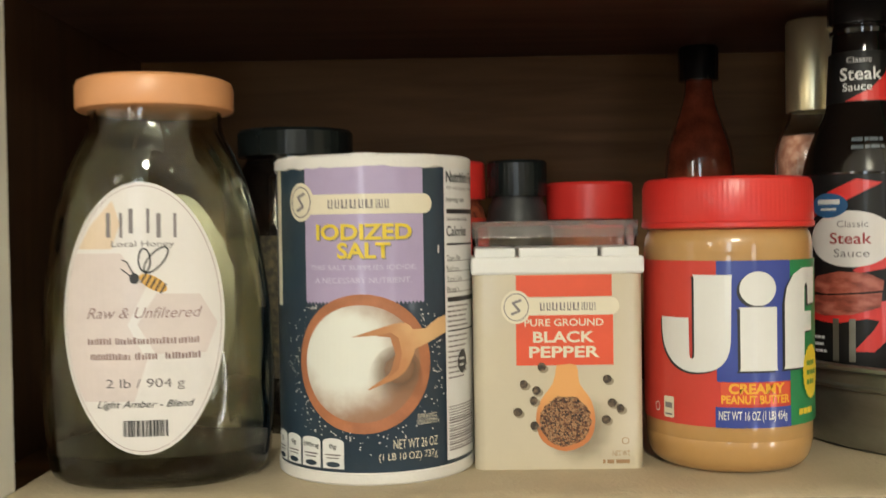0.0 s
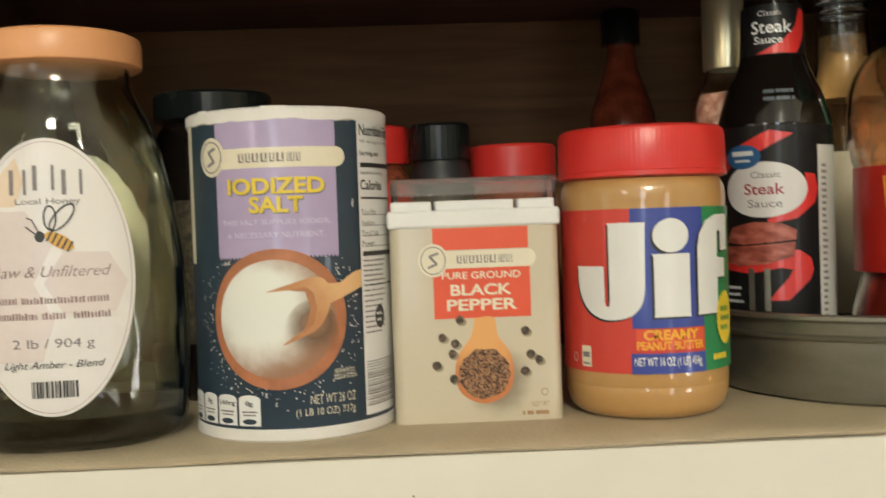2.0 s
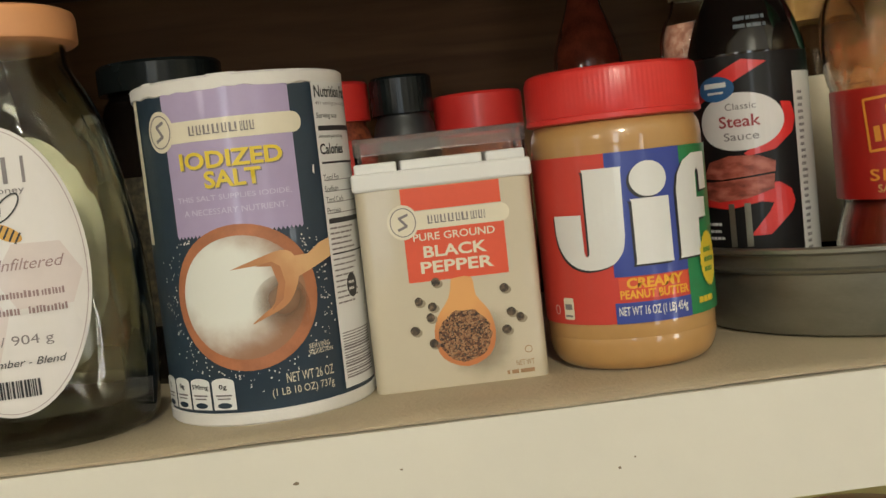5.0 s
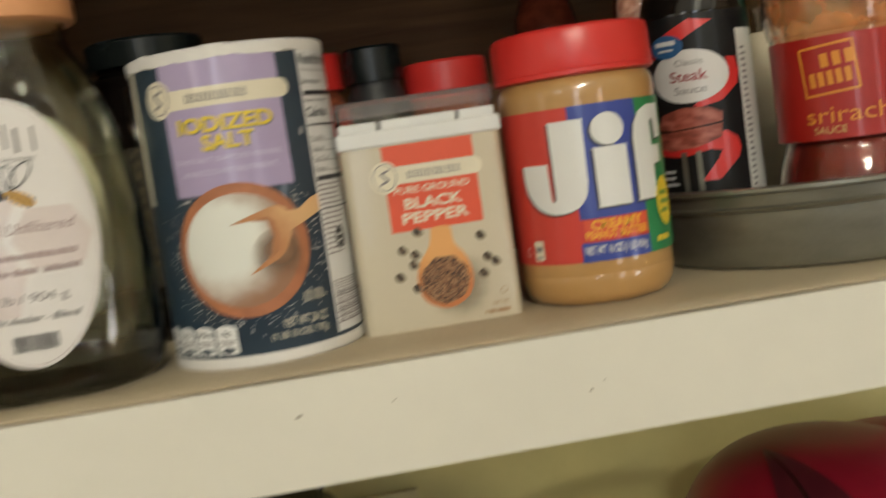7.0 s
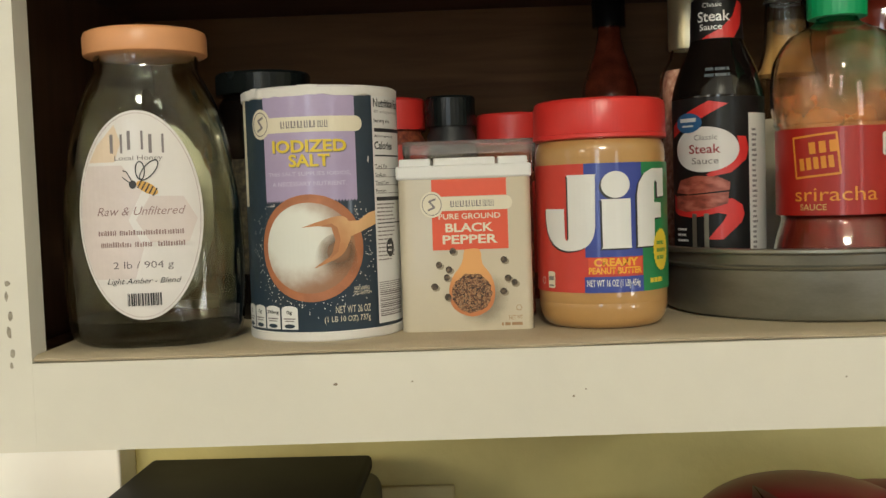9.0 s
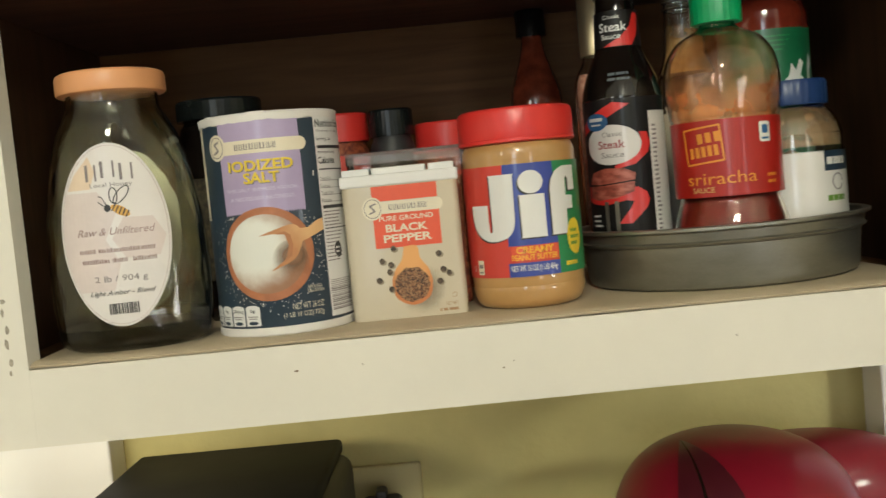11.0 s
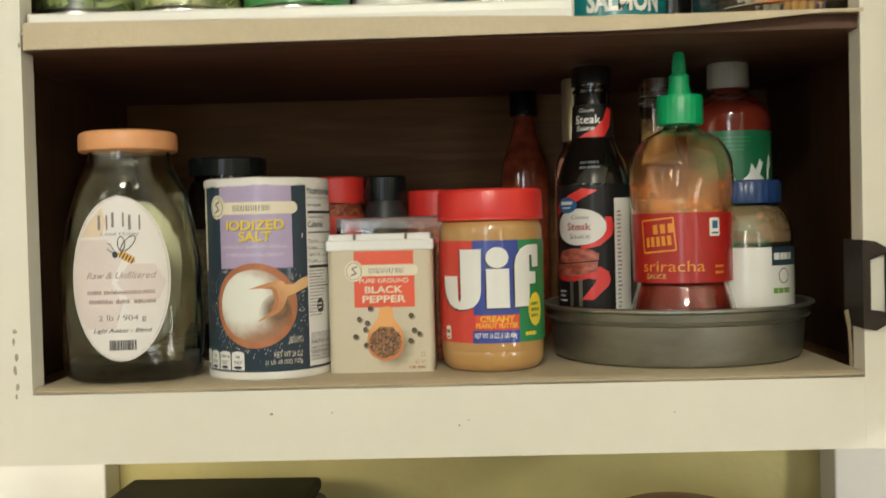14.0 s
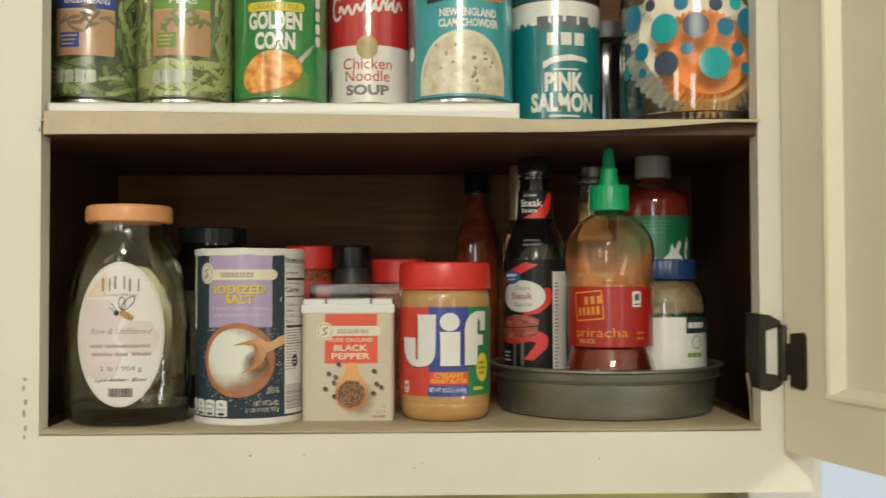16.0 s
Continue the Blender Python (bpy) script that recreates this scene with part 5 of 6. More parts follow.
spice_jar(0.0880, 0.150, 0.0300, 0.0295, 0.138, 0.1400, 0.1535, dark_glass, black_plastic, "dark glass jar with a wide black lid behind the honey", "wide black lid", 40, (0.03, 0.10, spice_dark))
spice_jar(0.1655, 0.205, 0.0225, 0.0222, 0.116, 0.1185, 0.1395, spice_red, red_lid, "small spice jar with a bright red cap", "red plastic cap", 0, (0.02, 0.108, red_print))
spice_jar(0.2052, 0.196, 0.0172, 0.0166, 0.117, 0.1195, 0.1395, black_soft, black_plastic, "slim spice jar with a black ribbed cap", "black ribbed cap", 36)
spice_jar(0.2470, 0.206, 0.0245, 0.0245, 0.104, 0.1065, 0.1270, spice_red, red_lid, "round spice jar with a red cap", "red plastic cap", 0, (0.02, 0.09, red_print))

box = thing("clear_spice_box", pose(0.2155, 0.090, 0.0, 0, 0, -0.5), "spice box with a clear plastic lid behind the pepper tin", "spice box")
part("body", box_mesh(-0.0360, 0.0360, 0.0015, 0.0545, FL, 0.086, 0.003), spice_red, box)
lid_out = box_mesh(-0.0378, 0.0378, 0.0, 0.0560, 0.080, 0.1045, 0.002)
lid_in = box_mesh(-0.0366, 0.0366, 0.0012, 0.0548, 0.0792, 0.1032, 0.0015)
me_tmp = bpy.data.meshes.new("tmp")
lid_in.to_mesh(me_tmp)
lid_in.free()
lid_out.from_mesh(me_tmp)
bpy.data.meshes.remove(me_tmp)
part("lid", lid_out, plastic_clear, box, "clear plastic lid")
part("lid_rim", box_mesh(-0.0381, 0.0381, -0.0010, 0.0008, 0.0975, 0.1052, 0.0008), frosted, box, "frosted plastic lid edge")

hot = thing("hot_sauce_bottle", pose(0.3225, 0.258, 0.0), "slender red hot sauce bottle with a dark cap at the back", "bottle")
part("body", lathe([(0, FL)] + smooth_profile([(0.0205, FL), (0.0215, FL + 0.004), (0.0212, 0.05), (0.0213, 0.122), (0.0210, 0.140), (0.0190, 0.152), (0.0148, 0.164), (0.0110, 0.175), (0.0088, 0.185), (0.0084, 0.192)], 4) + [(0, 0.192)], 48), hot_red, hot, "glass full of red sauce", smooth=True)
part("cap", lathe([(0.0082, 0.1905), (0.0118, 0.1910), (0.0118, 0.2105), (0.0108, 0.2122), (0, 0.2125)], 72, ripple=18, depth=0.0004), black_gloss, hot, smooth=True)


# ---- the cake pan and the bottles in it ----
PX, PY = 0.4190, 0.1100
pan = thing("cake_pan", pose(PX, PY, 0.0), "round grey metal cake pan holding sauce bottles", "cake pan")
part("bowl", lathe([(0, FL), (0.0830, FL), (0.0862, 0.0036), (0.0874, 0.0070), (0.0896, 0.0292), (0.0922, 0.0302), (0.0928, 0.0314), (0.0916, 0.0324), (0.0924, 0.0380), (0.0902, 0.0382), (0.0886, 0.0324), (0.0858, 0.0070), (0.0838, 0.0046), (0, 0.0046)], 96), pan_steel, pan, smooth=True)
part("rim", lathe([(0.0900, 0.0380), (0.0934, 0.0376), (0.0958, 0.0388), (0.0958, 0.0404), (0.0938, 0.0411), (0.0906, 0.0404), (0.0900, 0.0380)], 96), pan_steel, pan, "rolled rim", smooth=True)
IN = 0.0017


def steak_bottle():
    bot = thing("steak_sauce_bottle", pose(0.3622, 0.1070, IN), "dark steak sauce bottle with a black and red label", "bottle")
    R = 0.0262
    prof = smooth_profile([(0.0240, FL), (0.0265, 0.0055), (R, 0.010), (R, 0.112), (0.0262, 0.124), (0.0225, 0.138), (0.0172, 0.150), (0.0148, 0.158), (0.0136, 0.172), (0.0124, 0.188), (0.0122, 0.195)], 4)
    part("glass_body", lathe([(0, FL)] + prof + [(0, 0.195)], 64), dark_glass, bot, "dark glass full of brown sauce", smooth=True)
    part("cap", lathe([(0.0115, 0.1925), (0.0142, 0.1930), (0.0142, 0.2055), (0.0130, 0.2072), (0, 0.2074)], 80, ripple=20, depth=0.0003), black_gloss, bot, "black screw cap", smooth=True)
    part("collar", lathe([(0.0120, 0.1880), (0.0136, 0.1884), (0.0138, 0.1905), (0.0120, 0.1912)], 48), dark_glass, bot, smooth=True)
    body_on = on_cylinder(R)

    def on(s, z, lift):
        return body_on(s - 0.0016, z, lift)

    def shoulder(s, z, lift):
        r = next(a + (c - a) * (z - b) / (d - b) for (a, b), (c, d) in zip(prof, prof[1:]) if b <= z <= d) + lift
        return (r * math.sin(s / 0.022), -r * math.cos(s / 0.022), z)
    rule_lines(shoulder, -0.0120, 0.0060, 0.1330, 0.1400, 2, slate_print, bot, 0.0004, 0.5, 8)
    lab = wrap("label", on, -0.042, 0.0300, 0.020, 0.1225, steak_label, bot, 0.0002, "black label with red swooshes")
    sw = [[(-0.0370, 0.1075), (-0.0230, 0.1145), (-0.0100, 0.1204), (0.0006, 0.1184), (-0.0070, 0.1146), (-0.0170, 0.1094), (-0.0370, 0.1005)],
          [(0.0053, 0.1002), (0.0105, 0.0998), (0.0123, 0.0930), (0.0104, 0.0868), (0.0016, 0.0798), (-0.0100, 0.0776), (-0.0120, 0.0790), (0.0010, 0.0868), (0.0068, 0.0930)],
          [(-0.0370, 0.0680), (-0.0320, 0.0655), (-0.0200, 0.0640), (0.0021, 0.0652), (0.0076, 0.0615), (0.0090, 0.0562), (0.0072, 0.0518), (-0.0032, 0.0422), (-0.0118, 0.0422), (-0.0030, 0.0525), (-0.0010, 0.0562), (-0.0060, 0.0572), (-0.0200, 0.0545), (-0.0320, 0.0560), (-0.0370, 0.0580)]]
    print_on("swoosh", sw, on, swoosh_red, lab, 0.0005, "red swooshes")
    ov = print_on("name_oval", [oval(-0.0128, 0.0932, 0.0192, 0.0128, 44)], on, paper_grey, lab, 0.0008)
    write_on("Classic", -0.0120, 0.1000, 0.0030, on, ink_grey, ov, 0.0010, 0.0130)
    write_on("Steak", -0.0128, 0.0935, 0.0052, on, steak_ink, ov, 0.0010, 0.0178, bold=0.012)
    write_on("Sauce", -0.0125, 0.0868, 0.0036, on, ink_grey, ov, 0.0010, 0.0150)
    bl = print_on("brand_badge", [oval(-0.0222, 0.1085, 0.0086, 0.0056, 28)], on, badge_blue, lab, 0.0012, "blue oval badge")
    print_on("brand_print", [rect(-0.0275, -0.0170, 0.1090, 0.1112), rect(-0.0260, -0.0185, 0.1062, 0.1072)], on, pure_white, bl, 0.0014)
    m1 = [(-0.0330, 0.0690), (-0.0290, 0.0760), (-0.0180, 0.0785), (-0.0060, 0.0778), (0.0010, 0.0745), (0.0005, 0.0700), (-0.0100, 0.0690), (-0.0230, 0.0680)]
    m2 = [(-0.0335, 0.0600), (-0.0330, 0.0672), (-0.0200, 0.0675), (-0.0060, 0.0685), (0.0002, 0.0690), (-0.0005, 0.0625), (-0.0120, 0.0590), (-0.0250, 0.0580)]
    print_on("meat_picture", [m1, m2], on, meat, lab, 0.0009, "picture of sliced meat")
    print_on("fork", [rect(-0.0205, -0.0178, 0.0375, 0.0570), rect(-0.0135, -0.0108, 0.0375, 0.0570)], on, pan_steel, lab, 0.0011)
    rule_lines(on, -0.0335, -0.0215, 0.0400, 0.0495, 3, pure_white, lab, 0.0006, 0.4, 3)
    side = wrap("side_panel", on, 0.0125, 0.0300, 0.020, 0.1130, soup_white, bot, 0.0004, "white printed side panel")
    rule_lines(on, 0.0145, 0.0185, 0.030, 0.105, 26, ink_grey, side, 0.0006, 0.45, 9)
    nbm = lathe([(0.0149, 0.1560), (0.0152, 0.1562), (0.0140, 0.1795), (0.0137, 0.1797)], 56)
    neck = part("neck_label", nbm, steak_label, bot, smooth=True)

    def nk(s, z, lift):
        r = 0.0152 - (z - 0.1562) / 0.0233 * 0.0012 + lift
        return (r * math.sin(s / 0.0146), -r * math.cos(s / 0.0146), z)
    print_on("swoosh", [[(-0.0120, 0.1565), (0.0060, 0.1565), (0.0115, 0.1640), (0.0150, 0.1760), (0.0100, 0.1780), (0.0060, 0.1690), (-0.0010, 0.1620)]], nk, swoosh_red, neck, 0.0003)
    write_on("Classic", -0.0060, 0.1755, 0.0026, nk, pure_white, neck, 0.0006, 0.0110)
    write_on("Steak", -0.0052, 0.1690, 0.0060, nk, pure_white, neck, 0.0006, 0.0185, bold=0.012)
    write_on("Sauce", -0.0068, 0.1630, 0.0036, nk, pure_white, neck, 0.0006, 0.0125, bold=0.01)


def chilli_bottle():
    bot = thing("sriracha_bottle", pose(0.4150, 0.0608, IN), "nearly empty clear sriracha bottle with a green pointed cap", "bottle")
    keys = [(0.0300, FL), (0.0335, 0.006), (0.0346, 0.015), (0.0346, 0.034), (0.0325, 0.045), (0.0302, 0.0525), (0.0314, 0.0560), (0.0323, 0.060), (0.0323, 0.099), (0.0333, 0.104), (0.0352, 0.114), (0.0357, 0.125), (0.0336, 0.138), (0.0265, 0.149), (0.0180, 0.1545), (0.0115, 0.158), (0.0102, 0.164)]
    prof = smooth_profile(keys, 4)
    # Shallow flutes run down the shoulder.
    bm = lathe(shell(prof, 0.0011, 0.0050), 72)
    for v in bm.verts:
        if 0.104 < v.co.z < 0.152:
            a = math.atan2(v.co.x, -v.co.y)
            k = 1 - 0.026 * (0.5 + 0.5 * math.cos(10 * a)) * math.sin((v.co.z - 0.104) / 0.048 * math.pi)
            v.co.x, v.co.y = v.co.x * k, v.co.y * k
    part("bottle_body", bm, stained_plastic, bot, "clear plastic with dried sauce inside", smooth=True)
    low = [(r - 0.0018, z) for r, z in prof if 0.0065 < z < 0.060]
    part("sauce", lathe([(0, 0.0055)] + [(low[0][0] - 0.003, 0.0055)] + low + [(0, 0.060)], 64), sriracha_red, bot, "dark red chilli sauce", smooth=True)
    film = [(r - 0.0018, z) for r, z in prof if 0.060 < z < 0.152]
    part("residue", lathe(film, 64), sauce_film, bot, "dried orange sauce film", smooth=True)
    cap = lathe([(0.0100, 0.1600), (0.0150, 0.1602), (0.0152, 0.1620), (0.0152, 0.1775), (0.0145, 0.1795), (0.0078, 0.1800), (0.0074, 0.1812), (0.0062, 0.1890), (0.0064, 0.1902), (0.0066, 0.1922), (0.0060, 0.1934), (0.0046, 0.1944), (0.0042, 0.2010), (0.0034, 0.2072), (0.0024, 0.2090), (0, 0.2096)], 96, ripple=24, depth=0.00025)
    part("cap", cap, green_cap, bot, "green ribbed squeeze cap", smooth=True)
    on = on_cylinder(0.0325)
    lab = wrap("label", on, -0.085, 0.085, 0.0555, 0.1010, chilli_label, bot, 0.0003, "crimson label with yellow print")
    sq = turned(rect(-0.0345, -0.0115, 0.0760, 0.0970), -0.023, 0.0865, 5)
    print_on("brand_frame", stroke(sq + sq[:1], 0.0011), on, amber_ink, lab, 0.0006, "yellow square frame")
    marks = [turned(rect(-0.0310 + 0.0052 * k, -0.0276 + 0.0052 * k, 0.0875, 0.0935), -0.023, 0.0865, 5) for k in range(1, 4)] + [turned(rect(-0.0318 + 0.0038 * k, -0.0292 + 0.0038 * k, 0.0795, 0.0858), -0.023, 0.0865, 5) for k in range(5)]
    print_on("brand_print", marks, on, amber_ink, lab, 0.0006)
    write_on("sriracha", -0.0135, 0.0665, 0.0072, on, amber_ink, lab, 0.0006, 0.0420)
    write_on("SAUCE", -0.0245, 0.0598, 0.0032, on, sand_print, lab, 0.0006, 0.0140, bold=0.01)
    rule_lines(on, 0.0150, 0.0255, 0.0600, 0.0680, 2, amber_ink, lab, 0.0006, 0.45, 3)
    tab = print_on("fact_tab", [round_rect(0.0110, 0.0190, 0.0855, 0.0975, 0.0014)], on, soup_white, lab, 0.0006)
    print_on("fact_mark", [rect(0.0130, 0.0172, 0.0905, 0.0955), rect(0.0125, 0.0178, 0.0870, 0.0882)], on, badge_blue, tab, 0.0008)


def chilli_bottle_behind():
    R = 0.0300
    bot = thing("chilli_sauce_bottle", pose(0.4670, 0.1345, IN), "red chilli sauce bottle with a white cap and green label", "bottle")
    prof = smooth_profile([(0.0270, FL), (0.0295, 0.006), (R, 0.012), (R, 0.160), (0.0296, 0.166), (0.0290, 0.168), (0.0297, 0.171), (0.0275, 0.178), (0.0190, 0.185), (0.0125, 0.1890), (0.0115, 0.196)], 4)
    part("body", lathe([(0, FL)] + prof + [(0, 0.196)], 64), thin_chilli, bot, "red sauce in clear plastic", smooth=True)
    part("cap", lathe([(0.0110, 0.1925), (0.0145, 0.1928), (0.0148, 0.1945), (0.0146, 0.2105), (0.0130, 0.2118), (0, 0.2120)], 96, ripple=24, depth=0.0004), milky_cap, bot, "white ribbed screw cap", smooth=True)
    on = on_cylinder(R)
    lab = wrap("label", on, -0.060, 0.060, 0.060, 0.1595, deep_green, bot, 0.0003, "green label with white drawing")
    print_on("white_drawing", [[(0.0040, 0.110), (0.0180, 0.112), (0.0200, 0.124), (0.0150, 0.128), (0.0185, 0.136), (0.0150, 0.139), (0.0115, 0.131), (0.0080, 0.136), (0.0060, 0.128), (0.0015, 0.124)],
                               [(0.0220, 0.118), (0.0262, 0.120), (0.0250, 0.130), (0.0282, 0.136), (0.0255, 0.143), (0.0225, 0.134)]], on, pure_white, lab, 0.0006)
    rule_lines(on, -0.016, 0.010, 0.144, 0.156, 4, green_print, lab, 0.0006, 0.4, 6)


def garlic_jar():
    jar = thing("garlic_jar", pose(0.4655, 0.0910, IN), "clear jar of minced garlic with a navy lid", "jar")
    R = 0.0325
    prof = smooth_profile([(0.0295, FL), (0.0318, 0.0055), (R, 0.012), (R, 0.080), (0.0321, 0.088), (0.0298, 0.096), (0.0255, 0.1025), (0.0220, 0.1055), (0.0215, 0.110)], 4)
    part("glass_body", lathe(shell(prof, 0.0016, 0.0055), 64), glass, jar, "clear jar wall", smooth=True)
    fill = [(r - 0.0020, z) for r, z in prof if 0.0065 < z < 0.0800]
    part("minced_garlic", lathe([(0, 0.0060), (fill[0][0] - 0.002, 0.0060)] + fill + [(0, 0.0790)], 56), garlic, jar, "tan minced garlic", smooth=True)
    # Film added to darken the empty glass, like the dim cabinet behind it.
    film = [(r - 0.0021, z) for r, z in prof if 0.0770 < z < 0.105]
    part("residue", lathe(film, 48), garlic_jar_dimming, jar, "brown film that darkens the glass above the garlic", smooth=True)
    part("lid", lathe([(0.0200, 0.1065), (0.0240, 0.1067), (0.0244, 0.1080), (0.0244, 0.1205), (0.0232, 0.1225), (0, 0.1227)], 120, ripple=30, depth=0.0004), blue_cap, jar, "navy blue screw lid", smooth=True)
    on = on_cylinder(R)
    lab = wrap("label", on, -0.050, 0.042, 0.020, 0.0765, soup_white, jar, 0.0003, "white paper label")
    wrap("navy_panel", on, 0.0090, 0.042, 0.0640, 0.0765, navy, lab, 0.0005)
    rule_lines(on, 0.0105, 0.028, 0.0665, 0.0740, 1, soup_white, lab, 0.0008, 0.6, 2)
    print_on("printed_ring", stroke(oval(0.0190, 0.0570, 0.0045, 0.0050, 18), 0.0008), on, ink_grey, lab, 0.0006)
    rule_lines(on, 0.0100, 0.028, 0.0440, 0.0500, 1, leaf_green, lab, 0.0006, 0.6, 5)


def amber_bottle():
    bot = thing("sauce_bottle", pose(0.4185, 0.1560, IN), "clear glass sauce bottle with dark contents and a narrow neck", "bottle")
    prof = smooth_profile([(0.0255, FL), (0.0275, 0.006), (0.0275, 0.114), (0.0262, 0.124), (0.0212, 0.137), (0.0162, 0.149), (0.0142, 0.160), (0.0132, 0.178), (0.0122, 0.196)], 4)
    part("glass_body", lathe(shell(prof, 0.0016, 0.0055), 56), glass, bot, "clear glass", smooth=True)
    fill = [(r - 0.0020, z) for r, z in prof if 0.0065 < z < 0.138]
    part("sauce", lathe([(0, 0.0060), (fill[0][0] - 0.002, 0.0060)] + fill + [(0, 0.138)], 48), amber_sauce, bot, "dark brown sauce", smooth=True)
    film = [(r - 0.0019, z) for r, z in prof if 0.1380 < z < 0.178]
    part("residue", lathe(film, 48), neck_film, bot, "amber film of sauce in the neck", smooth=True)
    wrap("label", on_cylinder(0.0275), -0.030, 0.030, 0.030, 0.1120, cream_label, bot, 0.0003, "cream paper label")
    for z in (0.1840, 0.1892):
        part("thread_ring", lathe([(0.0120, z), (0.0138, z + 0.0008), (0.0140, z + 0.0016), (0.0138, z + 0.0024), (0.0120, z + 0.0032)], 48), glass, bot, smooth=True)
    part("lip", lathe([(0.0118, 0.1960), (0.0136, 0.1965), (0.0138, 0.2020), (0.0128, 0.2040), (0.0105, 0.2042), (0.0100, 0.196)], 48), glass, bot, smooth=True)


def metal_cap_bottle():
    bot = thing("spice_grinder", pose(0.3590, 0.1640, IN), "glass spice grinder with a tall pale gold metal cap", "spice grinder")
    part("cap", lathe([(0.0110, 0.1590), (0.0126, 0.1592), (0.0128, 0.1605), (0.0128, 0.2055), (0.0120, 0.2070), (0, 0.2072)], 56), gold_metal, bot, "pale gold metal cap", smooth=True)
    prof = smooth_profile([(0.0175, FL), (0.0190, 0.006), (0.0190, 0.120), (0.0180, 0.142), (0.0125, 0.154), (0.0112, 0.161)], 4)
    part("glass_body", lathe(shell(prof, 0.0015, 0.0055), 48), glass, bot, "clear glass", smooth=True)
    fill = [(r - 0.0019, z) for r, z in prof if 0.0065 < z < 0.148]
    part("spice", lathe([(0, 0.0060), (fill[0][0] - 0.002, 0.0060)] + fill + [(0, 0.148)], 40), pink_salt, bot, smooth=True)


steak_bottle()
chilli_bottle()
chilli_bottle_behind()
garlic_jar()
amber_bottle()
metal_cap_bottle()


# ---- upper shelf ----
def tin_can(name, x, y, z, r, h, material, label, stacked=False):
    can = thing(name, pose(x, y, z), label, "can", "cans on the upper shelf")
    part("rim", lathe([(0, 0.0015), (r - 0.003, 0.0012), (r - 0.002, 0), (r - 0.0002, 0), (r + 0.0006, 0.0010), (r + 0.0006, 0.0028), (r - 0.0006, 0.0042), (r - 0.0012, 0.0060)], 56), tin, can, "bright tinplate rim", smooth=True)
    part("rim", lathe([(r - 0.0012, h - 0.0060), (r - 0.0006, h - 0.0042), (r + 0.0006, h - 0.0028), (r + 0.0006, h - 0.0010), (r - 0.0002, h), (r - 0.0018, h), (r - 0.003, h - 0.0035), (0, h - 0.0035)], 56), tin, can, "bright tinplate rim", smooth=True)
    part("label", lathe([(r - 0.0011, 0.0052), (r, 0.0054), (r, h - 0.0054), (r - 0.0011, h - 0.0052)], 64), material, can, smooth=True)
    return can


CY, CZ = 0.083, 0.2438


def vegetable_can(x, photo, panel_mat, words, label, photo_mat):
    R, H = 0.0372, 0.111
    can = tin_can("vegetable_can", x, CY, CZ, R, H, photo, label)
    body_on = on_cylinder(R)

    def on(s, z, lift):
        return body_on(s, z - 0.0085, lift)
    p = wrap("tan_panel", on, -0.0180, 0.0270, 0.0455, 0.1135, sand_print, can, 0.0003)
    wrap("lower_panel", on, -0.0180, 0.0270, 0.0455, 0.0800, tan_print, p, 0.0005)
    wrap("name_band", on, -0.0180, 0.0270, 0.0815, 0.1010, panel_mat, p, 0.0006)
    for k, w in enumerate(words):
        write_on(w, 0.0060, 0.0945 - 0.0068 * k, 0.0048, on, soup_white, p, 0.0008, min(0.034, 0.0052 * len(w)), bold=0.02)
    r = random.Random(len(words[0]))
    bits = [oval(0.0045 + r.gauss(0, 0.010), 0.0725 + r.gauss(0, 0.0035), 0.0052, 0.0015, 12, r.uniform(-70, 70)) for _ in range(16)]
    for k, bit in enumerate(bits):
        print_on("pod_print", [bit], on, photo_mat, p, 0.0008 + 0.00002 * k)
    q = print_on("small_box", [rect(-0.0145, 0.0010, 0.0515, 0.0630)], on, panel_mat, p, 0.0008)
    rule_lines(on, -0.0130, -0.0005, 0.0525, 0.0620, 3, sand_print, q, 0.0010, 0.4, 2)
    for k in range(4):
        print_on("fact_tab", [round_rect(-0.0185 + 0.0082 * k, -0.0115 + 0.0082 * k, 0.0245, 0.0345, 0.0016)], on, tab_grey, can, 0.0005)
    return can


def pods(can, R, H, count, mat_, seed, wide=0.0045):
    """Long curved bean pods in the label's photograph, either side of and below the panel."""
    r = random.Random(seed)
    lines = []
    for _ in range(count):
        s = r.choice((r.uniform(-0.052, -0.022), r.uniform(0.031, 0.052), r.uniform(-0.03, 0.045)))
        z = r.uniform(0.010, 0.030) if -0.022 < s < 0.031 else r.uniform(0.012, 0.1)
        a = r.uniform(-0.7, 0.7) if z < 0.034 else r.uniform(1.1, 2.0)
        l, c = r.uniform(0.010, 0.022), r.uniform(-0.8, 0.8)
        pts = [(s + l * t * math.cos(a + c * t), z + l * t * math.sin(a + c * t)) for t in (-1, -0.66, -0.33, 0, 0.33, 0.66, 1)]
        pts = [(p, min(max(q, 0.008), H - 0.008)) for p, q in pts]
        if any(-0.0205 < p < 0.0295 and q > 0.0345 for p, q in pts):
            continue
        lines += stroke(pts, wide * r.uniform(0.75, 1.2))
    print_on("pod_picture", lines, on_cylinder(R), mat_, can, 0.00012 + 0.00001 * seed)["kind"] = "stuff"


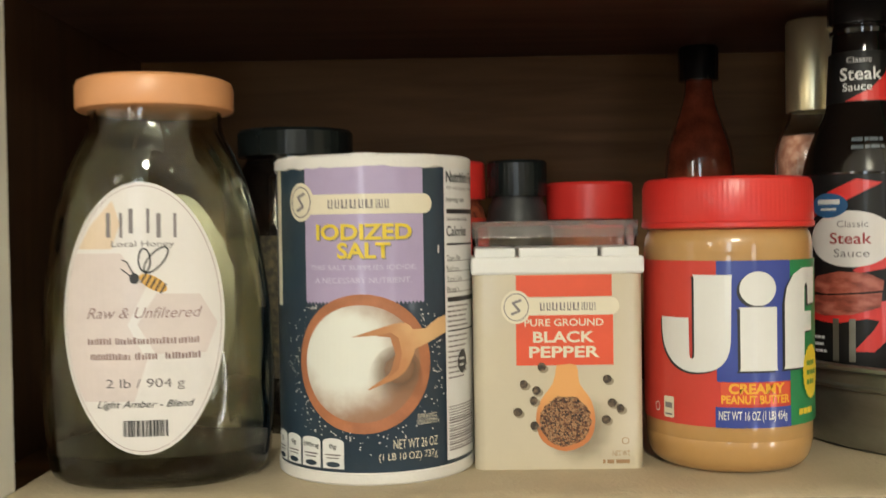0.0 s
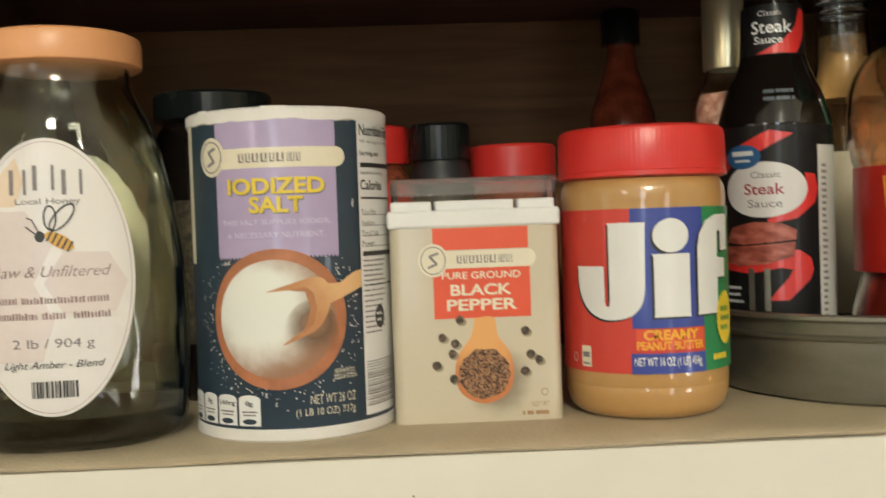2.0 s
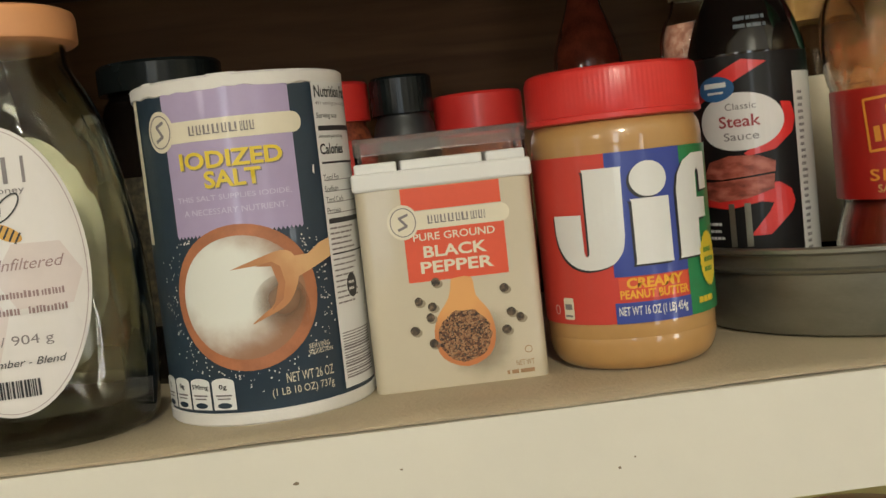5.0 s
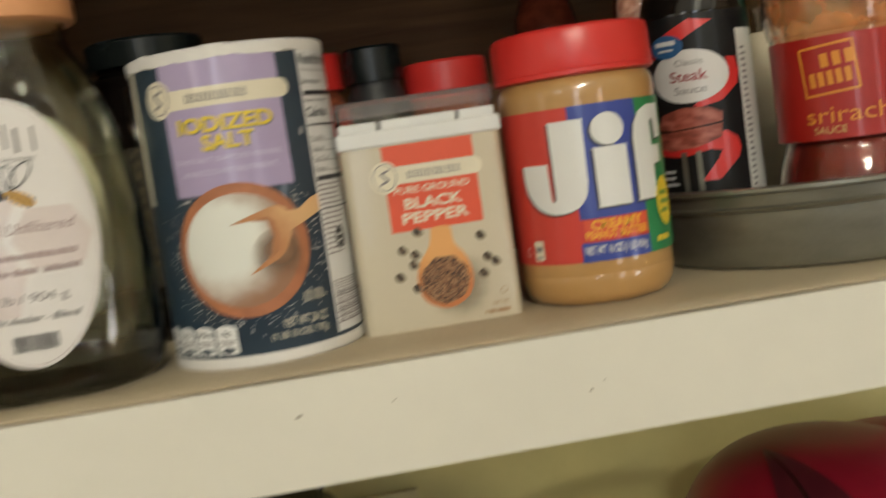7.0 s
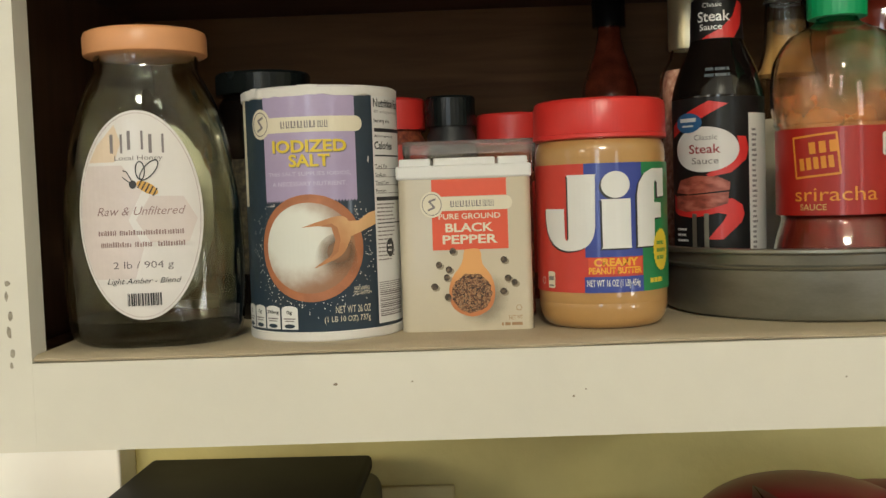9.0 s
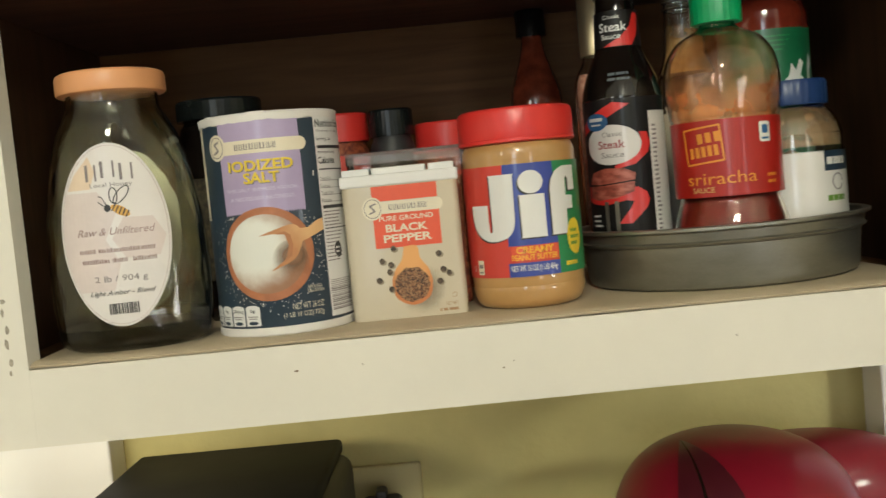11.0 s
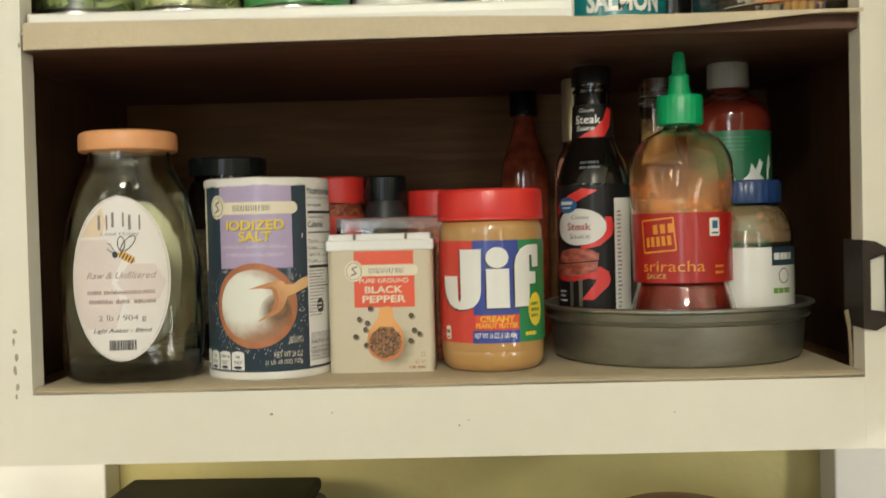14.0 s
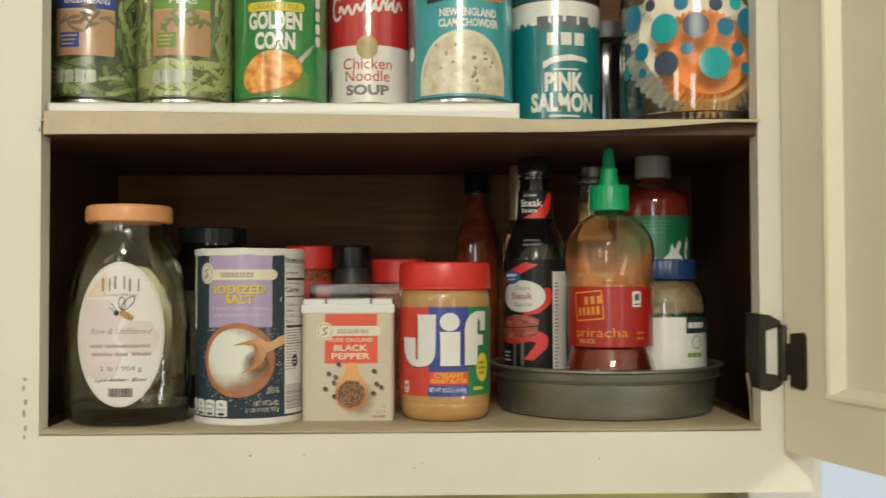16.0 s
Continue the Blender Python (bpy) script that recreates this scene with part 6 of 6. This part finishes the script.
pod_dark = surface("shaded_pod_print", (0.07, 0.10, 0.035), 0.35, vary=0.45, scale=60, coat=1.0, coat_rough=0.13)
pod_green = surface("pod_print", (0.20, 0.27, 0.085), 0.35, vary=0.45, scale=60, coat=1.0, coat_rough=0.13)
pod_light = surface("light_pod_print", (0.36, 0.42, 0.17), 0.35, vary=0.35, scale=90, coat=1.0, coat_rough=0.13)
pea_green = surface("pea_pod_print", (0.50, 0.52, 0.22), 0.35, vary=0.35, scale=90, coat=1.0, coat_rough=0.13)
pea_shade = surface("shaded_pea_print", (0.14, 0.16, 0.05), 0.35, vary=0.4, scale=60, coat=1.0, coat_rough=0.13)
g = vegetable_can(0.0063, beans, blue_print, ("CUT", "GREEN BEANS"), "green bean can with a blue name band", chip_dark)
for count, ink_, seed, wide in ((60, pod_dark, 10, 0.0050), (34, pod_green, 11, 0.0046), (18, pod_dark, 15, 0.0016), (26, pod_light, 14, 0.0034)):
    pods(g, 0.0372, 0.111, count, ink_, seed, wide)
g = vegetable_can(0.0798, peas, leaf_green, ("SWEET", "PEAS"), "sweet pea can with a light green name band", pod_green)
for count, ink_, seed, wide in ((50, pod_green, 12, 0.0052), (44, pea_green, 13, 0.0046), (40, pea_shade, 16, 0.0014), (34, pea_green, 17, 0.0034)):
    pods(g, 0.0372, 0.111, count, ink_, seed, wide)
print_on("round_badge", [oval(-0.0325, 0.0905, 0.0062, 0.0072, 24)], on_cylinder(0.0372), teal_light, g, 0.0007, "teal round badge")


def corn_can(z, label):
    R, H = 0.0370, 0.111
    can = tin_can("corn_can", 0.1556, CY, z, R, H, corn_green, label)
    body_on = on_cylinder(R)

    def on(s, z, lift):
        return body_on(s, max(z - 0.0060, 0.0062), lift)
    sq = print_on("brand_square", [round_rect(-0.0085, 0.0105, 0.0875, 0.1055, 0.0015)], on, swoosh_red, can, 0.0004, "red square mark")
    print_on("brand_shape", stroke(oval(0.0010, 0.0965, 0.0060, 0.0058, 16), 0.0009), on, soup_white, sq, 0.0006)
    pill = print_on("yellow_band", [round_rect(-0.0225, 0.0235, 0.0775, 0.0845, 0.0033)], on, yellow_ink, can, 0.0004)
    write_on("CREAM STYLE", 0.0005, 0.0810, 0.0040, on, leaf_green, pill, 0.0006, 0.036)
    write_on("GOLDEN", 0.0, 0.0702, 0.0138, on, soup_white, can, 0.0005, 0.0425, bold=0.045)
    write_on("CORN", 0.0, 0.0545, 0.0138, on, soup_white, can, 0.0005, 0.0315, bold=0.045)
    heap = [(-0.0265, 0.0225), (-0.0250, 0.0330), (-0.0150, 0.0430), (-0.0020, 0.0470), (0.0100, 0.0450), (0.0200, 0.0380), (0.0205, 0.0310), (0.0120, 0.0210), (-0.0020, 0.0165), (-0.0180, 0.0150)]
    print_on("dish_shade", [[(s + 0.0006, z - 0.0014) for s, z in smooth_profile(heap[-1:] + heap + heap[:2], 3)[3:-3]]], on, scoop_shade, can, 0.0005)
    print_on("corn_picture", [smooth_profile(heap[-1:] + heap + heap[:2], 3)[3:-3]], on, corn_food, can, 0.0006, "picture of creamed corn")
    print_on("pale_print", [oval(0.0080, 0.0200, 0.0300, 0.0130, 40)], on, corn_pale, can, 0.0003, "yellow-green lower print")
    print_on("spoon", [[(0.0170, 0.0400), (0.0310, 0.0540), (0.0330, 0.0525), (0.0200, 0.0370)]], on, tin, can, 0.0005)
    for k in range(5):
        print_on("fact_tab", [round_rect(0.0340, 0.0390, 0.0530 + 0.0100 * k, 0.0610 + 0.0100 * k, 0.0018)], on, soup_white, can, 0.0005)
    return can


corn_can(CZ, "green creamed corn can with white lettering")
corn_can(CZ + 0.1112, "green corn can stacked on another can")


def soup_can(z, label, over=0):
    R, H = 0.0335, 0.1010
    can = tin_can("soup_can", 0.2258, CY + 0.020, z, R, H, soup_white, label)
    if over:
        can.matrix_world = pose(0.2258, CY + 0.020, z + H, 0, 180, 0)
    on = on_cylinder(R)
    red = wrap("red_half", on, -0.105, 0.105, 0.0505, 0.0954, soup_red, can, 0.0003, "red upper half")
    # The brand's name is a plain flowing white line.
    pts = [(-0.0250 + 0.00085 * k, 0.0785 + 0.0032 * math.sin(k * 0.75) + 0.0011 * math.sin(k * 0.31) + 0.00008 * k) for k in range(66)]
    ring = [(-0.0275 + 0.0052 * math.cos(t), 0.0815 + 0.0088 * math.sin(t)) for t in (0.9 + 4.6 * k / 18 for k in range(19))]
    print_on("brand_line", stroke(pts, 0.0024) + stroke(ring, 0.0026) + stroke([(0.0050, 0.0790), (0.0075, 0.0900), (0.0098, 0.0890)], 0.0022) + stroke([(0.0145, 0.0790), (0.0165, 0.0905)], 0.0020) + stroke([(0.0200, 0.0795), (0.0220, 0.0905)], 0.0020), on, soup_white, red, 0.0006)
    print_on("seal", [oval(-0.0005, 0.0490, 0.0085, 0.0098, 28)], on, dull_gold, can, 0.0007, "gold seal")
    write_on("Chicken", -0.0005, 0.0360, 0.0090, on, soup_red, can, 0.0005, 0.0400)
    write_on("Noodle", -0.0005, 0.0262, 0.0088, on, soup_red, can, 0.0005, 0.0360)
    write_on("SOUP", -0.0005, 0.0150, 0.0085, on, ink_grey, can, 0.0005, 0.0350, bold=0.045)
    print_on("small_mark", [rect(-0.0400, -0.0350, 0.012, 0.033)], on, ink_grey, can, 0.0005)
    return can


soup_can(CZ, "red and white chicken noodle soup can")
soup_can(CZ + 0.1012, "red and white soup can stacked upside down on another", 1)


def chowder_can():
    R, H = 0.0420, 0.1130
    can = tin_can("chowder_can", 0.2997, CY, CZ, R, H, teal_light, "light teal clam chowder can with a bowl picture")
    on = on_cylinder(R)
    wrap("side_strip", on, -0.085, -0.0430, 0.0060, 0.1068, slate_print, can, 0.0003)
    write_on("TRADITIONAL", 0.0030, 0.1055, 0.0042, on, navy, can, 0.0005, 0.0340)
    ban = print_on("brand_banner", [[(-0.0290, 0.0775), (0.0340, 0.0845), (0.0350, 0.0950), (-0.0285, 0.0885)]], on, ink, can, 0.0005, "black banner")
    for flare in ([[(-0.0290, 0.0910), (-0.0120, 0.0930), (-0.0160, 0.0895), (-0.0270, 0.0888)], [(0.0340, 0.0803), (0.0170, 0.0795), (0.0260, 0.0835), (0.0345, 0.0840)]]):
        print_on("brand_flare", [flare], on, orange_ink, ban, 0.0007)
    print_on("brand_print", [turned(rect(-0.0235 + 0.0059 * k, -0.0206 + 0.0059 * k, 0.0830, 0.0897), 0.003, 0.0863, 6) for k in range(9)], on, soup_white, ban, 0.0009)
    write_on("NEW ENGLAND", 0.0050, 0.0700, 0.0064, on, soup_white, can, 0.0005, 0.0460, bold=0.04)
    write_on("CLAM CHOWDER", 0.0055, 0.0618, 0.0064, on, soup_white, can, 0.0005, 0.0490, bold=0.04)
    dome = [(-0.0360, 0.0070)] + [(0.0005 + 0.0365 * math.cos(t), 0.0180 + 0.0382 * math.sin(t)) for t in (math.pi - math.pi * k / 24 for k in range(25))] + [(0.0370, 0.0070)]
    bowl = print_on("bowl_picture", [dome], on, cream_print, can, 0.0005, "picture of a bowl of clam chowder")
    dome2 = [(-0.0335, 0.0070)] + [(0.0005 + 0.0338 * math.cos(t), 0.0178 + 0.0352 * math.sin(t)) for t in (math.pi - math.pi * k / 24 for k in range(25))] + [(0.0345, 0.0070)]
    print_on("chowder", [dome2], on, chowder, bowl, 0.0007)
    r = random.Random(6)
    print_on("garnish_print", [oval(r.uniform(-0.028, 0.029), r.uniform(0.010, 0.045), r.uniform(0.0010, 0.0024), r.uniform(0.0008, 0.0016), 8, r.uniform(0, 180)) for _ in range(16)], on, garnish_ink, bowl, 0.0009)
    print_on("seal", [oval(-0.0480, 0.0420, 0.0038, 0.0060, 16)], on, soup_white, can, 0.0006)


chowder_can()


def salmon_can(z, label):
    R, H = 0.0372, 0.1120
    can = tin_can("salmon_can", 0.3793, 0.107, z, R, H, teal_dark, label)
    body_on = on_cylinder(R)

    def on(s, z, lift):
        return body_on(s, min(z + 0.0052, H - 0.0056), lift)
    r = random.Random(9)
    edge = [(0.055 - 0.0025 * k, 0.0835 + r.uniform(-0.0022, 0.0022)) for k in range(45)]
    print_on("white_top", [[(-0.055, 0.1064), (0.055, 0.1064)] + edge], on, soup_white, can, 0.0003)
    # Brand: plain blocks and a leaping white fish shape.
    print_on("brand_print", [rect(-0.0190 + 0.0115 * k, -0.0100 + 0.0115 * k, 0.0780, 0.0890) for k in range(4)], on, slate_print, can, 0.0006)
    print_on("brand_print", [rect(-0.0110 + 0.0110 * k, -0.0025 + 0.0110 * k, 0.0655, 0.0755) for k in range(3)], on, soup_white, can, 0.0006)
    fish = [(-0.0140, 0.0470), (-0.0145, 0.0520), (-0.0060, 0.0565), (0.0080, 0.0580), (0.0210, 0.0560), (0.0235, 0.0525), (0.0120, 0.0535), (0.0010, 0.0525), (-0.0080, 0.0505), (-0.0115, 0.0480)]
    print_on("fish_shape", [fish], on, soup_white, can, 0.0006)
    print_on("small_bar", [rect(-0.0060, 0.0140, 0.0455, 0.0468)], on, soup_white, can, 0.0006)
    write_on("PINK", 0.0030, 0.0361, 0.0155, on, soup_white, can, 0.0006, 0.0320, bold=0.045)
    write_on("SALMON", 0.0020, 0.0198, 0.0155, on, soup_white, can, 0.0006, 0.0530, bold=0.040)
    print_on("small_bar", [rect(-0.0100, 0.0150, 0.0080, 0.0095)], on, soup_white, can, 0.0006)
    return can


salmon_can(UL + 0.0002, "teal pink salmon can with white lettering")
upper = salmon_can(UL + 0.0002 + 0.1122, "teal salmon can stacked on another can")
wrap("bottom_band", on_cylinder(0.0372), -0.060, 0.060, 0.0056, 0.0300, slate_print, upper, 0.0008)
print_on("printed_band", [rect(-0.020, 0.010, 0.012, 0.017), rect(0.014, 0.034, 0.008, 0.020), rect(-0.034, -0.024, 0.010, 0.022)], on_cylinder(0.0372), soup_white, upper, 0.0010)


def dotted_jar():
    R = 0.0568
    jar = thing("storage_jar", pose(0.4835, 0.0660, UL + 0.0002), "clear jar with painted teal dots, full of paper baking cups", "jar")
    prof = smooth_profile([(0.0420, 0.0), (0.0480, 0.0015), (0.0542, 0.008), (R, 0.020), (R, 0.100), (0.0548, 0.112), (0.0495, 0.124), (0.0450, 0.131), (0.0440, 0.138)], 4)
    part("glass_body", lathe(shell(prof, 0.0022, 0.004), 80), glass, jar, "clear glass", smooth=True)
    part("lid", lathe([(0.0430, 0.1345), (0.0478, 0.1350), (0.0485, 0.1365), (0.0485, 0.1520), (0.0465, 0.1550), (0, 0.1552)], 72), black_soft, jar, "dark lid", smooth=True)
    body_on = on_cylinder(R)

    def on(s, z, lift):
        return body_on(s, z + 0.0054, lift)
    for s, z, r, mt in ((-0.0670, 0.0792, 0.0108, dot_blue), (-0.0475, 0.0854, 0.0045, dot_navy), (-0.0232, 0.0837, 0.0053, dot_blue), (0.0021, 0.0821, 0.0053, dot_navy), (0.0179, 0.0830, 0.0050, dot_teal), (-0.0361, 0.0663, 0.0110, dot_teal), (-0.0125, 0.0668, 0.0097, dot_navy), (0.0096, 0.0653, 0.0068, dot_blue), (0.0299, 0.0704, 0.0105, dot_blue), (-0.0739, 0.0559, 0.0060, dot_navy), (-0.0561, 0.0516, 0.0070, dot_blue), (-0.0193, 0.0494, 0.0045, dot_blue), (0.0013, 0.0384, 0.0120, dot_teal), (0.0194, 0.0491, 0.0055, dot_blue), (0.0343, 0.0482, 0.0052, dot_teal), (-0.0349, 0.0396, 0.0096, dot_navy), (-0.0755, 0.0378, 0.0050, dot_teal), (-0.0553, 0.0351, 0.0038, dot_blue), (0.0265, 0.0354, 0.0045, dot_blue)):
        print_on("dot", [oval(s, z, r, r, 32)], on, mt, jar, 0.0003)


def paper_cup(name, x, y, z, r_base, r_rim, depth, flutes, mat_, label, tilt=0.0):
    cup = thing(name, pose(x, y, z, 90 + tilt, 0, 0), label, "paper cup", "paper baking cups in the jar")
    bm = bmesh.new()
    n = flutes * 6
    rings = []
    for k in range(7):
        t = k / 6
        r = r_base + (r_rim - r_base) * t
        amp = 0.0011 * t + 0.0002
        rings.append([bm.verts.new(((r + amp * math.cos(flutes * a)) * math.cos(a), (r + amp * math.cos(flutes * a)) * math.sin(a), -depth * t)) for a in (2 * math.pi * j / n for j in range(n))])
    mid = bm.verts.new((0, 0, 0))
    for j in range(n):
        bm.faces.new((mid, rings[0][j], rings[0][(j + 1) % n]))
        for a, b in zip(rings, rings[1:]):
            bm.faces.new((a[j], a[(j + 1) % n], b[(j + 1) % n], b[j]))
    part("paper", bm, mat_, cup, smooth=False)
    return cup


dotted_jar()
JX, JY, JZ = 0.4835, 0.0660, 0.2296
paper_cup("baking_cup", JX - 0.001, JY - 0.0230, JZ + 0.0640, 0.0455, 0.0522, 0.028, 52, filter_paper, "white fluted paper baking cup", -4)
paper_cup("baking_cup", JX + 0.003, JY - 0.0345, JZ + 0.0500, 0.0315, 0.0385, 0.011, 44, orange_paper, "orange fluted paper baking cup", -5)
paper_cup("baking_cup", JX + 0.007, JY - 0.0300, JZ + 0.0465, 0.0330, 0.0405, 0.010, 46, gold_paper, "ochre fluted paper baking cup", -5)
paper_cup("baking_cup", JX + 0.010, JY - 0.0265, JZ + 0.0475, 0.0340, 0.0415, 0.010, 46, purple_paper, "purple fluted paper baking cup", -5)

back_jar = thing("glass_jar", pose(0.4290, 0.150, UL + 0.0002), "dark glass jar standing between the cans", "jar")
part("body", lathe([(0, 0)] + smooth_profile([(0.030, 0.0), (0.033, 0.004), (0.033, 0.070), (0.030, 0.085), (0.024, 0.090)], 4) + [(0, 0.090)], 48), dark_glass, back_jar, smooth=True)
part("lid", lathe([(0, 0.090), (0.0265, 0.090), (0.0265, 0.104), (0, 0.1045)], 48), black_soft, back_jar, smooth=True)


# ---- under the cabinet ----
maker = thing("countertop_appliance", pose(0.052, 0.180, -0.53, 0, 0, -1.5), "black countertop appliance with a flat glossy top", "appliance")
part("housing", box_mesh(-0.086, 0.090, -0.100, 0.090, 0.010, 0.398, 0.012, 4), appliance_black, maker, smooth=True)
part("top_plate", box_mesh(-0.088, 0.082, -0.098, 0.092, 0.396, 0.4085, 0.004, 3), appliance_glass, maker, "flat glossy top plate", smooth=True)
for fx in (-0.07, 0.074):
    for fy in (-0.08, 0.07):
        part("foot", box_mesh(fx - 0.008, fx + 0.008, fy - 0.008, fy + 0.008, 0.0, 0.011, 0.002), black_soft, maker)

outlet = tagged(new("wall_outlet"), "ivory wall outlet on the yellow wall", "outlet")
outlet.matrix_world = pose(0.163, 0.3098, -0.215)
part("cover_plate", box_mesh(-0.035, 0.035, -0.005, 0.0, -0.057, 0.057, 0.002), outlet_plastic, outlet)
plug = thing("power_plug", pose(0.163, 0.3046, -0.196), "black power plug in the wall outlet", "plug")
part("plug_body", box_mesh(-0.017, 0.017, -0.030, -0.0002, -0.016, 0.014, 0.005, 3), black_soft, plug)
part("plug_grip", box_mesh(-0.005, 0.005, -0.026, -0.006, 0.0142, 0.023, 0.003), black_soft, plug)

dome = thing("domed_appliance", pose(0.4273, 0.1519, -0.5300), "glossy dark red domed appliance with a creased shell on the worktop", "appliance")
DR, DZ, DH = 0.0895, 0.3232, 0.0886


def lobe(r, low, rise, power, squash, dx, dy):
    """A straight-sided body under a rounded crown."""
    crown = [(r * math.cos(t) ** power, low + rise * math.sin(t) ** power) for t in (0.5 * math.pi * k / 24 for k in range(24))] + [(0.0, low + rise)]
    bm = lathe([(0, 0.008), (r - 0.003, 0.008), (r, 0.014), (r, low * 0.6)] + crown, 72, squash)
    bmesh.ops.translate(bm, verts=bm.verts, vec=(dx, dy, 0))
    return bm


part("main_shell", lobe(DR, DZ, DH, 0.738, 1.0825, 0, 0), dome_red, dome, smooth=True)


def crease_shade(u0, u1, lift):
    """A narrow shade sheet, fanned over the crown from a point left of its top."""
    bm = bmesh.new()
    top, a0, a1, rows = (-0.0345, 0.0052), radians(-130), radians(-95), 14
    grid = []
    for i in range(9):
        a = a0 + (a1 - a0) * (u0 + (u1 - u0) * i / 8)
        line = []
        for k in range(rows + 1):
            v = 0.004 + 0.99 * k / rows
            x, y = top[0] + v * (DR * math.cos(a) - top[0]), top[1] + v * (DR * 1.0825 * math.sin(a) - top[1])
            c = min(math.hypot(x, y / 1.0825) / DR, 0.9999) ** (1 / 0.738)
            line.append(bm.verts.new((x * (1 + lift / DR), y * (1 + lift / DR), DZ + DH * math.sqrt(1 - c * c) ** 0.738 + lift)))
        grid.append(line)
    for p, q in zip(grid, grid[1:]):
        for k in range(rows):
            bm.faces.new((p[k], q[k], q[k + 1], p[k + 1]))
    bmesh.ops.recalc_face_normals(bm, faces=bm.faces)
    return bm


# Dark sheets laid on the shell imitate shade and reflection beside the crease.
part("crease_shade", crease_shade(0.0, 1.0, 0.0005), dome_shade, dome, "dark sheet painted in for the shade beside the crease", smooth=True)
part("crease_line", crease_shade(0.42, 0.47, 0.0009), dark_glass, dome, smooth=True)
part("foot_ring", lathe([(0, 0), (0.070, 0), (0.076, 0.009), (0, 0.009)], 48, 1.08), black_soft, dome, smooth=True)
rear = [(0.115 * math.cos(t) ** 0.72, 0.288 + 0.100 * math.sin(t) ** 0.72) for t in (0.5 * math.pi * k / 16 for k in range(16))] + [(0.0, 0.388)]
bm = lathe([(0, 0.004), (0.111, 0.004), (0.115, 0.012), (0.115, 0.150)] + rear, 64, 0.48)
bmesh.ops.translate(bm, verts=bm.verts, vec=(0.0727, 0.0721, 0))
part("rear_body", bm, dome_red, dome, "lower rear housing in the same red", smooth=True)
